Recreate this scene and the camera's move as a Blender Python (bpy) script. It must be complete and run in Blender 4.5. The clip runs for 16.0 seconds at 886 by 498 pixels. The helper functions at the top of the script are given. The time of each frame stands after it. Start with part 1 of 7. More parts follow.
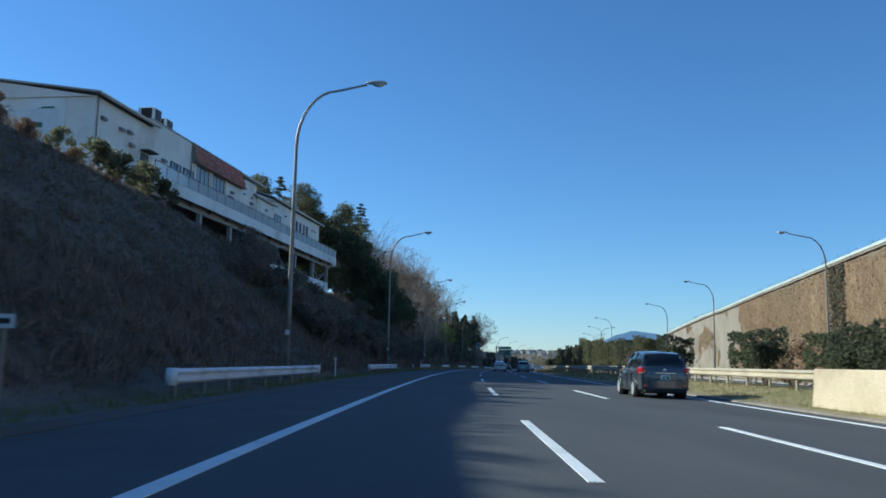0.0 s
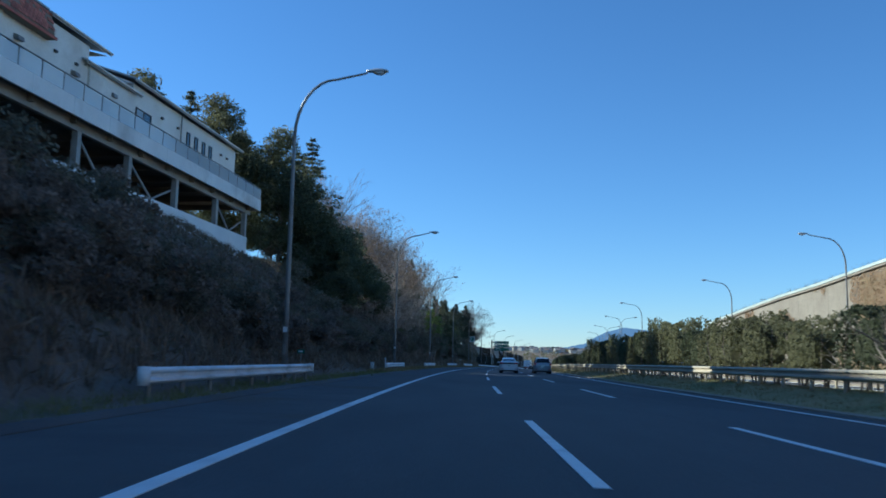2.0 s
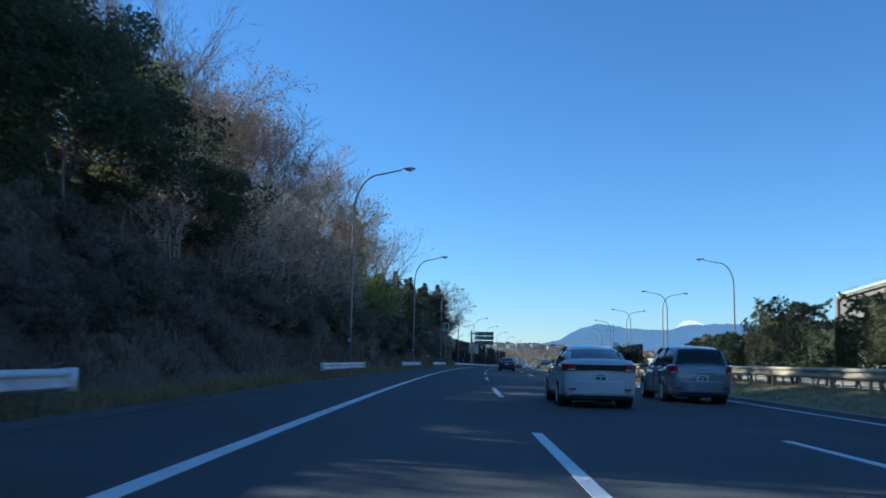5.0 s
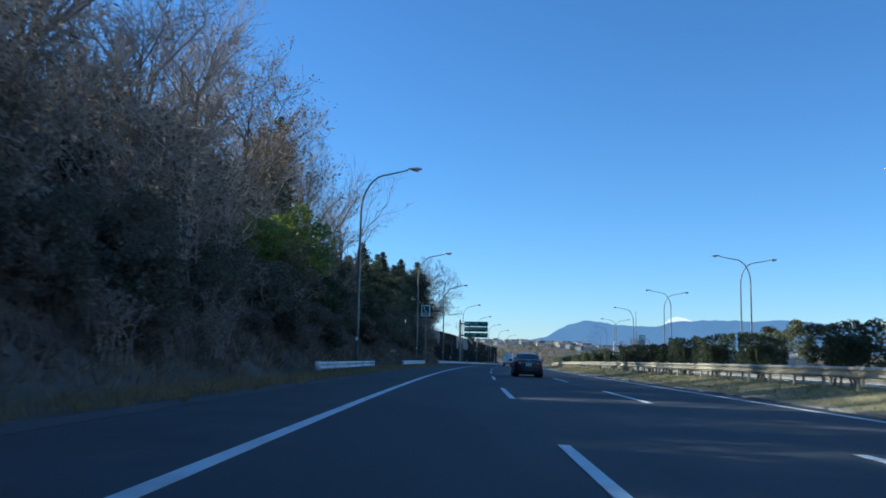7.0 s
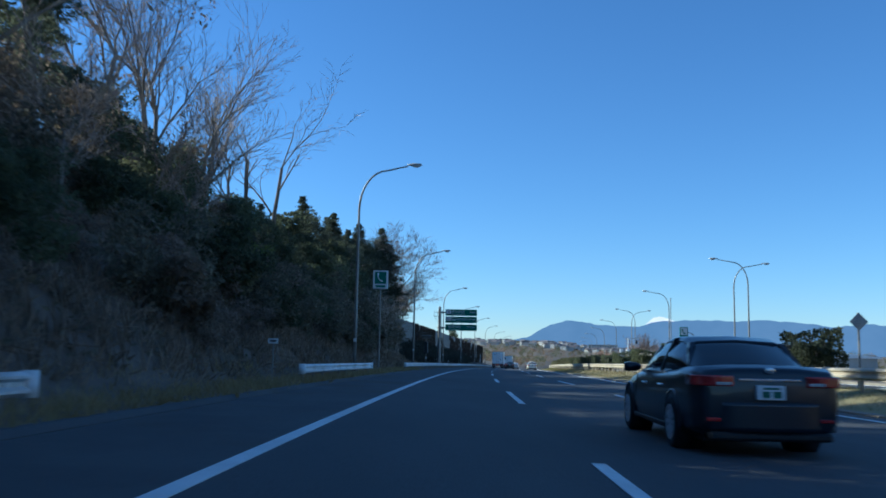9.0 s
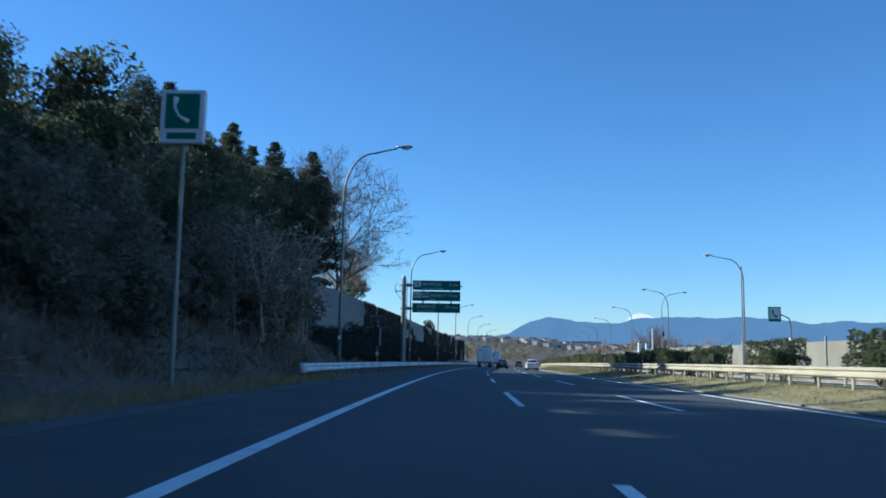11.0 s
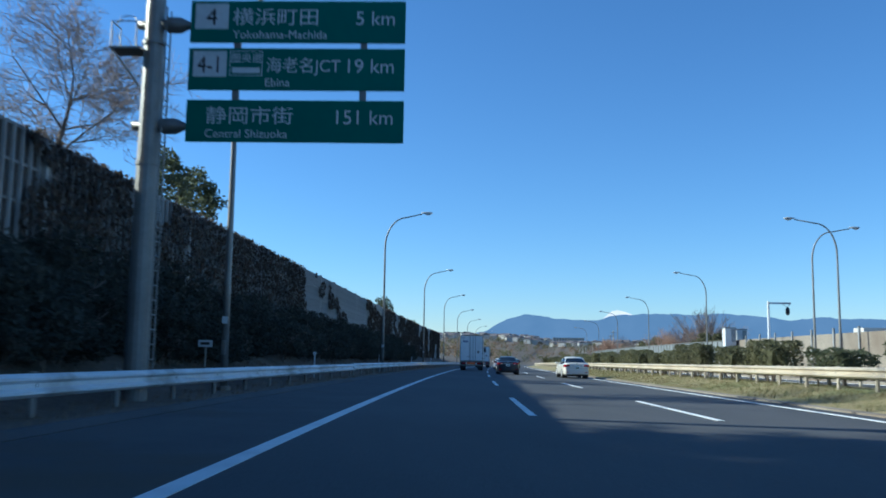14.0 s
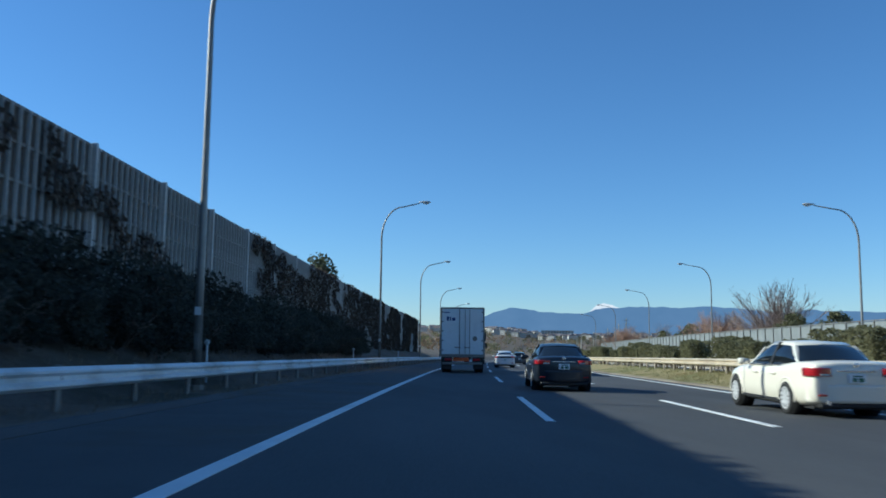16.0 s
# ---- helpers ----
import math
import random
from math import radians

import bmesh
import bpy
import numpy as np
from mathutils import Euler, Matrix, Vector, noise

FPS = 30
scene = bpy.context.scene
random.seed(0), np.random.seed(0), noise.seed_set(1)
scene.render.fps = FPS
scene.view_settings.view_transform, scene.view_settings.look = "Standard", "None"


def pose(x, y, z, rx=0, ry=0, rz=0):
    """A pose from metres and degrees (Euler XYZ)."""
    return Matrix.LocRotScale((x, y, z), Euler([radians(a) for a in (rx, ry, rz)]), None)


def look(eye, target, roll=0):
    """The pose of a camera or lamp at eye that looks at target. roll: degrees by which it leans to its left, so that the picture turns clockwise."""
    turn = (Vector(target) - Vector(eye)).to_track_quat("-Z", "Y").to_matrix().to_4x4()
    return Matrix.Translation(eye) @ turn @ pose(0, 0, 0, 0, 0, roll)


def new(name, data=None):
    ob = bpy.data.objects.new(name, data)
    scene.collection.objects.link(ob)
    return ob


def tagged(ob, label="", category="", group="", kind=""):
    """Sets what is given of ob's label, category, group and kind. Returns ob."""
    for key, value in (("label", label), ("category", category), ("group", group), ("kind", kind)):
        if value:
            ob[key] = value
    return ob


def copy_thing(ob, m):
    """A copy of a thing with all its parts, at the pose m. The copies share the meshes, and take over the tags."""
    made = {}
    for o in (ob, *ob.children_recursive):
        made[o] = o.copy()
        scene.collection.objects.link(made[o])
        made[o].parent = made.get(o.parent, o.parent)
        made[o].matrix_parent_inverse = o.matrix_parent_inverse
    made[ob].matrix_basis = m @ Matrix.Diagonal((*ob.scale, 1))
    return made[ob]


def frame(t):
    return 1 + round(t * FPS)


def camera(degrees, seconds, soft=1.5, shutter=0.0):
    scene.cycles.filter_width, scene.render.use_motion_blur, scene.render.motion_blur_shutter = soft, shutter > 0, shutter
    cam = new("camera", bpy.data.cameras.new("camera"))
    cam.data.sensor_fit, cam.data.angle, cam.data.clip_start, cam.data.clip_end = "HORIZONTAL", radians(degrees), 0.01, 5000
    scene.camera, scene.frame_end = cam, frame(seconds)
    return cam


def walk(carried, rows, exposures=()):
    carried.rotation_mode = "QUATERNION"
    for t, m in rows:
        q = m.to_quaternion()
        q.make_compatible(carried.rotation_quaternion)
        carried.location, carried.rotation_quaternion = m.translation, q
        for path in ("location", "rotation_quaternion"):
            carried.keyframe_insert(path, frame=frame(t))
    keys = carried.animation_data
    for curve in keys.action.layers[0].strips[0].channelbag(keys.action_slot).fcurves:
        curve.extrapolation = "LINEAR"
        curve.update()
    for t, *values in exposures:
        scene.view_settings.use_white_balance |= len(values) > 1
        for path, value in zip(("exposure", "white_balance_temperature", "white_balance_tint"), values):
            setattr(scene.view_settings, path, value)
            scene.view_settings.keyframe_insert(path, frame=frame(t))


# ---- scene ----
# The road's alignment: s metres along it, d metres to the right of the camera's line, h metres above the surface.
HEADINGS = [(-240, 1.91), (-40, 0.412), (0, -0.559), (40, -1.551), (80, -2.743), (120, -3.883), (160, -4.993), (200, -6.141), (240, -7.227), (280, -8.279), (320, -9.295), (360, -10.227), (400, -11.013), (460, -11.779), (520, -12.545), (640, -14.4), (900, -16.5), (4800, -18)]
GRADES = [(-240, 0.06), (-40, 0.061), (0, 0.002), (40, -0.06), (80, -0.165), (120, -0.237), (160, -0.324), (200, -0.391), (240, -0.498), (280, -0.664), (320, -0.772), (360, -0.763), (400, -0.821), (460, -0.879), (520, -0.936), (640, -1.0), (900, -0.6), (1300, 0), (4800, 0)]
CROSSFALL = 0.0098
STEP = 2.0
FIRST = -240.0


def lay_axis():
    """Points of the axis every STEP metres, with s = 0 at the origin, and the heading and fall at each."""
    marks = np.arange(FIRST, 4800, STEP)

    def eased(rows, *widths):
        a = np.interp(marks, [r[0] for r in rows], [r[1] for r in rows])
        for w in widths:
            a = np.convolve(np.pad(a, w // 2, mode="edge"), np.ones(w) / w, "valid")
        return a
    heads, falls = eased(HEADINGS, 11, 7), eased(GRADES, 7)
    a = np.radians(heads)
    way = np.stack([-np.sin(a), np.cos(a), np.tan(np.radians(falls))], 1) * STEP
    pts = np.concatenate([[[0, 0, 0]], np.cumsum((way[1:] + way[:-1]) / 2, 0)])
    return marks, pts - pts[int(-FIRST / STEP)], heads, falls


MARKS, AXIS, HEADS, FALLS = lay_axis()


def heading(s):
    return float(np.interp(s, MARKS, HEADS))


def fall(s):
    return float(np.interp(s, MARKS, FALLS))


def at(s, d=0.0, h=0.0):
    """The place in the world s along, d to the right of and h above the road."""
    a = radians(heading(s))
    p = [float(np.interp(s, MARKS, AXIS[:, i])) for i in range(3)]
    return Vector((p[0] + math.cos(a) * d, p[1] + math.sin(a) * d, p[2] + h - CROSSFALL * max(-6.0, min(11.0, d))))


def stand(s, d=0.0, h=0.0, turn=0.0):
    """The pose of an upright thing that stands there, with its y along the road."""
    return Matrix.Translation(at(s, d, h)) @ pose(0, 0, 0, 0, 0, heading(s) + turn)


# seconds, s, d, yaw, pitch, roll
EYE = 1.039
RIDE = [
    (0.0, 0.0, -0.01, 0.0, 7.55, -1.21),
    (0.5, 10.02, 0.009, -0.15, 7.39, -1.22),
    (1.0, 20.11, 0.028, -0.29, 7.32, -1.23),
    (1.5, 30.27, 0.047, -0.45, 7.33, -1.24),
    (2.0, 40.5, 0.066, -0.67, 7.35, -1.25),
    (2.5, 50.81, 0.085, -0.97, 7.34, -1.24),
    (3.0, 61.18, 0.104, -1.3, 7.3, -1.22),
    (3.5, 71.63, 0.123, -1.63, 7.24, -1.21),
    (4.0, 82.15, 0.142, -1.93, 7.21, -1.19),
    (4.5, 92.7, 0.152, -2.2, 7.19, -1.18),
    (5.0, 103.23, 0.162, -2.46, 7.17, -1.17),
    (5.5, 113.73, 0.172, -2.7, 7.14, -1.16),
    (6.0, 124.22, 0.182, -2.94, 7.11, -1.15),
    (6.5, 134.7, 0.114, -3.16, 7.05, -1.14),
    (7.0, 145.15, 0.045, -3.36, 6.98, -1.13),
    (7.5, 155.58, -0.023, -3.62, 6.93, -1.12),
    (8.0, 165.99, -0.091, -3.93, 6.95, -1.11),
    (8.5, 176.4, -0.109, -4.25, 7.01, -1.1),
    (9.0, 186.8, -0.127, -4.59, 7.02, -1.09),
    (9.5, 197.2, -0.145, -4.94, 6.99, -1.09),
    (10.0, 207.61, -0.163, -5.29, 6.95, -1.08),
    (10.5, 218.01, -0.132, -5.64, 6.9, -1.06),
    (11.0, 228.41, -0.1, -5.97, 6.85, -1.04),
    (11.5, 238.8, -0.069, -6.28, 6.81, -1.02),
    (12.0, 249.2, -0.037, -6.53, 6.79, -1.0),
    (12.5, 259.62, -0.051, -6.76, 6.79, -0.96),
    (13.0, 270.1, -0.065, -7.02, 6.76, -0.92),
    (13.5, 280.62, -0.079, -7.27, 6.73, -0.88),
    (14.0, 291.18, -0.094, -7.53, 6.74, -0.84),
    (14.5, 301.8, -0.106, -7.75, 6.75, -0.79),
    (15.0, 312.47, -0.118, -7.99, 6.59, -0.74),
    (15.5, 323.19, -0.131, -8.26, 6.37, -0.69),
    (16.0, 333.95, -0.143, -8.51, 6.35, -0.64),
]
cam = camera(55.29, 16.0, soft=1.7, shutter=0.2)
LIFT = {7.5: 0.018, 8.0: 0.02, 8.5: 0.02, 14.5: 0.006, 15.0: 0.05, 15.5: 0.034}
PATH = []
for t, s, d, yaw, pitch, roll in RIDE:
    p = at(s, d, EYE + LIFT.get(t, 0.0))
    PATH.append((t, pose(p.x, p.y, p.z, 90 + pitch, roll, yaw)))
LOOK = [(0.0, 0.4, 4800.0, 1.0), (0.6, 0.43, 4780.0, 1.0), (2.0, 0.54, 4700.0, 1.0), (7.0, 0.58, 4620.0, 1.0), (9.0, 0.53, 4600.0, 1.0), (12.5, 0.53, 4590.0, 1.0), (14.0, 0.55, 4680.0, 1.0), (15.0, 0.42, 4780.0, 1.0), (16.0, 0.33, 4800.0, 1.0)]
walk(cam, PATH, LOOK)

# ---- light ----
SUN_ELEVATION, SUN_TURN = 27.0, 72.0
world = bpy.data.worlds.new("sky")
scene.world = world
world.use_nodes = True
nodes = world.node_tree.nodes
sky = nodes.new("ShaderNodeTexSky")
sky.sky_type = "NISHITA"
sky.sun_disc = False
sky.sun_elevation = radians(SUN_ELEVATION)
sky.sun_rotation = radians(-SUN_TURN)
sky.air_density = 1.0
sky.dust_density = 0.0
sky.ozone_density = 4.0
world.node_tree.links.new(sky.outputs[0], nodes["Background"].inputs[0])
nodes["Background"].inputs[1].default_value = 0.085
sun = new("sun", bpy.data.lights.new("sun", "SUN"))
sun.data.energy = 5.0
sun.data.angle = radians(0.53)
sun.data.color = (1.0, 0.84, 0.58)
toward = Vector((-math.sin(radians(SUN_TURN)) * math.cos(radians(SUN_ELEVATION)), math.cos(radians(SUN_TURN)) * math.cos(radians(SUN_ELEVATION)), math.sin(radians(SUN_ELEVATION))))
sun.matrix_world = look(toward * 50, (0, 0, 0))

# ---- materials ----


def paint(name, one, two, rough=0.8, big=1.0, fine=20.0, bump=0.0, metal=0.0, coat=0.0, island=0.0, stain=None, stretch=(1, 1, 1), thin=0.0, grit=0.8):
    """A surface that varies between two colours at two scales, with grain relief. island: how much single pieces differ."""
    m = bpy.data.materials.new(name)
    m.use_nodes = True
    t = m.node_tree
    b = t.nodes["Principled BSDF"]
    at_ = t.nodes.new("ShaderNodeTexCoord")
    mp = t.nodes.new("ShaderNodeMapping")
    mp.inputs["Scale"].default_value = stretch
    t.links.new(at_.outputs["Object"], mp.inputs["Vector"])

    def grain(scale, detail):
        n = t.nodes.new("ShaderNodeTexNoise")
        n.inputs["Scale"].default_value = scale
        n.inputs["Detail"].default_value = detail
        n.inputs["Roughness"].default_value = 0.62
        t.links.new(mp.outputs[0], n.inputs["Vector"])
        return n

    def blend(kind, fac, a, c):
        x = t.nodes.new("ShaderNodeMix")
        x.data_type, x.blend_type = "RGBA", kind
        for slot, v in ((0, fac), (6, a), (7, c)):
            if isinstance(v, bpy.types.NodeSocket):
                t.links.new(v, x.inputs[slot])
            elif isinstance(v, float):
                x.inputs[slot].default_value = v
            else:
                x.inputs[slot].default_value = (*v, 1)
        return x.outputs[2]
    large, small = grain(big, 3), grain(fine, 4)
    ramp = t.nodes.new("ShaderNodeValToRGB")
    ramp.color_ramp.elements[0].position, ramp.color_ramp.elements[1].position = 0.34, 0.66
    t.links.new(large.outputs["Fac"], ramp.inputs[0])
    col = blend("MIX", ramp.outputs[0], one, two)
    dark = t.nodes.new("ShaderNodeValToRGB")
    dark.color_ramp.elements[0].position, dark.color_ramp.elements[1].position = 0.3, 0.7
    dark.color_ramp.elements[0].color, dark.color_ramp.elements[1].color = (0.62, 0.62, 0.62, 1), (1.25, 1.25, 1.25, 1)
    t.links.new(small.outputs["Fac"], dark.inputs[0])
    col = blend("MULTIPLY", grit, col, dark.outputs[0])
    if stain:
        mark = grain(big * 0.45, 5)
        edge = t.nodes.new("ShaderNodeValToRGB")
        edge.color_ramp.elements[0].position, edge.color_ramp.elements[1].position = 0.52, 0.66
        t.links.new(mark.outputs["Fac"], edge.inputs[0])
        col = blend("MIX", edge.outputs[0], col, stain)
    if island:
        g = t.nodes.new("ShaderNodeNewGeometry")
        o = t.nodes.new("ShaderNodeObjectInfo")
        s = t.nodes.new("ShaderNodeMath")
        s.operation = "ADD"
        t.links.new(g.outputs["Random Per Island"], s.inputs[0])
        t.links.new(o.outputs["Random"], s.inputs[1])
        r = t.nodes.new("ShaderNodeMapRange")
        r.inputs[2].default_value = 2.0
        r.inputs[3].default_value, r.inputs[4].default_value = 1 - island, 1 + island
        t.links.new(s.outputs[0], r.inputs[0])
        h = t.nodes.new("ShaderNodeHueSaturation")
        t.links.new(r.outputs[0], h.inputs["Value"])
        t.links.new(col, h.inputs["Color"])
        col = h.outputs[0]
    t.links.new(col, b.inputs["Base Color"])
    b.inputs["Roughness"].default_value = rough
    b.inputs["Metallic"].default_value = metal
    b.inputs["Coat Weight"].default_value = coat
    b.inputs["Coat Roughness"].default_value = 0.04
    if rough < 0.75 and metal < 0.5 and not coat:
        v = t.nodes.new("ShaderNodeMapRange")
        v.inputs[3].default_value, v.inputs[4].default_value = max(0.05, rough - 0.12), min(1.0, rough + 0.15)
        t.links.new(small.outputs["Fac"], v.inputs[0])
        t.links.new(v.outputs[0], b.inputs["Roughness"])
    if bump:
        p = t.nodes.new("ShaderNodeBump")
        p.inputs["Strength"].default_value = bump
        p.inputs["Distance"].default_value = 0.02
        t.links.new(small.outputs["Fac"], p.inputs["Height"])
        t.links.new(p.outputs[0], b.inputs["Normal"])
    if thin:
        lit = t.nodes.new("ShaderNodeBsdfTranslucent")
        t.links.new(col, lit.inputs[0])
        mix = t.nodes.new("ShaderNodeMixShader")
        mix.inputs[0].default_value = thin
        t.links.new(b.outputs[0], mix.inputs[1])
        t.links.new(lit.outputs[0], mix.inputs[2])
        t.links.new(mix.outputs[0], t.nodes["Material Output"].inputs[0])
    return m


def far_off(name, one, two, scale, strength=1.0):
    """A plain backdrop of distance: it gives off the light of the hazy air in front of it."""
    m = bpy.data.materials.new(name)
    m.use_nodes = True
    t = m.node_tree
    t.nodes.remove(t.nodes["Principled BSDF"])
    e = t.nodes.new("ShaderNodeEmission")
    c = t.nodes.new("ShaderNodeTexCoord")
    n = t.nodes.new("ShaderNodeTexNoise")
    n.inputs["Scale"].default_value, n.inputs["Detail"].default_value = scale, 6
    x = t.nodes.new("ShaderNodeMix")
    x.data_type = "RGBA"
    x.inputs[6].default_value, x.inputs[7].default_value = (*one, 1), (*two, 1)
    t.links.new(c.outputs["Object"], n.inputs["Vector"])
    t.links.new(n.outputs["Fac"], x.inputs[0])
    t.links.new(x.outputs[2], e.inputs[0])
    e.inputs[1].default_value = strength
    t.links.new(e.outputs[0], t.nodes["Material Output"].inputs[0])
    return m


ASPHALT = paint("asphalt", (0.06, 0.062, 0.066), (0.084, 0.084, 0.087), 0.85, 0.35, 60, 0.25, stain=(0.047, 0.047, 0.049), stretch=(1, 0.22, 1))
SHOULDER = paint("shoulder_asphalt", (0.066, 0.066, 0.069), (0.088, 0.088, 0.088), 0.88, 0.5, 45, 0.3, stain=(0.07, 0.06, 0.045))
LINE = paint("road_paint", (0.76, 0.77, 0.76), (0.85, 0.86, 0.85), 0.6, 1.2, 30, 0.1, stain=(0.62, 0.62, 0.61), grit=0.35)
EARTH = paint("earth_and_dry_grass", (0.115, 0.088, 0.064), (0.17, 0.135, 0.1), 0.95, 0.3, 6, 0.9, stain=(0.05, 0.045, 0.022))
MEDIAN_SOIL = paint("median_turf", (0.25, 0.21, 0.085), (0.33, 0.27, 0.125), 0.95, 0.4, 9, 0.5, stain=(0.17, 0.175, 0.06), grit=0.5)
LEAF_LITTER = paint("leaf_litter", (0.09, 0.065, 0.035), (0.14, 0.1, 0.055), 0.95, 0.8, 14, 0.9, thin=0.42)
CONCRETE = paint("concrete", (0.38, 0.35, 0.29), (0.46, 0.425, 0.35), 0.85, 0.6, 18, 0.3, stain=(0.29, 0.26, 0.21), grit=0.45)
OLD_CONCRETE = paint("weathered_concrete", (0.24, 0.205, 0.16), (0.31, 0.27, 0.21), 0.88, 0.25, 10, 0.35, stain=(0.18, 0.14, 0.1))
STONE = paint("grey_stone", (0.085, 0.078, 0.068), (0.12, 0.11, 0.095), 0.9, 2.0, 20, 0.6, island=0.35)
STEEL = paint("galvanised_steel", (0.2, 0.19, 0.175), (0.27, 0.26, 0.24), 0.45, 0.8, 12, 0.05, metal=0.35, stain=(0.16, 0.13, 0.1), grit=0.3)
RAIL_WHITE = paint("white_rail_paint", (0.74, 0.75, 0.75), (0.82, 0.82, 0.81), 0.5, 0.8, 14, 0.05, stain=(0.42, 0.4, 0.36), grit=0.25)
RAIL_CREAM = paint("dusty_rail_paint", (0.46, 0.395, 0.285), (0.55, 0.48, 0.36), 0.6, 0.5, 14, 0.05, stain=(0.36, 0.3, 0.22), grit=0.35)
LAMP_GLASS = paint("lamp_lens", (0.55, 0.56, 0.55), (0.65, 0.66, 0.65), 0.15, 3, 30)
LAMP_HOUSING = paint("lamp_housing", (0.4, 0.4, 0.39), (0.5, 0.5, 0.49), 0.4, 3, 30, metal=0.2, grit=0.2)
SIGN_GREEN = paint("green_sign_face", (0.0, 0.12, 0.075), (0.0, 0.14, 0.085), 0.45, 0.6, 10, grit=0.2)
SIGN_WHITE = paint("white_sign_face", (0.62, 0.63, 0.62), (0.7, 0.71, 0.7), 0.45, 1, 10, grit=0.2)
SIGN_BLACK = paint("dark_lettering", (0.02, 0.02, 0.022), (0.03, 0.03, 0.03), 0.5, 2, 20)
SIGN_BACK = paint("bare_sign_back", (0.3, 0.3, 0.29), (0.38, 0.38, 0.37), 0.5, 2, 20, metal=0.3)
WALL_WHITE = paint("white_render", (0.717, 0.683, 0.616), (0.806, 0.784, 0.717), 0.8, 0.3, 8, 0.1, stain=(0.54, 0.5, 0.43), grit=0.2)
DECK_WHITE = paint("white_deck_panel", (0.713, 0.713, 0.690), (0.805, 0.805, 0.782), 0.7, 0.3, 8, 0.05, stain=(0.5, 0.49, 0.46), grit=0.15)
ROOF_GREY = paint("grey_roof_sheet", (0.32, 0.33, 0.33), (0.4, 0.41, 0.4), 0.5, 0.5, 10, 0.1)
ROOF_TILE = paint("weathered_brick_tile", (0.3, 0.085, 0.06), (0.46, 0.17, 0.12), 0.8, 1.2, 14, 0.4, island=0.8, stain=(0.13, 0.11, 0.08))
TRIM_BROWN = paint("brown_trim", (0.07, 0.045, 0.03), (0.1, 0.07, 0.05), 0.6, 2, 20)
# Near-black that puts the shade of deep hollows into the colour.
DARK = paint("painted_deep_shade", (0.02, 0.02, 0.02), (0.035, 0.032, 0.03), 0.9, 1, 10)
FRAME_DARK = paint("dark_window_frame", (0.05, 0.045, 0.04), (0.07, 0.06, 0.055), 0.5, 2, 20)
CURTAIN = paint("pale_blind", (0.3, 0.36, 0.42), (0.4, 0.46, 0.52), 0.6, 1.5, 10, grit=0.2)
BARRIER_METAL = paint("noise_barrier_metal", (0.17, 0.155, 0.14), (0.23, 0.215, 0.195), 0.6, 0.4, 8, 0.1, metal=0.1, stain=(0.17, 0.15, 0.12), grit=0.5)
BARRIER_RIB = paint("pale_barrier_rib", (0.44, 0.43, 0.41), (0.54, 0.525, 0.5), 0.55, 0.8, 12, 0.05, stain=(0.36, 0.34, 0.31), grit=0.4)
DECK_STEEL = paint("weathered_deck_steel", (0.3, 0.285, 0.26), (0.38, 0.36, 0.33), 0.55, 0.8, 12, 0.05, stain=(0.3, 0.28, 0.25), grit=0.4)
BARRIER_BACK = paint("dark_absorber", (0.06, 0.052, 0.045), (0.09, 0.078, 0.066), 0.9, 0.5, 14, 0.3)
BARK = paint("grey_bark", (0.16, 0.132, 0.105), (0.26, 0.217, 0.175), 0.92, 1.2, 16, 0.7, island=0.2, stretch=(1, 1, 0.25))
DRY_STEM = paint("dry_pale_stems", (0.4, 0.325, 0.25), (0.54, 0.445, 0.355), 0.9, 0.6, 10, 0.2, island=0.3)
TWIG = paint("bare_twigs", (0.28, 0.21, 0.165), (0.4, 0.31, 0.245), 0.9, 0.6, 10, 0.2, island=0.25)
RUSTY_TWIG = paint("rusty_bare_twigs", (0.3, 0.18, 0.12), (0.4, 0.26, 0.18), 0.9, 0.6, 10, 0.2, island=0.25)
LEAF_DARK = paint("dark_evergreen_leaf", (0.085, 0.098, 0.052), (0.14, 0.15, 0.082), 0.75, 0.5, 9, island=0.55, thin=0.55)
LEAF_CONIFER = paint("conifer_needles", (0.07, 0.082, 0.054), (0.12, 0.13, 0.085), 0.8, 0.5, 9, island=0.5, thin=0.48)
LEAF_OLIVE = paint("olive_leaf", (0.13, 0.13, 0.062), (0.21, 0.2, 0.105), 0.72, 0.6, 9, island=0.45, thin=0.55)
LEAF_BRIGHT = paint("yellow_green_leaf", (0.2, 0.25, 0.055), (0.29, 0.34, 0.09), 0.6, 0.6, 9, island=0.4, thin=0.55)
LEAF_BROWN = paint("dry_brown_leaf", (0.24, 0.16, 0.095), (0.35, 0.24, 0.145), 0.8, 0.5, 9, island=0.5, thin=0.42)
LEAF_IVY = paint("dark_ivy_leaf", (0.14, 0.127, 0.086), (0.22, 0.198, 0.135), 0.88, 0.4, 7, island=0.55, thin=0.42)
BRAMBLE = paint("brown_bramble_leaf", (0.185, 0.148, 0.114), (0.29, 0.232, 0.18), 0.92, 0.4, 7, island=0.5, thin=0.4)
LEAF_HEDGE = paint("dusky_hedge_leaf", (0.052, 0.054, 0.042), (0.09, 0.09, 0.07), 0.85, 0.5, 9, island=0.5, thin=0.4)
IVY_BROWN = paint("dead_brown_ivy", (0.085, 0.068, 0.054), (0.125, 0.1, 0.078), 0.9, 0.3, 6, island=0.3, thin=0.42)
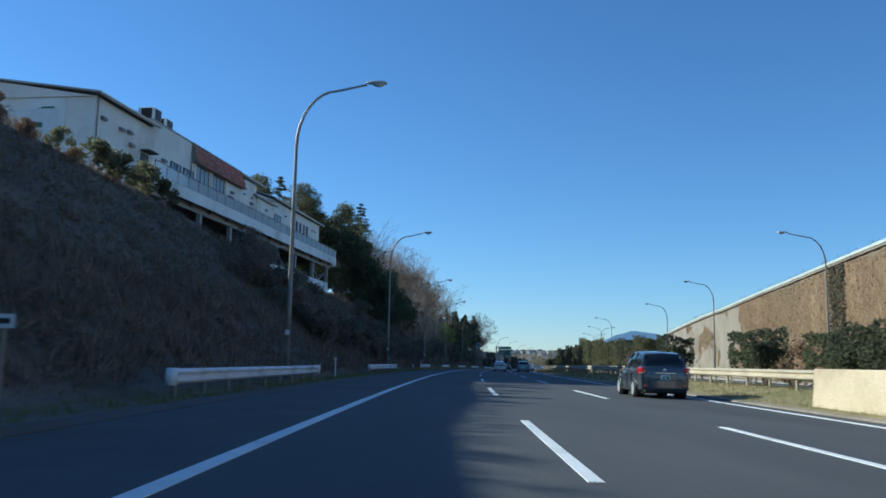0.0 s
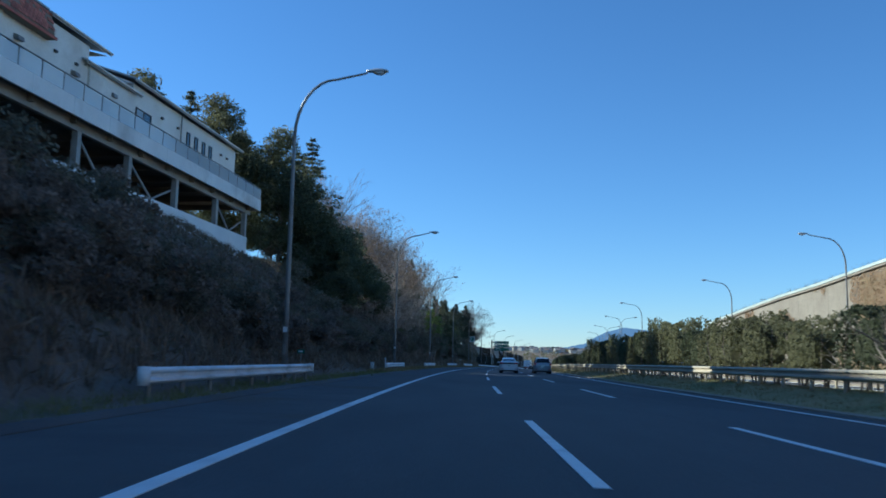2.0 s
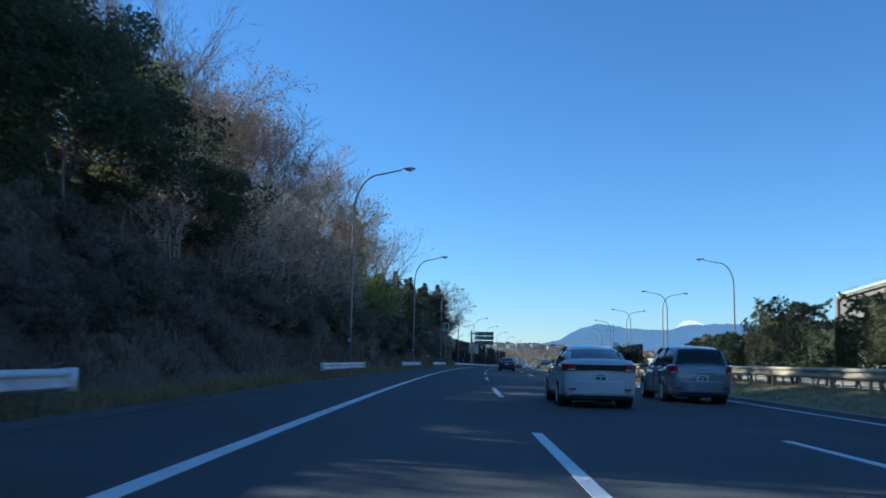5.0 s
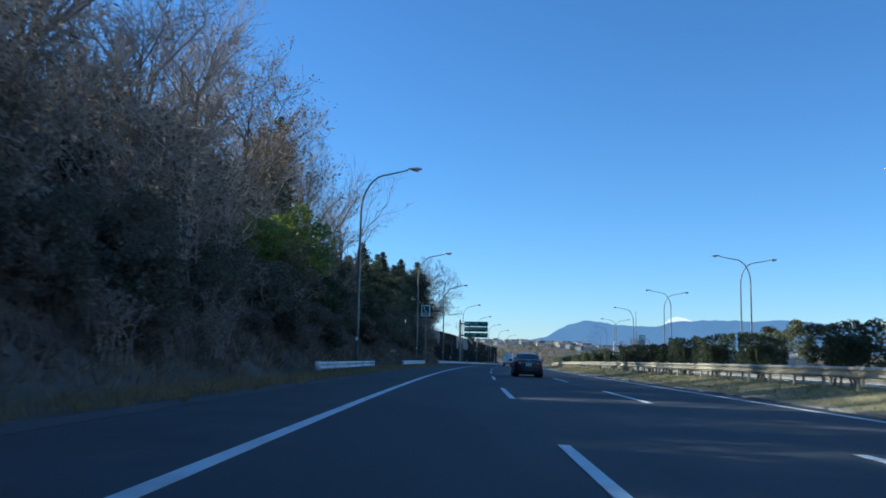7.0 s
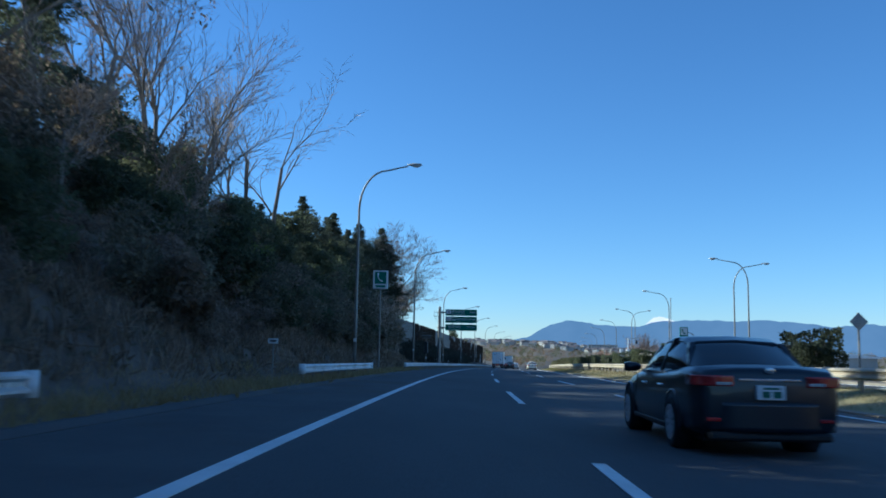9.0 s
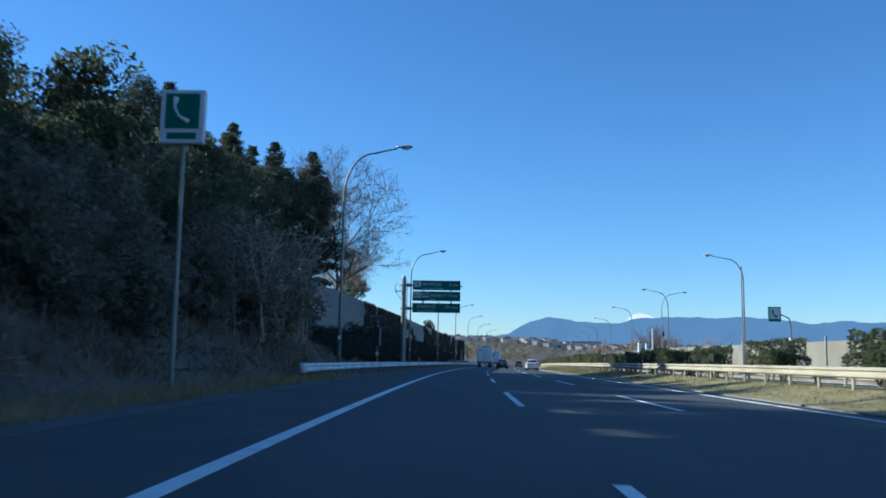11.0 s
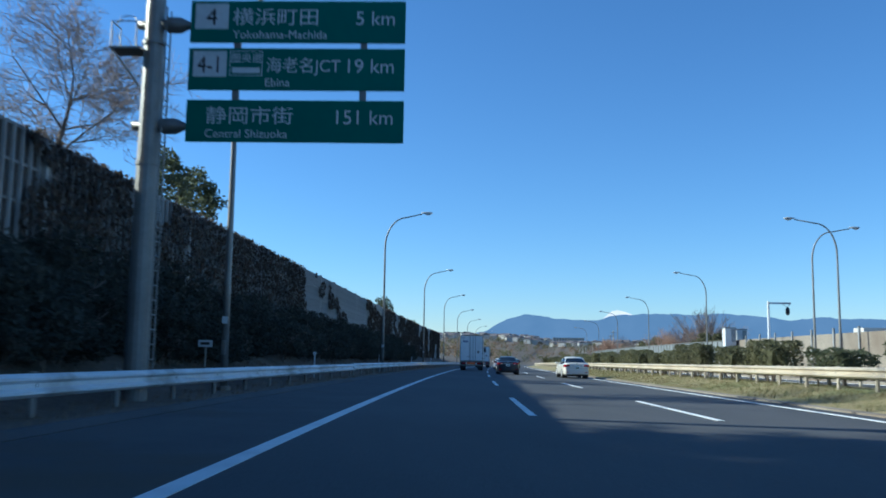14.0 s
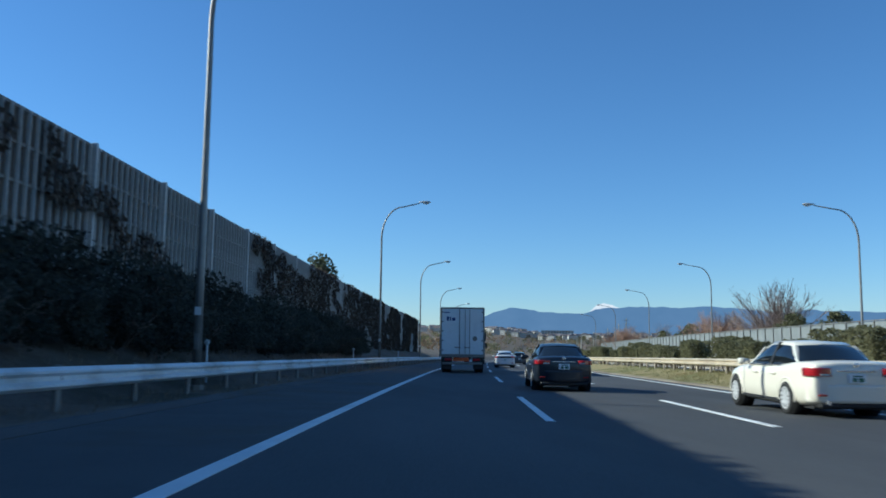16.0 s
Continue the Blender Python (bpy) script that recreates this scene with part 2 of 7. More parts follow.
IVY_RUST = paint("rust_brown_ivy", (0.3, 0.195, 0.115), (0.47, 0.35, 0.22), 0.9, 0.16, 1.6, island=0.1, stain=(0.36, 0.29, 0.17), stretch=(1, 1, 0.45), thin=0.42)
GRASS_DRY = paint("dry_grass", (0.26, 0.2, 0.09), (0.36, 0.28, 0.14), 0.9, 0.5, 9, island=0.4, thin=0.42)
GRASS_DARK = paint("brown_undergrowth", (0.22, 0.168, 0.118), (0.33, 0.257, 0.182), 0.92, 0.4, 8, island=0.5, thin=0.42)
GRASS_GREEN = paint("green_grass", (0.14, 0.15, 0.05), (0.23, 0.225, 0.085), 0.85, 0.5, 9, island=0.4, thin=0.42)
RUBBER = paint("tyre_rubber", (0.014, 0.014, 0.015), (0.022, 0.022, 0.022), 0.8, 4, 40, 0.1)
ALLOY = paint("alloy_rim", (0.62, 0.62, 0.63), (0.72, 0.72, 0.73), 0.3, 4, 30, metal=0.2)
CREAM = paint("sandy_cream_concrete", (0.5, 0.41, 0.27), (0.6, 0.5, 0.35), 0.85, 0.5, 14, 0.2, stain=(0.36, 0.28, 0.18), grit=0.4)
CAR_BLACK = paint("black_car_paint", (0.009, 0.013, 0.022), (0.012, 0.017, 0.028), 0.3, 0.5, 40, coat=0.4, grit=0.1)
CAR_PEARL = paint("pearl_white_car_paint", (0.82, 0.77, 0.64), (0.84, 0.79, 0.67), 0.35, 0.5, 40, coat=0.8, grit=0.05)
CAR_WHITE = paint("white_car_paint", (0.66, 0.67, 0.68), (0.7, 0.7, 0.71), 0.35, 0.5, 40, coat=0.8, grit=0.05)
CAR_GREY = paint("blue_grey_car_paint", (0.075, 0.085, 0.1), (0.085, 0.095, 0.11), 0.3, 0.5, 40, metal=0.35, coat=0.9, grit=0.1)
CAR_SILVER = paint("silver_car_paint", (0.26, 0.28, 0.3), (0.29, 0.3, 0.32), 0.3, 0.5, 40, metal=0.4, coat=0.8, grit=0.08)
CAR_GLASS = paint("dark_car_glass", (0.01, 0.013, 0.016), (0.012, 0.016, 0.02), 0.12, 1, 8, coat=0.15, grit=0.1)
TAIL_RED = paint("red_tail_lens", (0.3, 0.008, 0.012), (0.38, 0.014, 0.018), 0.2, 5, 30, coat=1.0, grit=0.2)
CHROME = paint("chrome", (0.7, 0.7, 0.7), (0.76, 0.76, 0.76), 0.16, 5, 30, metal=0.7)
BLACK_PLASTIC = paint("black_plastic", (0.015, 0.015, 0.016), (0.022, 0.022, 0.023), 0.6, 4, 40)
TRUCK_WHITE = paint("white_truck_panel", (0.77, 0.78, 0.77), (0.83, 0.83, 0.82), 0.5, 0.5, 12, 0.03, stain=(0.6, 0.59, 0.57), grit=0.12)
TRUCK_BLUE = paint("blue_logo_shape", (0.03, 0.06, 0.18), (0.04, 0.08, 0.22), 0.5, 2, 20)
ORANGE = paint("orange_reflector_panel", (0.6, 0.09, 0.015), (0.7, 0.13, 0.02), 0.4, 3, 30)
PLATE = paint("white_plate", (0.78, 0.8, 0.8), (0.84, 0.85, 0.85), 0.4, 3, 30, grit=0.1)
PLATE_BAR = paint("green_plate_bar", (0.03, 0.13, 0.08), (0.04, 0.16, 0.1), 0.4, 3, 30)
SOLAR = paint("solar_cell_panel", (0.012, 0.018, 0.04), (0.02, 0.03, 0.06), 0.2, 4, 30)
PALE_PANEL = paint("pale_fence_panel", (0.2, 0.21, 0.2), (0.27, 0.28, 0.27), 0.4, 0.6, 12)
PARAPET = paint("pale_green_parapet", (0.42, 0.47, 0.42), (0.52, 0.56, 0.5), 0.6, 0.4, 8, grit=0.3)
HOUSE_ROOF = paint("far_house_roof", (0.14, 0.13, 0.14), (0.24, 0.19, 0.17), 0.8, 0.2, 3, island=0.5)
HOUSE_WALL = paint("far_house_wall", (0.42, 0.4, 0.36), (0.54, 0.52, 0.48), 0.8, 0.1, 3, island=0.35, grit=0.2)
WINDOW_PANE = paint("dark_window_pane", (0.04, 0.055, 0.075), (0.06, 0.08, 0.1), 0.1, 1, 8, coat=0.6, grit=0.2)
# Haze and daylight are put into these glowing colours.
MOUNTAIN = far_off("haze_painted_mountain", (0.095, 0.15, 0.222), (0.14, 0.196, 0.268), 0.008)
SNOW = far_off("haze_painted_snow", (0.5, 0.5, 0.48), (0.95, 0.78, 0.62), 0.012)

GLASS = bpy.data.materials.new("clear_glass")
GLASS.use_nodes = True
_t = GLASS.node_tree
_g = _t.nodes.new("ShaderNodeBsdfGlossy")
_g.inputs["Roughness"].default_value = 0.05
_c = _t.nodes.new("ShaderNodeBsdfTransparent")
_c.inputs[0].default_value = (0.94, 0.96, 0.97, 1)
_f = _t.nodes.new("ShaderNodeFresnel")
_f.inputs[0].default_value = 1.1
_x = _t.nodes.new("ShaderNodeMixShader")
_d = _t.nodes.new("ShaderNodeBsdfDiffuse")
_d.inputs[0].default_value = (0.8, 0.83, 0.84, 1)
_y = _t.nodes.new("ShaderNodeMixShader")
_y.inputs[0].default_value = 0.5
for a, b in ((_f.outputs[0], _x.inputs[0]), (_c.outputs[0], _y.inputs[1]), (_d.outputs[0], _y.inputs[2]), (_y.outputs[0], _x.inputs[1]), (_g.outputs[0], _x.inputs[2]), (_x.outputs[0], _t.nodes["Material Output"].inputs[0])):
    _t.links.new(a, b)

# ---- tools ----


class Geo:
    """Points and faces of one mesh."""

    def __init__(self):
        self.v, self.f, self.soft = [], [], False

    def face(self, *pts):
        n = len(self.v)
        self.v += [tuple(p) for p in pts]
        self.f.append(tuple(range(n, n + len(pts))))
        return self

    def box(self, x0, x1, y0, y1, z0, z1, b=0.0):
        """A box; b chamfers its edges."""
        x0, x1, y0, y1, z0, z1 = min(x0, x1), max(x0, x1), min(y0, y1), max(y0, y1), min(z0, z1), max(z0, z1)
        b = min(b, (x1 - x0) * 0.45, (y1 - y0) * 0.45, (z1 - z0) * 0.45)
        n = len(self.v)
        if b <= 0:
            self.v += [(x, y, z) for z in (z0, z1) for y in (y0, y1) for x in (x0, x1)]
            self.f += [tuple(n + i for i in q) for q in ((0, 2, 3, 1), (4, 5, 7, 6), (0, 1, 5, 4), (2, 6, 7, 3), (0, 4, 6, 2), (1, 3, 7, 5))]
            return self
        k = {}
        for i, x in enumerate((x0, x1)):
            for j, y in enumerate((y0, y1)):
                for l, z in enumerate((z0, z1)):
                    sx, sy, sz = b * (1 - 2 * i), b * (1 - 2 * j), b * (1 - 2 * l)
                    for a, p in enumerate(((x, y + sy, z + sz), (x + sx, y, z + sz), (x + sx, y + sy, z))):
                        k[i, j, l, a] = len(self.v)
                        self.v.append(p)
        q = ((0, 0), (1, 0), (1, 1), (0, 1))
        for i in (0, 1):
            o = 1 if i else -1
            self.f.append(tuple(k[i, a, c, 0] for a, c in q[::o]))
            self.f.append(tuple(k[a, i, c, 1] for a, c in q[::-o]))
            self.f.append(tuple(k[a, c, i, 2] for a, c in q[::o]))
        for i in (0, 1):
            for j in (0, 1):
                e = ((k[i, j, 0, 0], k[i, j, 1, 0], k[i, j, 1, 1], k[i, j, 0, 1]), (k[i, 0, j, 0], k[i, 1, j, 0], k[i, 1, j, 2], k[i, 0, j, 2]), (k[0, i, j, 1], k[1, i, j, 1], k[1, i, j, 2], k[0, i, j, 2]))
                o = 1 if (i == j) else -1
                self.f += [e[0][::o], e[1][::-o], e[2][::o]]
                for l in (0, 1):
                    self.f.append((k[i, j, l, 0], k[i, j, l, 1], k[i, j, l, 2])[::-1 if (i + j + l) % 2 else 1])
        return self

    def tube(self, pts, radii, n=8, caps=True):
        """A round bar along the points."""
        pts = [Vector(p) for p in pts]
        if not hasattr(radii, "__len__"):
            radii = [radii] * len(pts)
        first = len(self.v)
        up = None
        for i, p in enumerate(pts):
            way = (pts[min(i + 1, len(pts) - 1)] - pts[max(i - 1, 0)]).normalized()
            if up is None:
                up = Vector((1, 0, 0)) if abs(way.x) < 0.8 else Vector((0, 0, 1))
            side = way.cross(up).normalized()
            up = side.cross(way).normalized()
            for j in range(n):
                a = 2 * math.pi * j / n
                self.v.append(tuple(p + (side * math.cos(a) + up * math.sin(a)) * radii[i]))
        for i in range(len(pts) - 1):
            for j in range(n):
                a, b = first + i * n + j, first + i * n + (j + 1) % n
                self.f.append((a, b, b + n, a + n))
        if caps:
            self.f.append(tuple(first + j for j in range(n))[::-1])
            self.f.append(tuple(len(self.v) - n + j for j in range(n)))
        return self

    def loft(self, rings, closed=True, caps=True):
        """A skin over rings of equally many points."""
        n, first = len(rings[0]), len(self.v)
        for r in rings:
            self.v += [tuple(p) for p in r]
        for i in range(len(rings) - 1):
            for j in range(n if closed else n - 1):
                a, b = first + i * n + j, first + i * n + (j + 1) % n
                self.f.append((a, b, b + n, a + n))
        if caps and closed:
            self.f.append(tuple(first + j for j in range(n))[::-1])
            self.f.append(tuple(len(self.v) - n + j for j in range(n)))
        return self

    def disc(self, centre, normal, r, n=20, depth=0.0):
        """A round plate with that thickness along its normal."""
        w = Vector(normal).normalized()
        c = Vector(centre)
        return self.tube([c, c + w * max(depth, 0.004)], r, n)

    def put(self, other, m):
        n = len(self.v)
        self.v += [tuple(m @ Vector(p)) for p in other.v]
        self.f += [tuple(n + i for i in q) for q in other.f]
        return self

    def mesh(self, name, mat):
        me = bpy.data.meshes.new(name)
        me.from_pydata(self.v, [], self.f)
        me.materials.append(mat)
        if self.soft:
            me.shade_smooth()
        return me


def part(name, geo, mat, parent=None, label=""):
    """One mesh object under a thing or a part."""
    ob = new(name, geo.mesh(name, mat))
    ob.parent = parent
    return tagged(ob, label)


def thing(name, m, label, category, group="", kind=""):
    """An empty at the base of a thing; its parts hang under it."""
    ob = new(name)
    ob.matrix_world = m
    ob.matrix_basis = m
    ob.empty_display_size = 0.3
    return tagged(ob, label, category, group, kind)


def structure(name, geo, mat, label, category):
    return tagged(part(name, geo, mat), label, category, kind="structure")


def band(profile, s0, s1, step, end=False):
    """A skin of a cross profile of (d, h) carried along the road."""
    g = Geo()
    n = max(1, int(math.ceil((s1 - s0) / step)))
    g.loft([[at(s0 + (s1 - s0) * i / n, d, h) for d, h in profile] for i in range(n + 1)], closed=end, caps=end)
    g.f = [q[::-1] for q in g.f]
    return g


def leaves(centres, size, rng, flat=0.0, slim=0.45, jitter=0.35, wall=0.0):
    """Small pointed leaves, one at each centre. flat: how much they lie level; wall: how much they lie against a wall along y."""
    c = np.asarray(centres, float)
    n = len(c)
    a = rng.normal(size=(n, 3))
    a[:, 2] *= 1 - flat
    a[:, 0] *= 1 - wall
    a /= np.linalg.norm(a, axis=1)[:, None] + 1e-9
    b = rng.normal(size=(n, 3))
    b[:, 0] *= 1 - wall
    b -= a * (a * b).sum(1)[:, None]
    b /= np.linalg.norm(b, axis=1)[:, None] + 1e-9
    k = (size * (1 + jitter * rng.normal(size=n)).clip(0.4, 2))[:, None]
    v = np.stack([c - a * k, c + b * k * slim + a * k * 0.1, c + a * k, c - b * k * slim + a * k * 0.1], 1).reshape(-1, 3)
    g = Geo()
    g.v = v.tolist()
    g.f = [(4 * i, 4 * i + 1, 4 * i + 2, 4 * i + 3) for i in range(n)]
    return g


def joined(*geos):
    g = Geo()
    for o in geos:
        n = len(g.v)
        g.v += o.v
        g.f += [tuple(n + i for i in q) for q in o.f]
    return g


def words(body, size, mat, parent, place, label="", align="LEFT", squeeze=1.0):
    """Flat lettering that faces -y at a place (x, y, z) of its parent."""
    cu = bpy.data.curves.new("lettering", "FONT")
    cu.body, cu.size, cu.align_x, cu.extrude = body, size, align, 0.004
    tmp = new("lettering", cu)
    me = bpy.data.meshes.new_from_object(tmp.evaluated_get(bpy.context.evaluated_depsgraph_get()))
    bpy.data.objects.remove(tmp)
    me.materials.clear()
    me.materials.append(mat)
    ob = new("lettering", me)
    ob.parent = parent
    ob.matrix_basis = Matrix.Translation(place) @ pose(0, 0, 0, 90, 0, 0) @ Matrix.Diagonal((squeeze, 1, 1, 1))
    return tagged(ob, label)

# ---- ground and road ----


def step_up(x, a, b):
    """0 before a, 1 after b, eased."""
    t = max(0.0, min(1.0, (x - a) / (b - a)))
    return t * t * (3 - 2 * t)


def cutting(s):
    """Height of the left bank's shoulder along the road."""
    return float(np.interp(s, [-240, 0, 66, 80, 114, 121, 150, 200, 260, 270, 278, 300, 640], [11, 11.3, 11.8, 9.0, 8.9, 10.3, 12.5, 13.5, 13, 8.0, 2.6, 1.8, 1.5]))


def land(s, d):
    """Height of the ground over the road's level."""
    if -5.2 <= d <= 9.2 or 15.8 <= d <= 26.6:
        return -0.12
    far = step_up(abs(d), 120, 700)
    if d < 0:
        top = cutting(s)
        width = max(4.0, top * 1.18)
        run = max(0.0, min(1.0, (-d - 7.4) / width))
        h = 0.05 + 0.37 * step_up(-d, 6.7, 8.6) + (top - 0.4) * run + max(0.0, -d - 7.4 - width) * (0.12 if -d < 60 else 0.0)
        if -d > 60:
            h = 0.42 + top - 0.4 + (60 - 7.4 - width) * 0.12
        h += 4.0 * step_up(-d, 11.6, 15) * step_up(s, 268, 280) * (1 - step_up(s, 330, 380))
        rough = 0.25 * step_up(-d, 8, 11) * noise.noise(Vector((s * 0.22, d * 0.3, 3.1))) + 0.5 * step_up(-d, 11, 16) * noise.noise(Vector((s * 0.07, d * 0.09, 7.7)))
        return (h + rough) * (1 - far) + far * (-4 + 12 * noise.noise(Vector((s * 0.002, d * 0.002, 1))))
    if d < 15.8:
        return -0.12 + 0.36 * step_up(d, 9.2, 11.8) - 0.3 * step_up(d, 14.5, 15.8) + 0.03 * noise.noise(Vector((s * 0.5, d * 0.8, 5)))
    h = 0.15 + 0.5 * step_up(d, 27, 30)
    return h * (1 - far) + far * (-6 + 10 * noise.noise(Vector((s * 0.002, d * 0.002, 2))))


def rise(s, d):
    """The far hillside that closes the view along the road."""
    k = step_up(s, 820, 1650)
    return k * (23 + 7 * noise.noise(Vector((s * 0.003, d * 0.005, 9)))) - 20 * step_up(s, 1800, 2600) * k


COLUMNS = [-1600, -900, -500, -260, -150, -100, -75, -60, -50, -42, -36, -31, -27, -24, -21.5, -19, -17, -15, -13, -11.5, -10, -8.8, -7.8, -7.0, -6.2, -5.6, -5.2, -3, 3, 9.2, 9.8, 10.4, 11, 11.8, 12.8, 13.8, 14.6, 15.2, 15.8, 21, 26.6, 27.4, 29, 31, 35, 42, 55, 80, 120, 200, 350, 600, 1000, 1800]
ground = Geo()
rows_s = [-200 + 5 * i for i in range(0, 141)] + [510 + 15 * i for i in range(0, 60)] + [1420, 1500, 1650, 1900, 2300, 2900, 3700, 4600]
ground.loft([[at(s, d, land(s, d) + rise(s, d)) for d in COLUMNS] for s in rows_s], closed=False)
ground.f = [q[::-1] for q in ground.f]
ground.soft = True
GROUND = structure("ground", ground, EARTH, "brown winter earth and dry grass of banks and fields", "ground")

structure("road", band([(-2.45, -0.1), (-2.45, 0.0), (9.25, 0.0), (9.25, -0.1)], -160, 860, 4), ASPHALT, "dark worn asphalt carriageway with three lanes", "road")
structure("road_shoulder", band([(-5.15, -0.1), (-5.15, 0.006), (-2.45, 0.0), (-2.45, -0.1)], -160, 860, 4), SHOULDER, "darker asphalt emergency shoulder beside the lanes", "road shoulder")
structure("opposite_road", band([(15.9, -0.1), (15.9, -0.02), (26.5, -0.02), (26.5, -0.1)], -160, 860, 4), ASPHALT, "asphalt of the opposite carriageway behind the median hedge", "road")
structure("gutter_kerb", band([(-5.4, -0.1), (-5.4, 0.1), (-5.28, 0.1), (-5.15, 0.02), (-5.15, -0.1)], -160, 860, 4), SHOULDER, "low dark asphalt kerb along the shoulder's edge", "kerb")
structure("median_kerb", band([(9.22, -0.1), (9.22, 0.05), (9.45, 0.07), (9.45, -0.1)], -160, 860, 4), OLD_CONCRETE, "low kerb along the grass median", "kerb")
structure("opposite_kerb", band([(26.45, -0.1), (26.45, 0.16), (26.7, 0.18), (26.7, -0.1)], -160, 860, 4), OLD_CONCRETE, "low kerb of the opposite carriageway", "kerb")
structure("median_turf", band([(9.45, 0.06), (10.4, 0.17), (11.2, 0.3), (12.2, 0.43), (13.8, 0.43), (14.8, 0.33), (15.7, 0.06)], -160, 860, 4), MEDIAN_SOIL, "yellowed winter turf of the sloping median", "grass")

# lane markings
for k, (d, w) in enumerate(((-2.3, 0.2), (8.5, 0.15), (16.6, 0.15), (25.8, 0.2))):
    g = band([(d - w / 2, 0.0), (d - w / 2, 0.009), (d + w / 2, 0.009), (d + w / 2, 0.0)], -140, 630, 4)
    structure("edge_line", g, LINE, "white painted solid edge line on the asphalt", "road marking")
for d in (1.3, 4.9, 19.6, 22.7):
    for i in range(-4, 31 if d < 10 else 20):
        s0 = 7.8 + 20 * i
        g = band([(d - 0.075, 0.0), (d - 0.075, 0.009), (d + 0.075, 0.009), (d + 0.075, 0.0)], s0, s0 + 8, 4)
        tagged(structure("lane_dash", g, LINE, "white painted lane dash on the asphalt", "road marking"), group="lane dashes")

# ---- mountains ----
RIDGE = [(30, 0.1), (14, 0.35), (6, 0.55), (1, 0.5), (-3, 0.35), (-6.5, 0.5), (-8.2, 0.75), (-10.3, 1.25), (-11.6, 1.95), (-12.3, 2.15), (-12.9, 2.38), (-13.6, 2.2), (-14.6, 2.1), (-16.2, 1.95), (-17.4, 1.98), (-18.4, 2.25), (-19.5, 2.38), (-21, 2.45), (-22.6, 2.42), (-24, 2.38), (-25.5, 2.5), (-27, 2.3), (-29, 2.05), (-31, 2.2), (-34, 2.1), (-38, 1.9), (-44, 1.6), (-52, 1.2), (-62, 0.9), (-75, 0.5)]
PIVOT = at(170)
RANGE_WAY = 4550.0


def backdrop_ridge(name, rows, way, mat, label, rough=0.09):
    g = Geo()
    ring = []
    a0, a1 = rows[0][0], rows[-1][0]
    for i in range(401):
        a = a0 + (a1 - a0) * i / 400
        e = float(np.interp(-a, [-r[0] for r in rows], [r[1] for r in rows])) + rough * noise.fractal(Vector((a * 0.9, 0, way * 0.001)), 1.0, 2.0, 4) + rough * 0.45 * noise.fractal(Vector((a * 4.5, 5, 0)), 1.0, 2.0, 3)
        w = Vector((-math.sin(radians(a)), math.cos(radians(a)), 0))
        ring.append([PIVOT + w * (way - 300) + Vector((0, 0, -120)), PIVOT + w * way + Vector((0, 0, way * math.tan(radians(e)))), PIVOT + w * (way + 60) + Vector((0, 0, -120))])
    g.loft(ring, closed=False)
    return tagged(part(name, g, mat), label, "mountain", kind="structure")


backdrop_ridge("backdrop_range", RIDGE, RANGE_WAY, MOUNTAIN, "glowing mountain range on the horizon with its blue haze painted in")
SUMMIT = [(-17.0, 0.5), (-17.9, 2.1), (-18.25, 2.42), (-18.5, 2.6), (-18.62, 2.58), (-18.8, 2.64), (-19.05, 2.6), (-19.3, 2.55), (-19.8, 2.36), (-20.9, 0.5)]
backdrop_ridge("backdrop_summit", SUMMIT, RANGE_WAY + 120, SNOW, "glowing snow-white summit behind the blue range", 0.02)

# ---- street lamps ----


def street_lamp(m, label, group, reach=3.5, top=11.85):
    """A tapered pole that bends over into an arm with a lamp head; the arm points along +x."""
    lamp = thing("street_lamp", m, label, "street lamp", group)
    pole = Geo()
    pole.soft = True
    pts, rad = [(0, 0, 0), (0, 0, 3.0), (0, 0, 6.0), (0, 0, top - 2.6)], [0.105, 0.092, 0.08, 0.066]
    for i in range(1, 9):
        a = math.radians(90 * i / 8)
        pts.append((1.55 * (1 - math.cos(a)), 0, top - 2.6 + 2.3 * math.sin(a)))
        rad.append(0.066 - 0.02 * i / 8)
    pts.append((reach - 0.45, 0, top - 0.02))
    rad.append(0.04)
    part("pole", pole.tube(pts, rad, 10), STEEL, lamp)
    part("base_plate", Geo().tube([(0, 0, -0.12), (0, 0, 0.06)], 0.2, 8), STEEL, lamp)
    part("inspection_cover", Geo().box(-0.06, 0.06, -0.125, -0.085, 0.9, 1.3, 0.015), STEEL, lamp)
    part("maintenance_tag", Geo().box(-0.08, 0.08, -0.12, -0.11, 1.75, 1.95, 0.003), SIGN_WHITE, lamp, "small pale tag on the pole")
    head = Geo()
    head.soft = True
    rings = []
    for x, w, h in ((-0.5, 0.05, 0.045), (-0.4, 0.09, 0.07), (-0.15, 0.15, 0.11), (0.1, 0.17, 0.11), (0.28, 0.13, 0.08), (0.36, 0.05, 0.03)):
        rings.append([(reach + x, w * math.cos(a), top + 0.05 + h * max(-0.35, math.sin(a))) for a in [2 * math.pi * k / 12 for k in range(12)]])
    hood = part("lamp_head", head.loft(rings), LAMP_HOUSING, lamp)
    lens = Geo()
    lens.soft = True
    rings = []
    for x, w, h in ((-0.22, 0.06, 0.03), (-0.1, 0.12, 0.09), (0.08, 0.14, 0.11), (0.24, 0.08, 0.05)):
        rings.append([(reach + x, w * math.cos(a), top + 0.0 - h * max(-0.2, math.sin(a))) for a in [2 * math.pi * k / 12 for k in range(12)]])
    part("lens", lens.loft(rings), LAMP_GLASS, hood, "pale bowl-shaped lens")
    return lamp


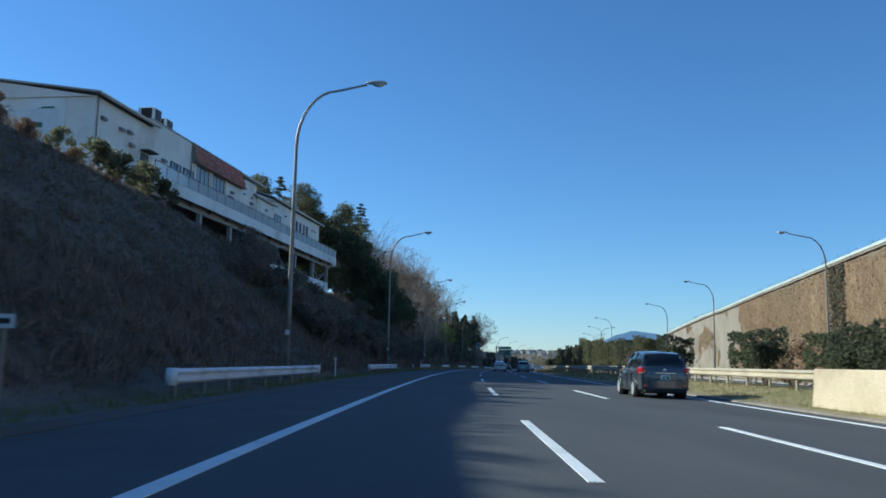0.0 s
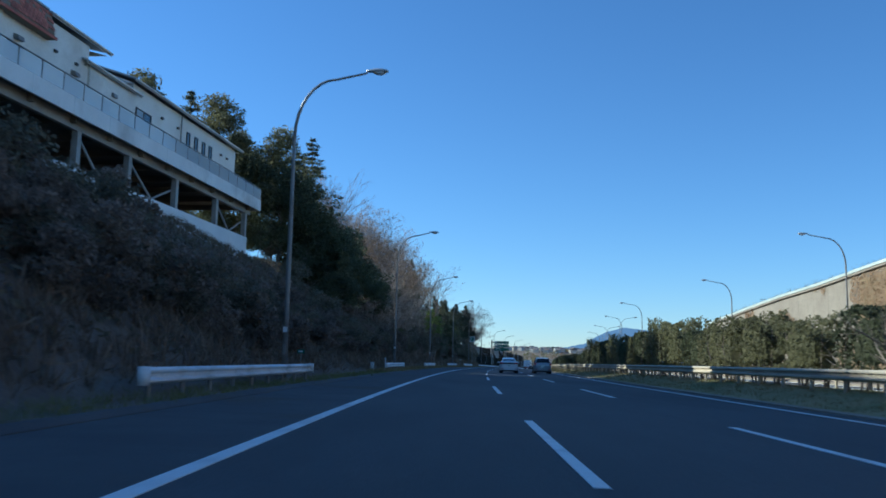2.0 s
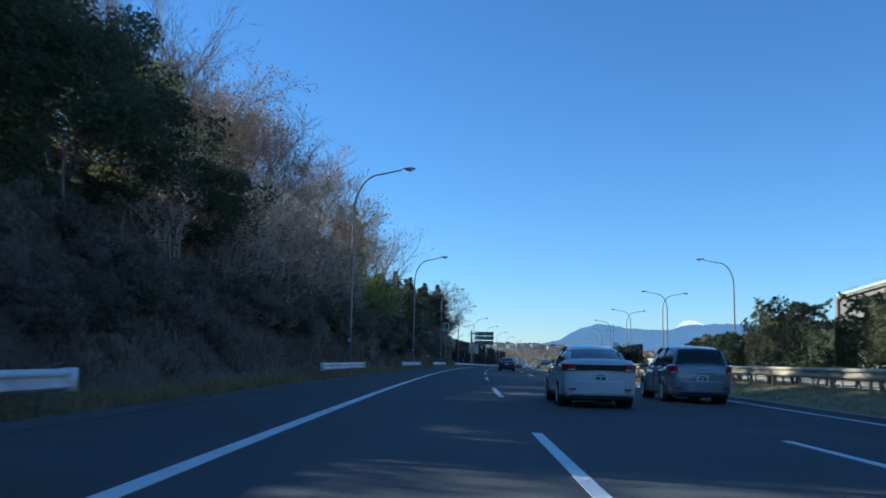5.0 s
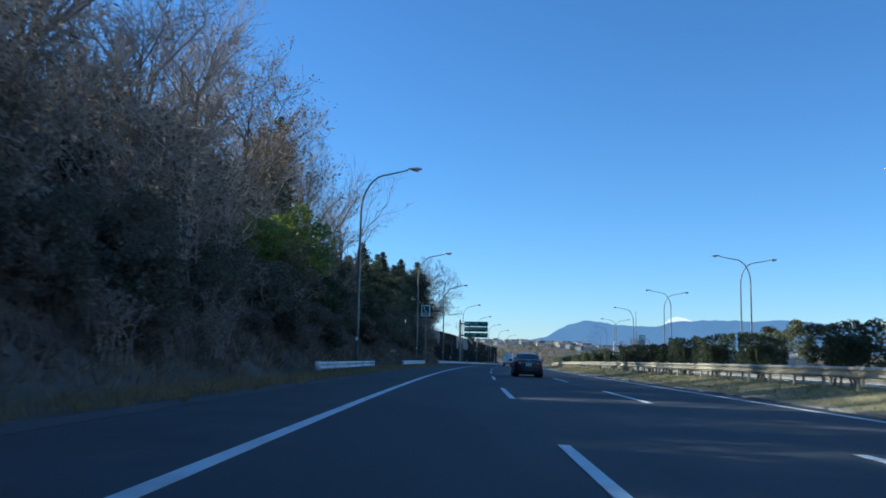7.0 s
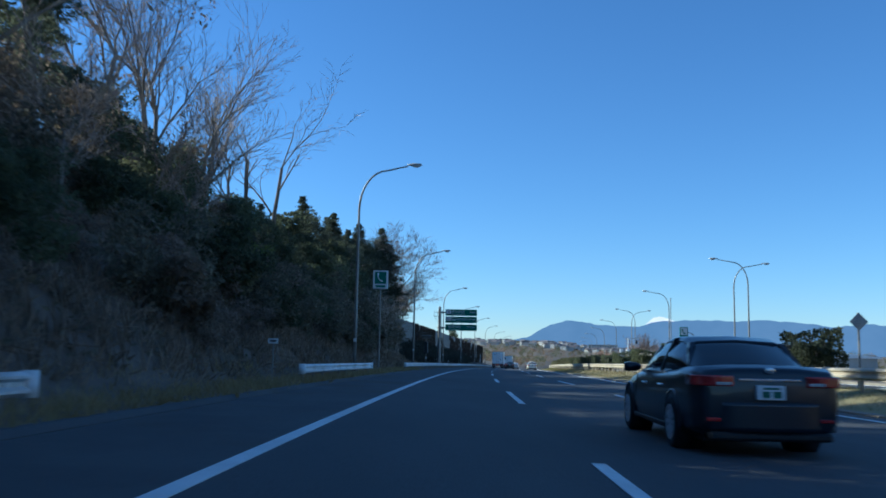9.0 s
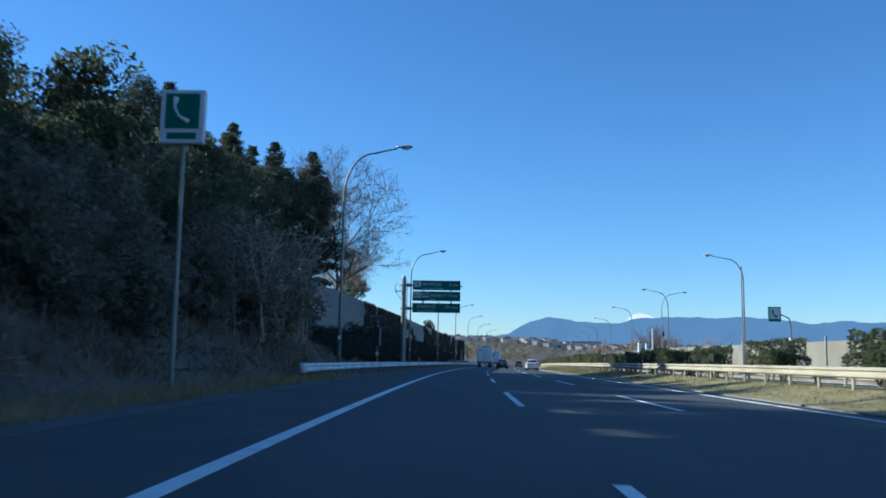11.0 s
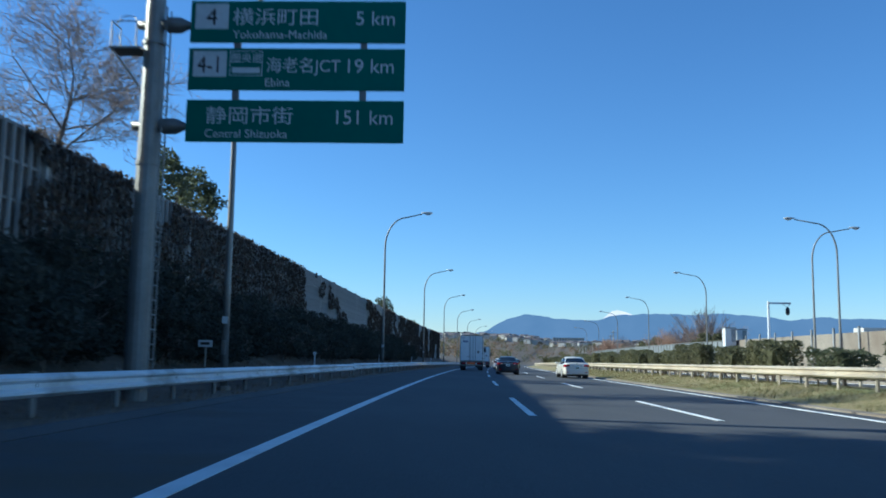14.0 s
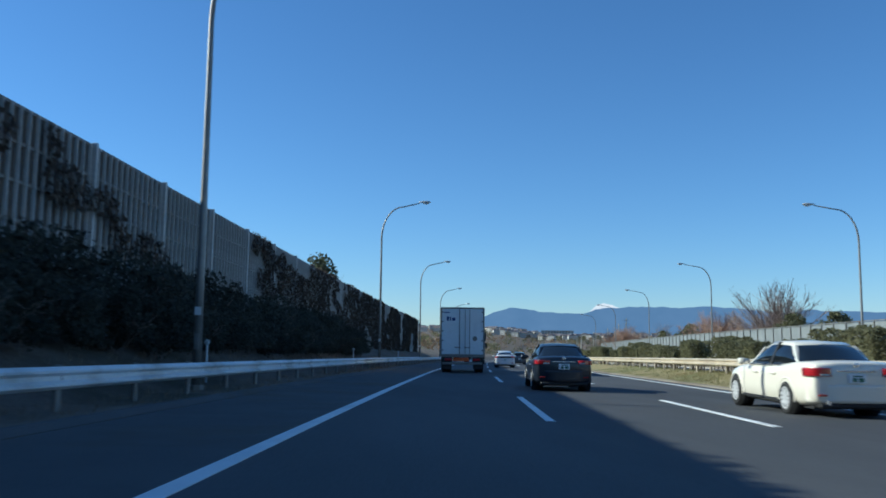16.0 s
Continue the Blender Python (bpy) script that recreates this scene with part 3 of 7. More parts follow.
left_lamp = street_lamp(stand(32.8, -6.6, 0.12), "tall grey steel street lamp with curved arm on the verge", "roadside lamps", 3.2)
for s in (72.1, 113.3, 151.8, 194.2, 234.3, 272.0, 314.3, 354.5, 394.9, 434, 474, 514, 554, 594):
    copy_thing(left_lamp, stand(s, -6.6, 0.12))
copy_thing(left_lamp, stand(-7, -6.6, 0.12))
far_lamp = street_lamp(stand(192.8, 26.9, 0.25, 180), "tall grey street lamp with its arm over the opposite lanes", "opposite lamps")
for s, d in ((70.6, 29.6), (112.6, 31.2), (153.1, 32.6), (233.2, 27.6), (275.5, 27.5), (314.9, 26.9), (355.4, 27.3), (394.9, 27.5), (434.5, 27.5), (474, 27.5), (514, 27.5), (554, 27.5)):
    copy_thing(far_lamp, stand(s, d, 0.25 if d < 29 else 0.5, 180))
side_lamp = street_lamp(stand(236.5, 27.5, 0.3), "tall grey steel street lamp turned to the side road", "side road lamps")
for s in (279.7, 360.0):
    copy_thing(side_lamp, stand(s, 27.2, 0.3))

# ---- guard rails ----


def beam_profile(d, z, side):
    """Cross section of a wave-shaped rail: (d, h) points; side is the way it faces."""
    wave = [(0.0, 0.175), (0.02, 0.17), (0.1, 0.118), (0.1, 0.08), (0.012, 0.032), (0.012, -0.032), (0.1, -0.08), (0.1, -0.118), (0.02, -0.17), (0.0, -0.175)]
    back = [(a - 0.012, b * 0.98) for a, b in reversed(wave)]
    return [(d + side * a, z + b) for a, b in wave + back]


def guard_rail(s0, s1, d, side, label, mat, ground_h, gap=3.0, height=0.4, group="guard rails", rounded=True):
    """A rail of overlapping beams on posts."""
    rail = thing("guard_rail", stand(s0, d, ground_h), label, "guard rail", group)
    inv = rail.matrix_world.inverted()

    def local(g):
        g.v = [tuple(inv @ Vector(p)) for p in g.v]
        return g
    n = max(1, int(round((s1 - s0) / 4.0)))
    for i in range(n):
        a, b = s0 + (s1 - s0) * i / n, s0 + (s1 - s0) * (i + 1) / n
        part("beam", local(band(beam_profile(d + side * 0.1 + side * 0.006 * (i % 2), ground_h + height, side), a, b + 0.12, 2.2, True)), mat, rail)
    k = max(2, int((s1 - s0 - 1.0) / gap) + 1)
    for i in range(k):
        s = s0 + 0.5 + (s1 - s0 - 1.0) * i / (k - 1)
        p = at(s, d + side * 0.03, ground_h - 0.15)
        post = part("post", local(Geo().tube([p + Vector((0, 0, -0.35)), p + Vector((0, 0, height + 0.35))], 0.06, 8)), STEEL if mat == RAIL_WHITE else mat, rail)
        q = at(s, d + side * 0.06, ground_h + height)
        b = Geo().box(-0.05, 0.05, -0.06, 0.06, -0.09, 0.09, 0.01)
        b.v = [tuple(Vector(v) + q) for v in b.v]
        part("bracket", local(b), STEEL, post)
    if rounded:
        for s in (s0, s1 + 0.1):
            g = Geo()
            g.soft = True
            p = at(s, d + side * 0.12, ground_h + height)
            g.tube([p + Vector((0, 0, -0.19)), p + Vector((0, 0, 0.19))], 0.13, 12)
            part("end_piece", local(g), mat, rail)
    return rail


for s0, s1 in ((18.7, 37.5), (57.4, 75.3), (104.6, 117.0), (141.5, 155.2), (180.5, 198.6), (218.3, 238.6)):
    guard_rail(s0, s1, -6.35, 1, "short white guard rail before a lamp post on the verge", RAIL_WHITE, 0.12, gap=2.0)
guard_rail(261.0, 337, -6.35, 1, "long white guard rail before the noise barrier", RAIL_WHITE, 0.12)
guard_rail(337.2, 430, -6.35, 1, "long white guard rail below the ivy-grown barrier", RAIL_WHITE, 0.12, height=0.44, rounded=False)
guard_rail(430, 600, -6.35, 1, "distant white guard rail along the shoulder", RAIL_WHITE, 0.12)
guard_rail(24.6, 150, 12.0, -1, "dusty cream guard rail on posts along the median hedge", RAIL_CREAM, 0.42, gap=2.6, height=0.52, group="median rails")
guard_rail(150.2, 300, 12.0, -1, "dusty cream guard rail on posts along low median bushes", RAIL_CREAM, 0.42, gap=2.6, height=0.52, group="median rails")
guard_rail(300.2, 600, 12.0, -1, "dusty cream guard rail on posts over yellow median grass", RAIL_CREAM, 0.42, gap=2.6, height=0.52, group="median rails")
guard_rail(24, 300, 15.2, 1, "guard rail facing the opposite lanes behind the hedge", RAIL_CREAM, 0.3, gap=3, height=0.5, group="median rails")
guard_rail(300.2, 560, 15.2, 1, "guard rail facing the opposite lanes behind the hedge", RAIL_CREAM, 0.3, gap=3, height=0.5, group="median rails")

# concrete barrier on the median at the start
barrier = thing("concrete_barrier", stand(-30, 9.95), "pale cast concrete barrier wall on the grassy median", "barrier")
inv = barrier.matrix_world.inverted()
for i in range(9):
    g = band([(9.86, -0.05), (9.92, 0.5), (9.96, 1.11), (10.0, 1.15), (10.2, 1.15), (10.24, 1.11), (10.28, 0.5), (10.34, -0.05)], -30 + 6 * i, -30 + 6 * i + 5.97, 3, True)
    g.v = [tuple(inv @ Vector(p)) for p in g.v]
    part("concrete_block", g, CREAM, barrier)

# ---- small signs and posts on the left verge ----


def marker_plate(m, w, h, z, face, label, bars=True):
    sign = thing("marker_post", m, label, "marker post", "verge markers")
    part("post", Geo().tube([(0, 0, -0.25), (0, 0, z + h / 2)], 0.03, 8), STEEL, sign)
    plate = part("plate", Geo().box(-w / 2, w / 2, -0.045, -0.03, z - h / 2, z + h / 2, 0.004), face, sign)
    if bars:
        part("lettering_bar", Geo().box(-w * 0.32, w * 0.3, -0.052, -0.046, z - h * 0.18, z + h * 0.2), SIGN_BLACK if face == SIGN_WHITE else SIGN_WHITE, plate)
    return sign


marker_plate(stand(12.9, -6.9, 0.3), 0.34, 0.22, 1.15, SIGN_WHITE, "small white kilometre plate on a thin steel post")
marker_plate(stand(76.6, -6.9, 0.3), 0.3, 0.16, 0.9, SIGN_GREEN, "small green kilometre plate on a thin post by the rail")
marker_plate(stand(216.4, -6.9, 0.3), 0.36, 0.18, 1.2, SIGN_WHITE, "small pale plate on a post in the dry grass")
marker_plate(stand(315.8, -7.6, 0.4), 0.42, 0.2, 0.95, SIGN_WHITE, "small white plate on a post behind the guard rail")


def delineator(m):
    d = thing("delineator", m, "thin white roadside post with a round reflector", "delineator", "delineators")
    part("post", Geo().tube([(0, 0, -0.25), (0, 0, 0.82)], 0.03, 8), RAIL_WHITE, d)
    ring = part("reflector", Geo().disc((0, -0.05, 0.9), (0, 1, 0), 0.075, 16, 0.05), RAIL_WHITE, d)
    part("lens", Geo().disc((0, -0.056, 0.9), (0, 1, 0), 0.055, 16, 0.005), LAMP_GLASS, ring)
    return d


first_delineator = delineator(stand(42.6, -6.2, 0.1))
for s, d, h in ((103.3, -6.2, 0.1), (330, -7.0, 0.3), (357.2, -7.2, 0.35), (386.2, -7.2, 0.35), (415, -7.2, 0.35)):
    copy_thing(first_delineator, stand(s, d, h))
cabinet = thing("roadside_cabinet", stand(103.5, -7.2, 0.3), "small pale weathered cabinet beside the guard rail", "cabinet")
part("body", Geo().box(-0.13, 0.13, -0.12, 0.12, -0.1, 0.42, 0.02), SIGN_WHITE, cabinet)
part("lid", Geo().box(-0.15, 0.15, -0.14, 0.14, 0.42, 0.46, 0.01), STEEL, cabinet)

# emergency telephone sign
tel = thing("telephone_sign", stand(248.6, -7.0, 0.3), "white emergency telephone sign box high on a slim pole", "road sign")
part("pole", Geo().tube([(0, 0, -0.2), (0, 0, 7.1)], [0.07, 0.05], 8), STEEL, tel)
box = part("sign_box", Geo().box(-0.55, 0.55, -0.22, -0.06, 5.75, 7.1, 0.03), SIGN_WHITE, tel)
part("pictogram_field", Geo().box(-0.42, 0.42, -0.232, -0.221, 6.12, 7.0), SIGN_GREEN, box)
hs = Geo()
hs.soft = True
hs.tube([(-0.16, -0.24, 6.9), (-0.2, -0.24, 6.65), (-0.08, -0.24, 6.42), (0.16, -0.24, 6.28)], [0.07, 0.04, 0.04, 0.07], 8)
part("handset_shape", hs, SIGN_WHITE, box)
part("lettering_bar", Geo().box(-0.36, 0.36, -0.232, -0.221, 5.86, 6.02), SIGN_GREEN, box)

# solar-powered device
dev = thing("solar_beacon", stand(292.2, -7.05, 0.35), "steel post with dark cabinet and tilted solar panel", "roadside device")
part("post", Geo().tube([(0, 0, -0.3), (0, 0, 3.55)], 0.055, 10), STEEL, dev)
cab = part("cabinet", Geo().box(-0.24, 0.24, -0.2, 0.2, 1.5, 2.95, 0.03), BLACK_PLASTIC, dev)
part("door_edge", Geo().box(0.16, 0.235, -0.215, -0.2, 1.55, 2.9, 0.004), SIGN_BACK, cab)
part("control_box", Geo().box(-0.1, 0.1, -0.14, -0.05, 0.85, 1.1, 0.015), SIGN_WHITE, dev)
top = Geo()
top.loft([[(-0.55, -0.42, 3.72), (0.55, -0.42, 3.72), (0.55, 0.42, 3.38), (-0.55, 0.42, 3.38)], [(-0.55, -0.4, 3.77), (0.55, -0.4, 3.77), (0.55, 0.44, 3.43), (-0.55, 0.44, 3.43)]])
sp = part("solar_panel", top, SIGN_BACK, dev)
part("cells", Geo().loft([[(-0.5, -0.37, 3.765), (0.5, -0.37, 3.765), (0.5, 0.4, 3.452), (-0.5, 0.4, 3.452)], [(-0.5, -0.37, 3.772), (0.5, -0.37, 3.772), (0.5, 0.4, 3.459), (-0.5, 0.4, 3.459)]]), SOLAR, sp)

# ---- direction sign on a tall post ----
sign = thing("direction_sign", stand(308.1, -6.7, 0.2), "three stacked green motorway direction boards on a thick grey post", "road sign")
part("post", Geo().tube([(0, 0.25, -0.3), (0, 0.25, 8.35)], [0.25, 0.2], 16), STEEL, sign)
part("post_cap", Geo().tube([(0, 0.25, 8.35), (0, 0.25, 8.5), (0, 0.25, 8.62)], [0.16, 0.2, 0.14], 12), LAMP_HOUSING, sign)
for z in (1.4, 3.1, 4.7, 7.3):
    part("collar", Geo().tube([(0, 0.25, z), (0, 0.25, z + 0.06)], 0.245, 16), STEEL, sign)
for z in (5.55, 7.75):
    arm = Geo()
    arm.soft = True
    part("arm", arm.tube([(-0.35, 0.25, z), (0.2, 0.25, z), (0.3, 0.25, z), (0.55, 0.25, z), (0.75, 0.25, z), (5.2, 0.25, z)], [0.1, 0.1, 0.17, 0.17, 0.08, 0.07], 10), STEEL, sign)
part("ladder", joined(Geo().tube([(0.3, 0.1, 0.5), (0.3, 0.1, 8.1)], 0.018, 6), Geo().tube([(0.3, 0.36, 0.5), (0.3, 0.36, 8.1)], 0.018, 6), *[Geo().tube([(0.3, 0.1, 0.7 + 0.3 * i), (0.3, 0.36, 0.7 + 0.3 * i)], 0.012, 5) for i in range(25)]), STEEL, sign)
plat = Geo()
plat.box(-0.85, -0.2, 0.0, 0.5, 7.15, 7.2)
plat.tube([(-0.2, 0.05, 6.35), (-0.8, 0.05, 7.15)], 0.025, 6)
for x, y in ((-0.83, 0.02), (-0.83, 0.48), (-0.3, 0.02)):
    plat.tube([(x, y, 7.2), (x, y, 7.75)], 0.015, 6)
plat.tube([(-0.83, 0.48, 7.75), (-0.83, 0.02, 7.75), (-0.3, 0.02, 7.75)], 0.015, 6)
plat.tube([(-0.83, 0.25, 7.75), (-0.7, 0.25, 7.95), (-0.45, 0.25, 7.95), (-0.3, 0.02, 7.75)], 0.012, 6)
part("service_platform", plat, STEEL, sign)
X0, X1 = 0.85, 5.36
BOARDS = ((7.28, 8.19), (6.26, 7.16), (5.16, 6.05))
faces = []
for z0, z1 in BOARDS:
    board = part("board", Geo().box(X0, X1, -0.02, 0.03, z0, z1, 0.01), SIGN_GREEN, sign)
    part("back_rail", Geo().box(X0 + 0.1, X1 - 0.1, 0.032, 0.12, (z0 + z1) / 2 - 0.04, (z0 + z1) / 2 + 0.04), SIGN_BACK, board)
    faces.append(board)
for z0, z1 in ((6.05, 6.26), (7.16, 7.28)):
    for x in (1.85, 4.5):
        part("spacer", Geo().box(x - 0.07, x + 0.07, 0.0, 0.06, z0 - 0.05, z1 + 0.05), STEEL, sign)
LET = 0.36
for b, z1, no in ((0, 8.19, "4"), (1, 7.16, "4-1")):
    f = part("number_field", Geo().box(X0 + 0.1, X0 + 0.8, -0.026, -0.021, z1 - 0.62, z1 - 0.07), SIGN_WHITE, faces[b])
    words(no, 0.5, SIGN_BLACK, faces[b], (X0 + 0.45, -0.03, z1 - 0.53), align="CENTER", squeeze=0.8 if b else 1)
words("横浜町田", 0.4, SIGN_WHITE, faces[0], (X0 + 0.88, -0.026, 8.19 - 0.5), squeeze=1.15)
words("5 km", 0.42, SIGN_WHITE, faces[0], (X1 - 0.2, -0.026, 8.19 - 0.52), align="RIGHT")
words("Yokohama-Machida", 0.25, SIGN_WHITE, faces[0], (X0 + 0.9, -0.026, 8.19 - 0.82))
words("圏央道", 0.22, SIGN_WHITE, faces[1], (X0 + 0.88, -0.026, 7.16 - 0.3))
part("lettering_frame", joined(Geo().box(X0 + 0.86, X0 + 1.55, -0.026, -0.021, 7.16 - 0.08, 7.16 - 0.065), Geo().box(X0 + 0.86, X0 + 1.55, -0.026, -0.021, 7.16 - 0.6, 7.16 - 0.585), Geo().box(X0 + 0.86, X0 + 0.875, -0.026, -0.021, 7.16 - 0.585, 7.16 - 0.08), Geo().box(X0 + 1.535, X0 + 1.55, -0.026, -0.021, 7.16 - 0.585, 7.16 - 0.08), Geo().box(X0 + 0.92, X0 + 1.5, -0.026, -0.021, 7.16 - 0.54, 7.16 - 0.42)), SIGN_WHITE, faces[1])
words("海老名JCT", 0.36, SIGN_WHITE, faces[1], (X0 + 1.62, -0.026, 7.16 - 0.5), squeeze=0.95)
words("19 km", 0.42, SIGN_WHITE, faces[1], (X1 - 0.2, -0.026, 7.16 - 0.52), align="RIGHT")
words("Ebina", 0.25, SIGN_WHITE, faces[1], (X0 + 1.6, -0.026, 7.16 - 0.82))
words("静岡市街", 0.4, SIGN_WHITE, faces[2], (X0 + 0.4, -0.026, 6.05 - 0.48), squeeze=1.15)
words("151 km", 0.42, SIGN_WHITE, faces[2], (X1 - 0.2, -0.026, 6.05 - 0.5), align="RIGHT")
words("Central Shizuoka", 0.25, SIGN_WHITE, faces[2], (X0 + 0.4, -0.026, 6.05 - 0.8))

# ---- noise barrier ----


def wall_top(s):
    return float(np.interp(s, [262, 279, 297, 315, 357, 480], [5.9, 6.1, 6.4, 6.65, 7.0, 7.1]))


BAY = 5.69


def barrier_bay(m):
    """One bay: a post, an absorbing back, pale upright ribs and cross rails."""
    bay = thing("noise_barrier_bay", m, "tall noise barrier bay with pale upright ribs over a dark back", "noise barrier", "noise barrier bays")
    part("post", Geo().box(-0.16, 0.05, -0.065, 0.065, -7.1, 0.04, 0.01), BARRIER_RIB, bay)
    part("back_panel", Geo().box(-0.18, -0.1, 0.005, BAY - 0.005, -7.1, 0.0), BARRIER_BACK, bay)
    rib = Geo().box(-0.1, 0.0, -0.019, 0.019, -6.9, -0.04, 0.006).mesh("rib", BARRIER_RIB)
    n = 13
    for i in range(n):
        r = new("rib", rib)
        r.parent = bay
        r.location = (0, 0.28 + (BAY - 0.56) * i / (n - 1), 0)
    for z in (-0.06, -0.95, -1.9, -2.85, -3.8, -4.75):
        part("cross_rail", Geo().box(-0.1, -0.055, 0.09, BAY - 0.09, z - 0.05, z + 0.03), BARRIER_METAL, bay)
    return bay


def bay_pose(s):
    a, b = at(s, -11.0, wall_top(s)), at(s + BAY, -11.0, wall_top(s + BAY))
    w = (b - a)
    yaw = math.degrees(math.atan2(-w.x, w.y))
    return Matrix.Translation(a) @ pose(0, 0, 0, math.degrees(math.atan2(w.z, math.hypot(w.x, w.y))), 0, yaw)


first_bay = barrier_bay(bay_pose(267.03))
for i in range(1, 38):
    copy_thing(first_bay, bay_pose(267.03 + BAY * i))

# ivy over the barrier
rv = np.random.default_rng(17)
pts = []
while len(pts) < 90000:
    s, q = rv.uniform(298, 480), rv.random()
    top = wall_top(s)
    z = 0.4 + q * (top - 0.4) * (1.0 if rv.random() < 0.97 else 1.02)
    k = noise.noise(Vector((s * 0.12, z * 0.3, 8.0))) + 0.5 * noise.noise(Vector((s * 0.6, z * 0.8, 1.0)))
    cut = np.interp(s, [298, 307, 313, 317, 340, 351, 354, 360, 366, 374, 386, 480], [0.9, 0.6, 0.0, -0.7, -0.5, 0.2, 0.6, 0.3, 0.5, 0.15, -0.2, -0.4]) + 0.25 * (z / top - 0.5)
    if k > cut:
        pts.append(tuple(at(s, -10.97 + 0.1 * rv.random() + 0.1 * max(0, k), z)))
tagged(part("barrier_ivy", leaves(np.array(pts), 0.085, rv, 0.0, 0.65, wall=0.75), IVY_BROWN), "dense brown ivy growing over the noise barrier", "ivy", kind="stuff")

# ---- stone footing of the bank ----


def stone_footing(s0, s1, rows, label):
    """Rough slabs laid on the foot of the bank."""
    g = thing("stone_revetment", stand(s0, -7.6, 0.3), label, "stone slabs", "stone revetments")
    r = random.Random(int(s0))
    inv_ = g.matrix_world.inverted()
    shapes = []
    for k in range(5):
        b = Geo().box(-0.36, 0.36, -0.5, 0.5, -0.1, 0.08, 0.04)
        b.v = [(x + r.uniform(-0.05, 0.05), y + r.uniform(-0.06, 0.06), z + r.uniform(-0.02, 0.02)) for x, y, z in b.v]
        shapes.append(b.mesh("stone", STONE))
    for k in range(rows):
        s = s0 + 0.5 * (k % 2)
        while s < s1 - 0.5:
            d = -7.9 - 0.62 * k
            if r.random() < 0.86:
                o = new("stone", r.choice(shapes))
                o.parent = g
                o.matrix_basis = inv_ @ stand(s + 0.5, d, land(s + 0.5, d) + 0.05) @ pose(0, 0, 0, r.uniform(-3, 3), 40, r.uniform(-4, 4))
            s += 1.06
    return g


stone_footing(38, 51, 4, "rough dark stone slabs laid on the bank's foot")
stone_footing(250, 262, 2, "rough dark stone slabs before the noise barrier")

# ---- the long white building on the bank ----
BASE = Matrix.Translation((-15.04, 115.92, 13.74)) @ pose(0, 0, 0, 0, 0, -7.65)
house = thing("terrace_building", BASE, "long white hillside building with a glass-railed deck on posts", "building")
# local: x to the road, y along it (0 at the far end, negative towards the start), z over the deck's underside


def block(name, y0, y1, x0, x1, z0, z1, mat=WALL_WHITE, label=""):
    return part(name, Geo().box(x0, x1, y0, y1, z0, z1, 0.02), mat, house, label)


DECK_LEN = 53.5
for i in range(14):
    a, b = -DECK_LEN + DECK_LEN * i / 14, -DECK_LEN + DECK_LEN * (i + 1) / 14
    part("deck_fascia", Geo().box(-0.14, 0.0, a + 0.008, b - 0.008, 0.05, 1.05, 0.015), DECK_WHITE, house)
part("end_fascia", Geo().box(-2.6, -0.14, -0.14, 0.0, 0.05, 1.05, 0.015), DECK_WHITE, house)
part("deck_slab", Geo().box(-14, -0.15, -DECK_LEN, -0.15, 0.35, 0.75), OLD_CONCRETE, house)
part("edge_girder", Geo().box(-1.15, -0.85, -DECK_LEN, -0.3, -0.35, 0.34, 0.01), DECK_STEEL, house, "weathered pale steel girder under the deck")
for y in [-1.4 - 4.0 * i for i in range(13)]:
    part("cross_beam", Geo().box(-9, -0.5, y - 0.12, y + 0.12, -0.1, 0.33), OLD_CONCRETE, house)
# glass rail
for i in range(27):
    y = -DECK_LEN + 0.05 + DECK_LEN * i / 27
    part("rail_post", Geo().box(-0.1, -0.04, y, y + 0.05, 1.05, 2.03), STEEL, house)
    pane = part("glass_pane", Geo().box(-0.08, -0.065, y + 0.07, y + DECK_LEN / 27 - 0.02, 1.09, 1.98), GLASS, house)
    pane.visible_shadow = False
part("handrail", Geo().box(-0.11, -0.03, -DECK_LEN, 0, 2.03, 2.09, 0.01), STEEL, house)
part("end_handrail", Geo().box(-2.6, -0.1, -0.1, -0.04, 2.03, 2.09, 0.01), STEEL, house)
for i in range(9):
    part("end_baluster", Geo().box(-0.35 - 0.27 * i, -0.32 - 0.27 * i, -0.08, -0.05, 1.05, 2.03), STEEL, house)
# posts, braces and the low white wall under the deck
COLS = [-1.4, -8.0, -15.5, -22.5, -28.5, -36.0, -43.0, -50.0]
for i, y in enumerate(COLS):
    part("column", Geo().box(-1.2, -0.8, y - 0.2, y + 0.2, -6.5 if i < 5 else -5.5, -0.35, 0.02), DECK_STEEL, house, "pale steel column")
    part("back_column", Geo().box(-7.2, -6.8, y - 0.2, y + 0.2, -4.5, -0.1, 0.02), OLD_CONCRETE, house)
for a, b in ((0, 1), (1, 2), (2, 3), (3, 4), (5, 6)):
    y0, y1 = COLS[a], COLS[b]
    mid = (y0 + y1) / 2
    if a in (0, 2, 3):
        part("brace", Geo().tube([(-1.1, y1 + 0.2, -0.5), (-1.1, y0 - 2.6, -2.9)], 0.08, 6), DECK_STEEL, house)
        part("brace", Geo().tube([(-1.25, y0 - 0.2, -1.2), (-1.25, y1 + 2.6, -2.9)], 0.08, 6), DECK_STEEL, house)
part("under_parapet", Geo().box(-1.26, -0.76, -31, -1.1, -6.0, -2.5, 0.01), DECK_WHITE, house, "low white wall between the columns")
# Added sheet whose near-black colour paints the shade under the deck.
part("back_wall", Geo().box(-9.6, -9.2, -52, -1.2, -5.0, 0.3), DARK, house, "near-black sheet painted as the shade deep under the deck")
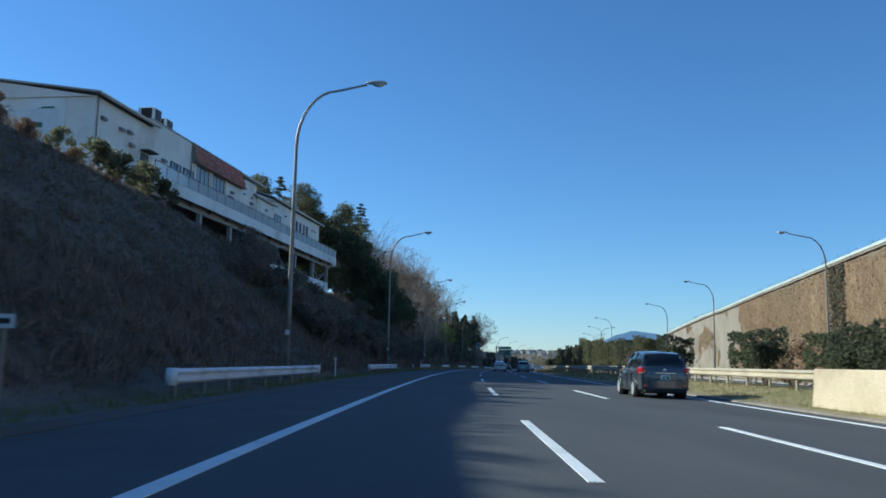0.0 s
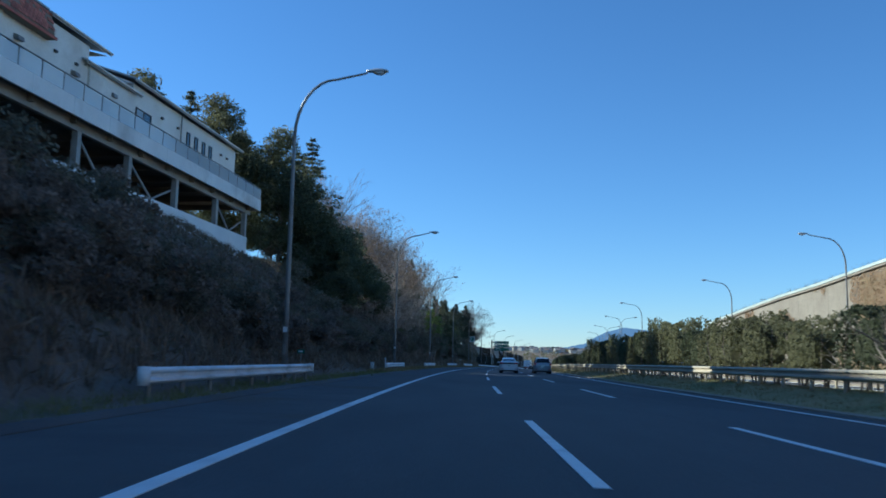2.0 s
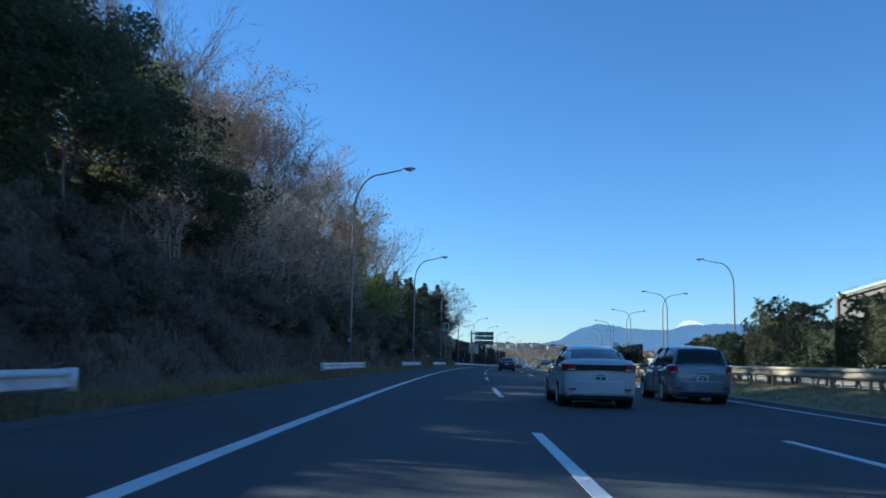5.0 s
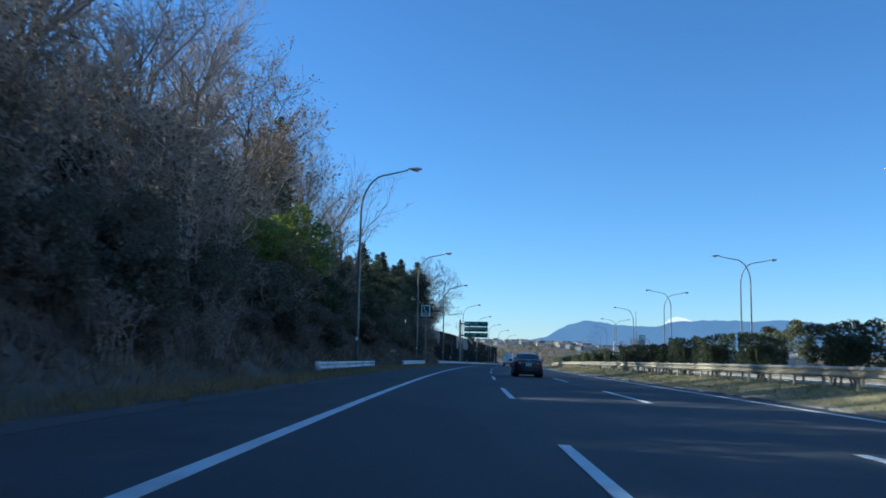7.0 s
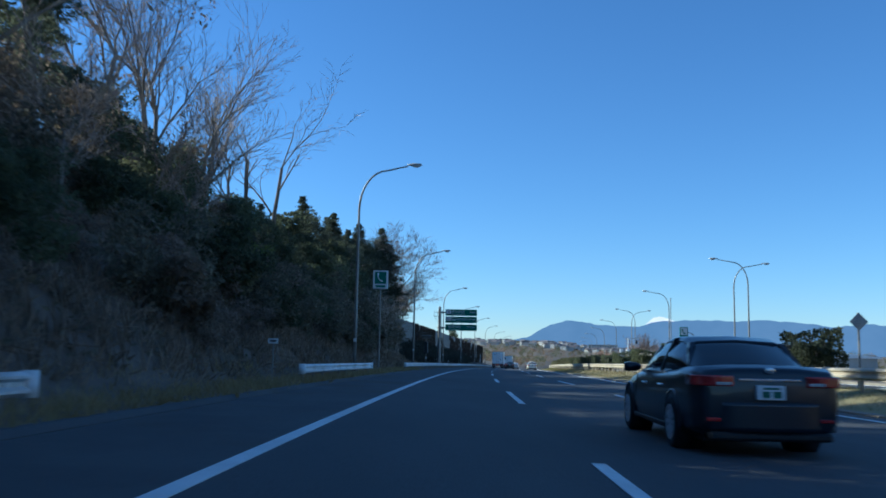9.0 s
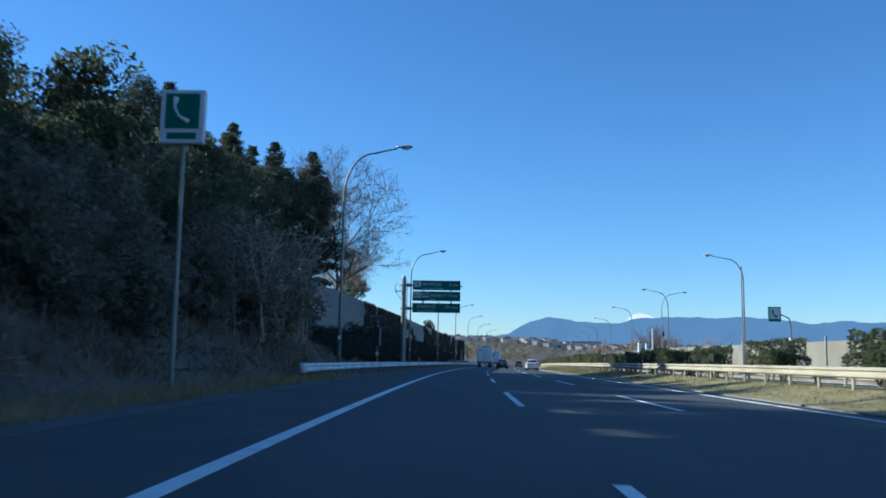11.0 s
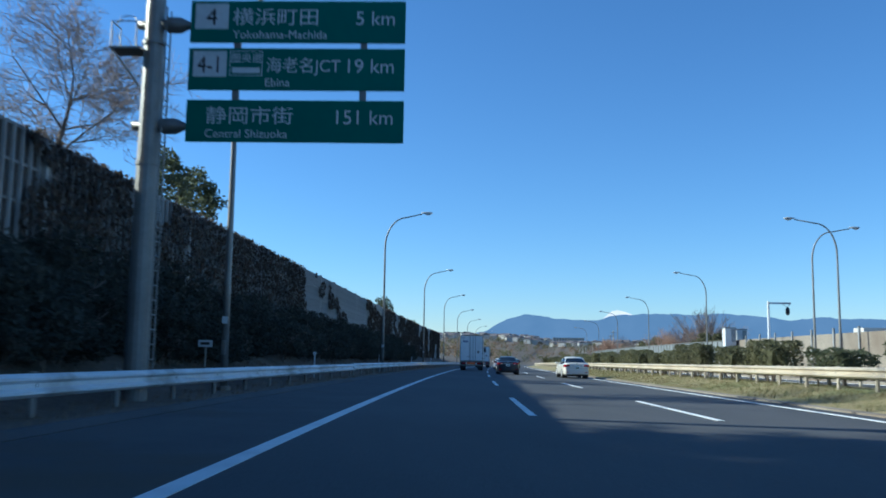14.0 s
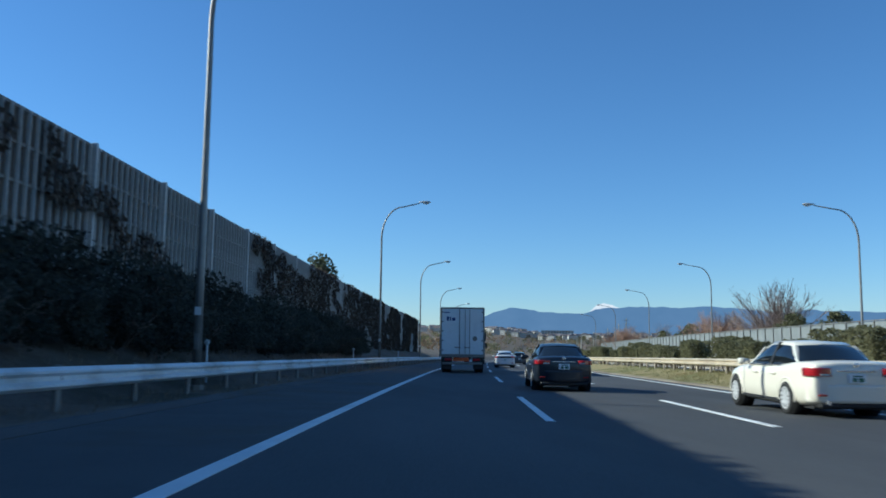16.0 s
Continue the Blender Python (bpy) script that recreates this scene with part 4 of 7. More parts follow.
# walls, block by block
block("wall_block", -19.6, -0.4, -14, -2.5, 0.76, 5.5)
block("wall_block", -25.4, -19.62, -14, -2.3, 0.76, 4.7)
block("wall_block", -42.0, -25.42, -14, -2.45, 0.76, 5.9)
block("wall_block", -49.6, -42.02, -14, -2.5, 0.76, 6.35)
block("wall_block", -58.2, -49.62, -24, -2.45, -3.0, 5.65)


def pitched(y0, y1, eave, ridge, over=0.45, x0=-14.0, x1=-2.3):
    """A double-pitched roof of sheet with a fascia board and gable ends."""
    mid = (x0 + x1) / 2
    r = part("roof", Geo().loft([[(x1 + over, y, eave), (x1 + over, y, eave + 0.12), (mid, y, ridge + 0.12), (x0 - over, y, eave + 0.12), (x0 - over, y, eave), (mid, y, ridge)] for y in (y0, y1)]), ROOF_GREY, house)
    part("fascia_board", Geo().box(x1 + over, x1 + over + 0.03, y0, y1, eave - 0.16, eave + 0.1), ROOF_GREY, r)
    part("gutter", Geo().tube([(x1 + over + 0.1, y0, eave - 0.02), (x1 + over + 0.1, y1, eave - 0.02)], 0.07, 8), WALL_WHITE, r)
    for y in (y0 + 0.3, y1 - 0.3):
        part("gable", Geo().loft([[(x1, yy, eave - 0.2), (mid, yy, ridge - 0.02), (x0, yy, eave - 0.2)] for yy in (y - 0.06, y + 0.06)]), WALL_WHITE, r)
    return r


pitched(-20.2, 0.3, 5.62, 7.6, 0.22)
pitched(-26.2, -19.2, 4.75, 6.6, 0.2)
pitched(-30.0, -23.4, 6.15, 7.6, 0.16)
pitched(-58.6, -49.4, 5.75, 7.3, 0.5, -24.0, -2.4)
part("parapet_cap", Geo().box(-14.1, -2.42, -49.7, -41.9, 6.36, 6.46, 0.01), ROOF_GREY, house)
part("flat_roof_edge", Geo().box(-14.1, -2.3, -42.0, -30.0, 6.3, 6.42, 0.01), ROOF_GREY, house)
part("roof_shed", Geo().box(-8, -3.4, -44.6, -41.6, 6.36, 6.75, 0.02), ROOF_GREY, house)
# weathered tile mansard
mansard = part("tile_mansard", Geo().loft([[(-2.46, y, 4.75), (-2.05, y, 4.8), (-2.0, y, 4.9), (-2.32, y, 6.25), (-2.46, y, 6.3)] for y in (-41.9, -29.8)]), OLD_CONCRETE, house, "sloping band of weathered brick-red tiles")
tile = Geo().box(-0.02, 0.025, -0.14, 0.14, -0.11, 0.11, 0.012)
tile_mesh = tile.mesh("roof_tile", ROOF_TILE)
rng = random.Random(4)
for r in range(6):
    for i in range(40):
        if rng.random() < 0.1 + 0.3 * (noise.noise(Vector((i * 0.22, r * 0.45, 2.0))) > 0.05):
            continue
        o = new("roof_tile", tile_mesh)
        o.parent = mansard
        f = (r + 0.5) / 6
        o.matrix_basis = Matrix.Translation((-1.98 - 0.33 * f, -41.75 + 0.3 * i + 0.15 * (r % 2), 4.92 + 1.3 * f)) @ pose(0, 0, 0, rng.uniform(-3, 3), -13 + rng.uniform(-4, 4), 0)


part("eave_ledge", Geo().box(-2.44, -1.9, -41.95, -29.75, 4.62, 4.74, 0.015), OLD_CONCRETE, house, "stained ledge under the tile band")
part("ledge_edge", Geo().box(-1.9, -1.84, -41.95, -29.75, 4.58, 4.76, 0.01), ROOF_TILE, house)
banner = part("banner", Geo().box(-7.6, -4.7, -58.25, -58.22, 2.9, 5.5, 0.005), DECK_WHITE, house, "pale banner with teal bars on the end wall")
for x0, x1, z0, z1 in ((-6.6, -5.55, 4.72, 4.86), (-5.75, -5.55, 4.15, 4.7), (-6.3, -5.8, 4.35, 4.48), (-6.9, -6.65, 4.6, 4.75)):
    part("lettering_bar", Geo().box(x0, x1, -58.258, -58.251, z0, z1), SIGN_GREEN, banner)


def window(y0, y1, z0, z1, panes=1, mat=WINDOW_PANE, x=-2.44, blind=False):
    """A window with a frame, mullions and set-back panes."""
    w = Geo()
    for a, b, c, d in ((y0, y1, z0 - 0.06, z0), (y0, y1, z1, z1 + 0.06), (y0 - 0.06, y0, z0 - 0.06, z1 + 0.06), (y1, y1 + 0.06, z0 - 0.06, z1 + 0.06)):
        w.box(x - 0.05, x + 0.05, a, b, c, d)
    for i in range(1, panes):
        y = y0 + (y1 - y0) * i / panes
        w.box(x - 0.04, x + 0.04, y - 0.03, y + 0.03, z0, z1)
    win = part("window", w, FRAME_DARK, house)
    for i in range(panes):
        a, b = y0 + (y1 - y0) * i / panes, y0 + (y1 - y0) * (i + 1) / panes
        part("pane", Geo().box(x - 0.02, x + 0.0, a + 0.035, b - 0.035, z0 + 0.01, z1 - 0.01), mat if not blind or i % 2 else CURTAIN, win)
    return win


window(-41.0, -38.2, 1.2, 4.5, 3, CURTAIN)
window(-37.2, -34.5, 1.2, 4.5, 3, CURTAIN)
window(-33.2, -31.9, 1.0, 3.3, 1, WINDOW_PANE)
window(-46.0, -44.2, 2.2, 3.7, 3, WINDOW_PANE, blind=True)
window(-43.5, -41.6, 2.2, 3.7, 3, WINDOW_PANE, x=-2.42, blind=True)
window(-27.6, -26.2, 1.0, 3.2, 1, WINDOW_PANE)
window(-24.6, -23.2, 1.6, 3.0, 2, WINDOW_PANE, x=-2.26)
window(-21.8, -20.4, 1.6, 3.0, 2, WINDOW_PANE, x=-2.26)
window(-20.0 + 0.9, -17.0, 2.5, 3.9, 2, WINDOW_PANE, blind=True)
for y in (-10.6, -9.1, -7.6, -6.2):
    window(y - 0.22, y + 0.22, 2.7, 4.4, 1, WINDOW_PANE)
for y in (-38.0 + 0.35, -34.1, -41.4):
    part("pilaster", Geo().box(-2.5, -2.3, y - 0.17, y + 0.17, 0.76, 4.75, 0.01), WALL_WHITE, house)
door = part("door", Geo().box(-2.46, -2.38, -51.3, -50.1, 0.8, 3.2, 0.01), FRAME_DARK, house, "dark service door under a small hood")
part("door_hood", Geo().box(-2.4, -1.6, -51.5, -49.9, 3.3, 3.4, 0.01), TRIM_BROWN, door)
for y, z in ((-53.4, 4.1), (-54.6, 4.0), (-53.0, 3.2), (-57.2, 4.1), (-32.5, 3.6), (-27, 3.5), (-22.5, 3.6), (-47.5, 3.3)):
    v = part("vent_hood", Geo().loft([[(-2.45, a, z), (-2.45, a, z + 0.3), (-2.15, a, z + 0.2), (-2.1, a, z - 0.05)] for a in (y - 0.25, y + 0.25)]), STEEL, house)
for y in (-26.8, -29.0, -12.6, -15.3, -4.0, -2.6):
    part("wall_lamp", Geo().box(-2.46, -2.3, y - 0.14, y + 0.14, 4.2, 4.36, 0.02), FRAME_DARK, house)
for y, h in ((-47.4, 1.5), (-45.2, 1.2)):
    s = part("chimney", Geo().box(-4.6, -3.2, y - 0.65, y + 0.65, 6.36, 6.4 + h, 0.02), WALL_WHITE, house)
    part("chimney_louvre", Geo().box(-3.19, -3.15, y - 0.5, y + 0.5, 6.6, 6.3 + h, 0.01), FRAME_DARK, s)
    part("chimney_louvre", Geo().box(-4.4, -3.4, y - 0.68, y - 0.655, 6.5, 6.35 + h, 0.01), DARK, s)
for i in range(4):
    part("aerial", Geo().tube([(-4.0 - 0.3 * i, -49.0 + 0.4 * i, 6.4), (-4.0 - 0.3 * i, -49.0 + 0.4 * i, 7.6 + 0.2 * (i % 2))], 0.02, 5), STEEL, house)
banner = part("banner", Geo().box(-9.5, -5.2, -58.27, -58.22, 1.2, 4.7), SIGN_WHITE, house, "pale banner with a green shape on the end wall")
part("banner_shape", joined(Geo().box(-8.0, -6.4, -58.285, -58.275, 3.3, 3.7), Geo().box(-8.0, -7.6, -58.285, -58.275, 2.6, 3.3), Geo().box(-7.2, -6.4, -58.285, -58.275, 2.6, 2.9)), PLATE_BAR, banner)
part("downpipe", Geo().tube([(-2.36, -58.0, -2.5), (-2.36, -58.0, 5.7)], 0.05, 8), STEEL, house)
part("downpipe", Geo().tube([(-2.4, -42.1, 0.8), (-2.4, -42.1, 6.2)], 0.05, 8), STEEL, house)
part("downpipe", Geo().tube([(-2.4, -12.0, 0.8), (-2.4, -12.0, 5.5)], 0.05, 8), STEEL, house)

# ---- vehicles ----
# local: y ahead with 0 at the rear axle, x to the right, z up


def ring_of(y, half, low, high, mid_out=1.0, shoulder=0.9, crown=0.03):
    """A body section: from the keel over the flank to the top and back."""
    right = [(0.0, low), (half * 0.86, low), (half * 0.97, low + 0.1), (half * mid_out, low + (high - low) * 0.45), (half * 0.985, high - 0.16), (half * 0.965, high - 0.06), (half * shoulder, high - 0.005), (half * 0.45, high + crown), (0.0, high + crown * 1.2)]
    left = [(-x, z) for x, z in right[-2:0:-1]]
    return [(x, y, z) for x, z in right + left]


def smooth_rows(rows, n):
    """More rows between the given ones, eased."""
    ys = np.linspace(0, len(rows) - 1, n)
    a = np.array(rows, float)
    return [[float(np.interp(t, range(len(rows)), a[:, k])) for k in range(a.shape[1])] for t in ys]


def wheel(parent, x, y, r, width, rim_mat, spokes=10):
    side = 1 if x > 0 else -1
    t = Geo()
    t.soft = True
    sec = [(r * 0.66, -0.5), (r * 0.9, -0.5), (r * 0.985, -0.38), (r, -0.2), (r, 0.2), (r * 0.985, 0.38), (r * 0.9, 0.5), (r * 0.66, 0.5)]
    n = 28
    t.loft([[(x + side * w * width, y + q * math.cos(a), r + q * math.sin(a)) for q, w in sec] for a in [2 * math.pi * k / n for k in range(n + 1)]], closed=True, caps=False)
    w = part("wheel", t, RUBBER, parent, "black tyre")
    rim = Geo()
    rim.tube([(x + side * width * 0.2, y, r), (x + side * width * 0.46, y, r)], r * 0.66, 28)
    part("rim_well", rim, BLACK_PLASTIC, w)
    g = Geo()
    ring = [(r * 0.62, 0.47), (r * 0.68, 0.47), (r * 0.68, 0.52), (r * 0.62, 0.52)]
    g.loft([[(x + side * k * width, y + q * math.cos(a), r + q * math.sin(a)) for q, k in ring] for a in [2 * math.pi * j / 28 for j in range(29)]], closed=True, caps=False)
    for k in range(spokes):
        a = 2 * math.pi * k / spokes
        c, s = math.cos(a), math.sin(a)
        q0, q1, h = r * 0.1, r * 0.64, r * 0.075
        xs = x + side * width * 0.51
        g.loft([[(xx, y + q0 * c - h * s, r + q0 * s + h * c), (xx, y + q1 * c - h * s, r + q1 * s + h * c), (xx, y + q1 * c + h * s, r + q1 * s - h * c), (xx, y + q0 * c + h * s, r + q0 * s - h * c)] for xx in (xs - side * 0.02, xs)])
    g.tube([(x + side * width * 0.45, y, r), (x + side * width * 0.53, y, r)], r * 0.15, 12)
    part("rim", g, rim_mat, w, "bright alloy rim")
    return w


def car(m, label, spec):
    """A car from rows of body and cabin sections."""
    v = thing("car", m, label, "car", "cars on the road")
    col = spec["paint"]
    body = Geo()
    body.soft = True
    body.loft([ring_of(y, half, low, high, 1.0, spec.get("shoulder", 0.9)) for y, half, low, high in smooth_rows(spec["body"], 41)])
    b = part("body", body, col, v)
    # cabin of glass, with painted roof and pillars over it
    rows = smooth_rows(spec["cabin"], 25)
    base = spec["belt"]
    cab = Geo()
    cab.soft = True
    rings = []
    for y, wb, wt, z in rows:
        rings.append([(wb, y, base), (wb * 0.5 + wt * 0.5 + 0.012, y, base + (z - base) * 0.55), (wt, y, z - 0.06), (wt * 0.88, y, z - 0.01), (0, y, z + 0.015), (-wt * 0.88, y, z - 0.01), (-wt, y, z - 0.06), (-wb * 0.5 - wt * 0.5 - 0.012, y, base + (z - base) * 0.55), (-wb, y, base)])
    cab.loft(rings)
    glass = part("window_glass", cab, CAR_GLASS, v, "dark tinted window glass")
    r0, r1 = spec["roof"]
    roof = Geo()
    roof.soft = True
    rr = [r for r in smooth_rows(spec["cabin"], 61) if r0 <= r[0] <= r1]
    roof.loft([[(wt + 0.006, y, z - 0.075), (wt + 0.008, y, z - 0.05), (wt * 0.88, y, z + 0.006), (0, y, z + 0.03), (-wt * 0.88, y, z + 0.006), (-wt - 0.008, y, z - 0.05), (-wt - 0.006, y, z - 0.075), (-wt * 0.9, y, z - 0.05), (wt * 0.9, y, z - 0.05)] for y, wb, wt, z in rr])
    part("roof", roof, col, v)
    full = smooth_rows(spec["cabin"], 121)

    def pillar(ya, yb, width, mat):
        """A painted strip over the glass from the belt at ya to the roof's edge at yb."""
        def edge(y, k):
            r = min(full, key=lambda q: abs(q[0] - y))
            z = min(r[3], max(base, base + (r[3] - base) * k))
            w = r[1] + (r[2] - r[1]) * k + 0.012 * (1 - abs(2 * k - 1))
            return w, z
        for side in (1, -1):
            g = Geo()
            ring = []
            for i in range(9):
                k = i / 8
                y = ya + (yb - ya) * k
                w, z = edge(y, k * 0.97)
                ring.append([(side * (w + 0.014), y - width / 2, z), (side * (w + 0.014), y + width / 2, z), (side * (w - 0.05), y + width / 2, z), (side * (w - 0.05), y - width / 2, z)])
            part("pillar", g.loft(ring), mat, v)
    for ya, yb, w, k in spec["pillars"]:
        pillar(ya, yb, w, col if k else BLACK_PLASTIC)
    half = spec["half"]
    for y in (0.0, spec["wheelbase"]):
        for side in (1, -1):
            x = side * (half - 0.082)
            arch = Geo()
            arch.soft = True
            arch.tube([(side * (half - 0.32), y, spec["tyre"] + 0.01), (side * (half - 0.012), y, spec["tyre"] + 0.01)], spec["tyre"] * 1.13, 28)
            part("wheel_arch", arch, BLACK_PLASTIC, v)
            lip = Geo()
            lip.soft = True
            R = spec["tyre"] * 1.13
            lip.loft([[(side * (half - 0.03), y + (R + o) * math.cos(a), spec["tyre"] + 0.01 + (R + o) * math.sin(a)) if k == 0 else (side * (half + 0.004), y + (R + o) * math.cos(a), spec["tyre"] + 0.01 + (R + o) * math.sin(a)) for k, o in ((0, 0), (1, 0), (1, 0.035), (0, 0.045))] for a in [math.pi * (-0.06 + 1.12 * j / 24) for j in range(25)]])
            part("arch_lip", lip, col, v)
            wheel(v, x, y, spec["tyre"], 0.21, ALLOY, spec.get("spokes", 10))
    tail = spec["tail"]
    for side in (1, -1):
        mir = Geo()
        mir.soft = True
        y = spec["mirror"]
        mir.loft([[(side * (half + 0.02 + 0.2 * k), y + dy, base + 0.07 + h) for dy, h in ((-0.07 * q, -0.07 * q), (-0.07 * q, 0.07 * q), (0.06 * q, 0.075 * q), (0.1 * q, 0.0), (0.06 * q, -0.075 * q))] for k, q in ((-0.3, 0.4), (0.1, 0.9), (0.6, 1.0), (0.95, 0.85), (1.0, 0.5))])
        part("door_mirror", mir, col, v)
        for y in spec["handles"]:
            part("door_handle", Geo().box(side * (half - 0.025), side * (half + 0.03), y - 0.11, y + 0.11, base - 0.17, base - 0.13, 0.012), CHROME if spec.get("chrome") else col, v)
        for y in spec["seams"]:
            part("door_seam", Geo().loft([[(side * (half * k - 0.02), y - 0.004, z), (side * (half * k + 0.002), y - 0.004, z), (side * (half * k + 0.002), y + 0.004, z), (side * (half * k - 0.02), y + 0.004, z)] for k, z in ((0.972, 0.32), (1.0, 0.545), (0.985, base - 0.15), (0.966, base - 0.05))]), BLACK_PLASTIC, v)
        part("sill_trim", Geo().box(side * (half - 0.06), side * (half + 0.004), 0.42, spec["wheelbase"] - 0.42, 0.24, 0.3, 0.01), BLACK_PLASTIC, v)
        part("window_trim", Geo().loft([[(side * (r[1] + 0.02), r[0], base + 0.01), (side * (r[1] + 0.02), r[0], base + 0.03), (side * (r[1] - 0.02), r[0], base + 0.03), (side * (r[1] - 0.02), r[0], base + 0.01)] for r in smooth_rows(spec["cabin"], 31) if spec["trim"][0] <= r[0] <= spec["trim"][1]]), CHROME, v)
        # tail lamp wraps round the corner
        x0, x1, z0, z1 = spec["lamp"]
        lamp = Geo()
        lamp.soft = True
        lamp.loft([[(side * xx, tail + yy, z0 + (z1 - z0) * q) for xx, yy in ((x0, -0.05), ((x0 + x1) / 2, -0.045), (x1 - 0.06, -0.03), (x1 + 0.005, 0.03), (x1 + 0.045, 0.16), (x1 + 0.065, 0.32), (x1 - 0.05, 0.32), (x1 - 0.12, 0.12), (x0, 0.08))] for q in (0.0, 0.12, 0.85, 1.0)])
        tl = part("tail_lamp", lamp, TAIL_RED, v, "red tail lamp")
        part("reverse_lens", Geo().box(side * (x0 + 0.02), side * (x0 + 0.2), tail - 0.054, tail + 0.02, z0 + 0.01, z0 + 0.045, 0.006), LAMP_GLASS, tl)
        part("bumper_reflector", Geo().box(side * (half - 0.32), side * (half - 0.16), tail - 0.03, tail + 0.1, 0.42, 0.46, 0.006), TAIL_RED, v)
    if spec.get("band"):
        part("lamp_band", Geo().box(-0.56, 0.56, tail - 0.045, tail + 0.05, spec["lamp"][3] - (0.06 if spec["band"] == 1 else 0.15), spec["lamp"][3] - 0.01, 0.008), TAIL_RED if spec["band"] == 1 else BLACK_PLASTIC, v)
    bump = Geo()
    bump.soft = True
    bump.loft([[(x, tail - 0.06 + 0.34 * (abs(x) / half) ** 4, z) for x in np.linspace(-half * 0.95, half * 0.95, 19)] + [(x, tail + 0.42, z) for x in np.linspace(half * 0.95, -half * 0.95, 3)] for z in (0.3, 0.36, 0.5, 0.6, 0.64)])
    part("rear_bumper", bump, col, v)
    part("bumper_skirt", Geo().box(-half * 0.8, half * 0.8, tail - 0.05, tail + 0.25, 0.2, 0.3, 0.03), BLACK_PLASTIC, v)
    zp = spec["plate"]
    pl = part("number_plate", Geo().box(-0.165, 0.165, tail - 0.045 - spec.get("plate_out", 0.0), tail, zp - 0.083, zp + 0.083, 0.006), PLATE, v, "white number plate with plain bars")
    yy = tail - 0.049 - spec.get("plate_out", 0.0)
    part("lettering_bar", Geo().box(-0.09, 0.1, yy, yy + 0.003, zp + 0.035, zp + 0.06), PLATE_BAR, pl)
    part("lettering_bar", Geo().box(-0.1, -0.015, yy, yy + 0.003, zp - 0.06, zp + 0.015), PLATE_BAR, pl)
    part("lettering_bar", Geo().box(0.02, 0.12, yy, yy + 0.003, zp - 0.06, zp + 0.015), PLATE_BAR, pl)
    part("garnish", Geo().box(-0.36, 0.36, tail - 0.045, tail + 0.02, zp + 0.13, zp + 0.16, 0.008), CHROME, v)
    em = Geo()
    em.soft = True
    em.loft([[(0.06 * q * math.cos(a), tail - 0.02 - 0.01 * k, zp + 0.26 + 0.04 * q * math.sin(a)) for a in [2 * math.pi * j / 16 for j in range(16)]] for k, q in ((0, 1.0), (1, 1.0), (1.5, 0.8))])
    part("emblem_shape", em, CHROME, v)
    for x in spec.get("pipes", ()):
        part("exhaust_pipe", Geo().tube([(x, tail - 0.06, 0.3), (x, tail + 0.25, 0.3)], 0.045, 12), CHROME, v)
    part("underbody", Geo().box(-half * 0.8, half * 0.8, tail + 0.25, spec["nose"] - 0.3, 0.17, 0.3), BLACK_PLASTIC, v)
    return v


SALOON = dict(half=0.895, wheelbase=2.85, tyre=0.33, tail=-1.05, nose=3.72, belt=0.93, mirror=2.05, plate=0.76, lamp=(0.43, 0.83, 0.83, 0.95), plate_out=0.02,
    body=[(-1.06, 0.70, 0.40, 0.86), (-1.03, 0.80, 0.30, 1.0), (-0.8, 0.87, 0.24, 1.05), (-0.4, 0.893, 0.21, 1.045), (0.0, 0.897, 0.2, 1.0), (0.8, 0.897, 0.2, 0.965), (1.6, 0.897, 0.2, 0.95), (2.2, 0.895, 0.2, 0.94), (2.85, 0.885, 0.2, 0.86), (3.3, 0.84, 0.22, 0.76), (3.6, 0.74, 0.26, 0.66), (3.74, 0.55, 0.32, 0.56)],
    cabin=[(-0.55, 0.70, 0.60, 1.04), (-0.25, 0.76, 0.6, 1.18), (0.15, 0.8, 0.59, 1.36), (0.5, 0.82, 0.6, 1.425), (0.95, 0.83, 0.605, 1.44), (1.4, 0.835, 0.6, 1.425), (1.75, 0.83, 0.6, 1.33), (2.15, 0.8, 0.62, 1.13), (2.5, 0.74, 0.64, 0.95)],
    roof=(0.12, 1.68), trim=(0.0, 2.3), pillars=[(-0.5, 0.2, 0.13, 1), (0.9, 0.85, 0.09, 0), (2.35, 1.7, 0.07, 1)], handles=(0.62, 1.6), seams=(0.42, 1.28, 2.32), chrome=True)
saloon = car(stand(198.0, 3.48), "glossy black saloon car with red tail lamps in the middle lane", dict(SALOON, paint=CAR_BLACK))
crown = car(stand(351.5, 7.3, 0, 2.0), "pearl white saloon car in the outer lane beside the median", dict(SALOON, paint=CAR_PEARL, half=0.89, belt=0.95, spokes=12, chrome=False, lamp=(0.5, 0.83, 0.8, 0.96), tail=-1.12,
    body=[(-1.13, 0.70, 0.40, 0.9), (-1.1, 0.80, 0.30, 1.03), (-0.8, 0.865, 0.24, 1.07), (-0.3, 0.89, 0.21, 1.06), (0.3, 0.892, 0.2, 1.0), (1.0, 0.892, 0.2, 0.97), (1.7, 0.892, 0.2, 0.96), (2.3, 0.89, 0.2, 0.95), (2.85, 0.88, 0.2, 0.9), (3.3, 0.84, 0.22, 0.82), (3.6, 0.74, 0.26, 0.7), (3.74, 0.55, 0.32, 0.58)],
    cabin=[(-0.6, 0.70, 0.62, 1.06), (-0.3, 0.76, 0.62, 1.2), (0.05, 0.8, 0.6, 1.37), (0.4, 0.82, 0.61, 1.45), (0.9, 0.83, 0.615, 1.47), (1.35, 0.835, 0.61, 1.45), (1.7, 0.83, 0.6, 1.36), (2.1, 0.8, 0.62, 1.16), (2.45, 0.74, 0.64, 0.97)], pipes=(-0.55,)))
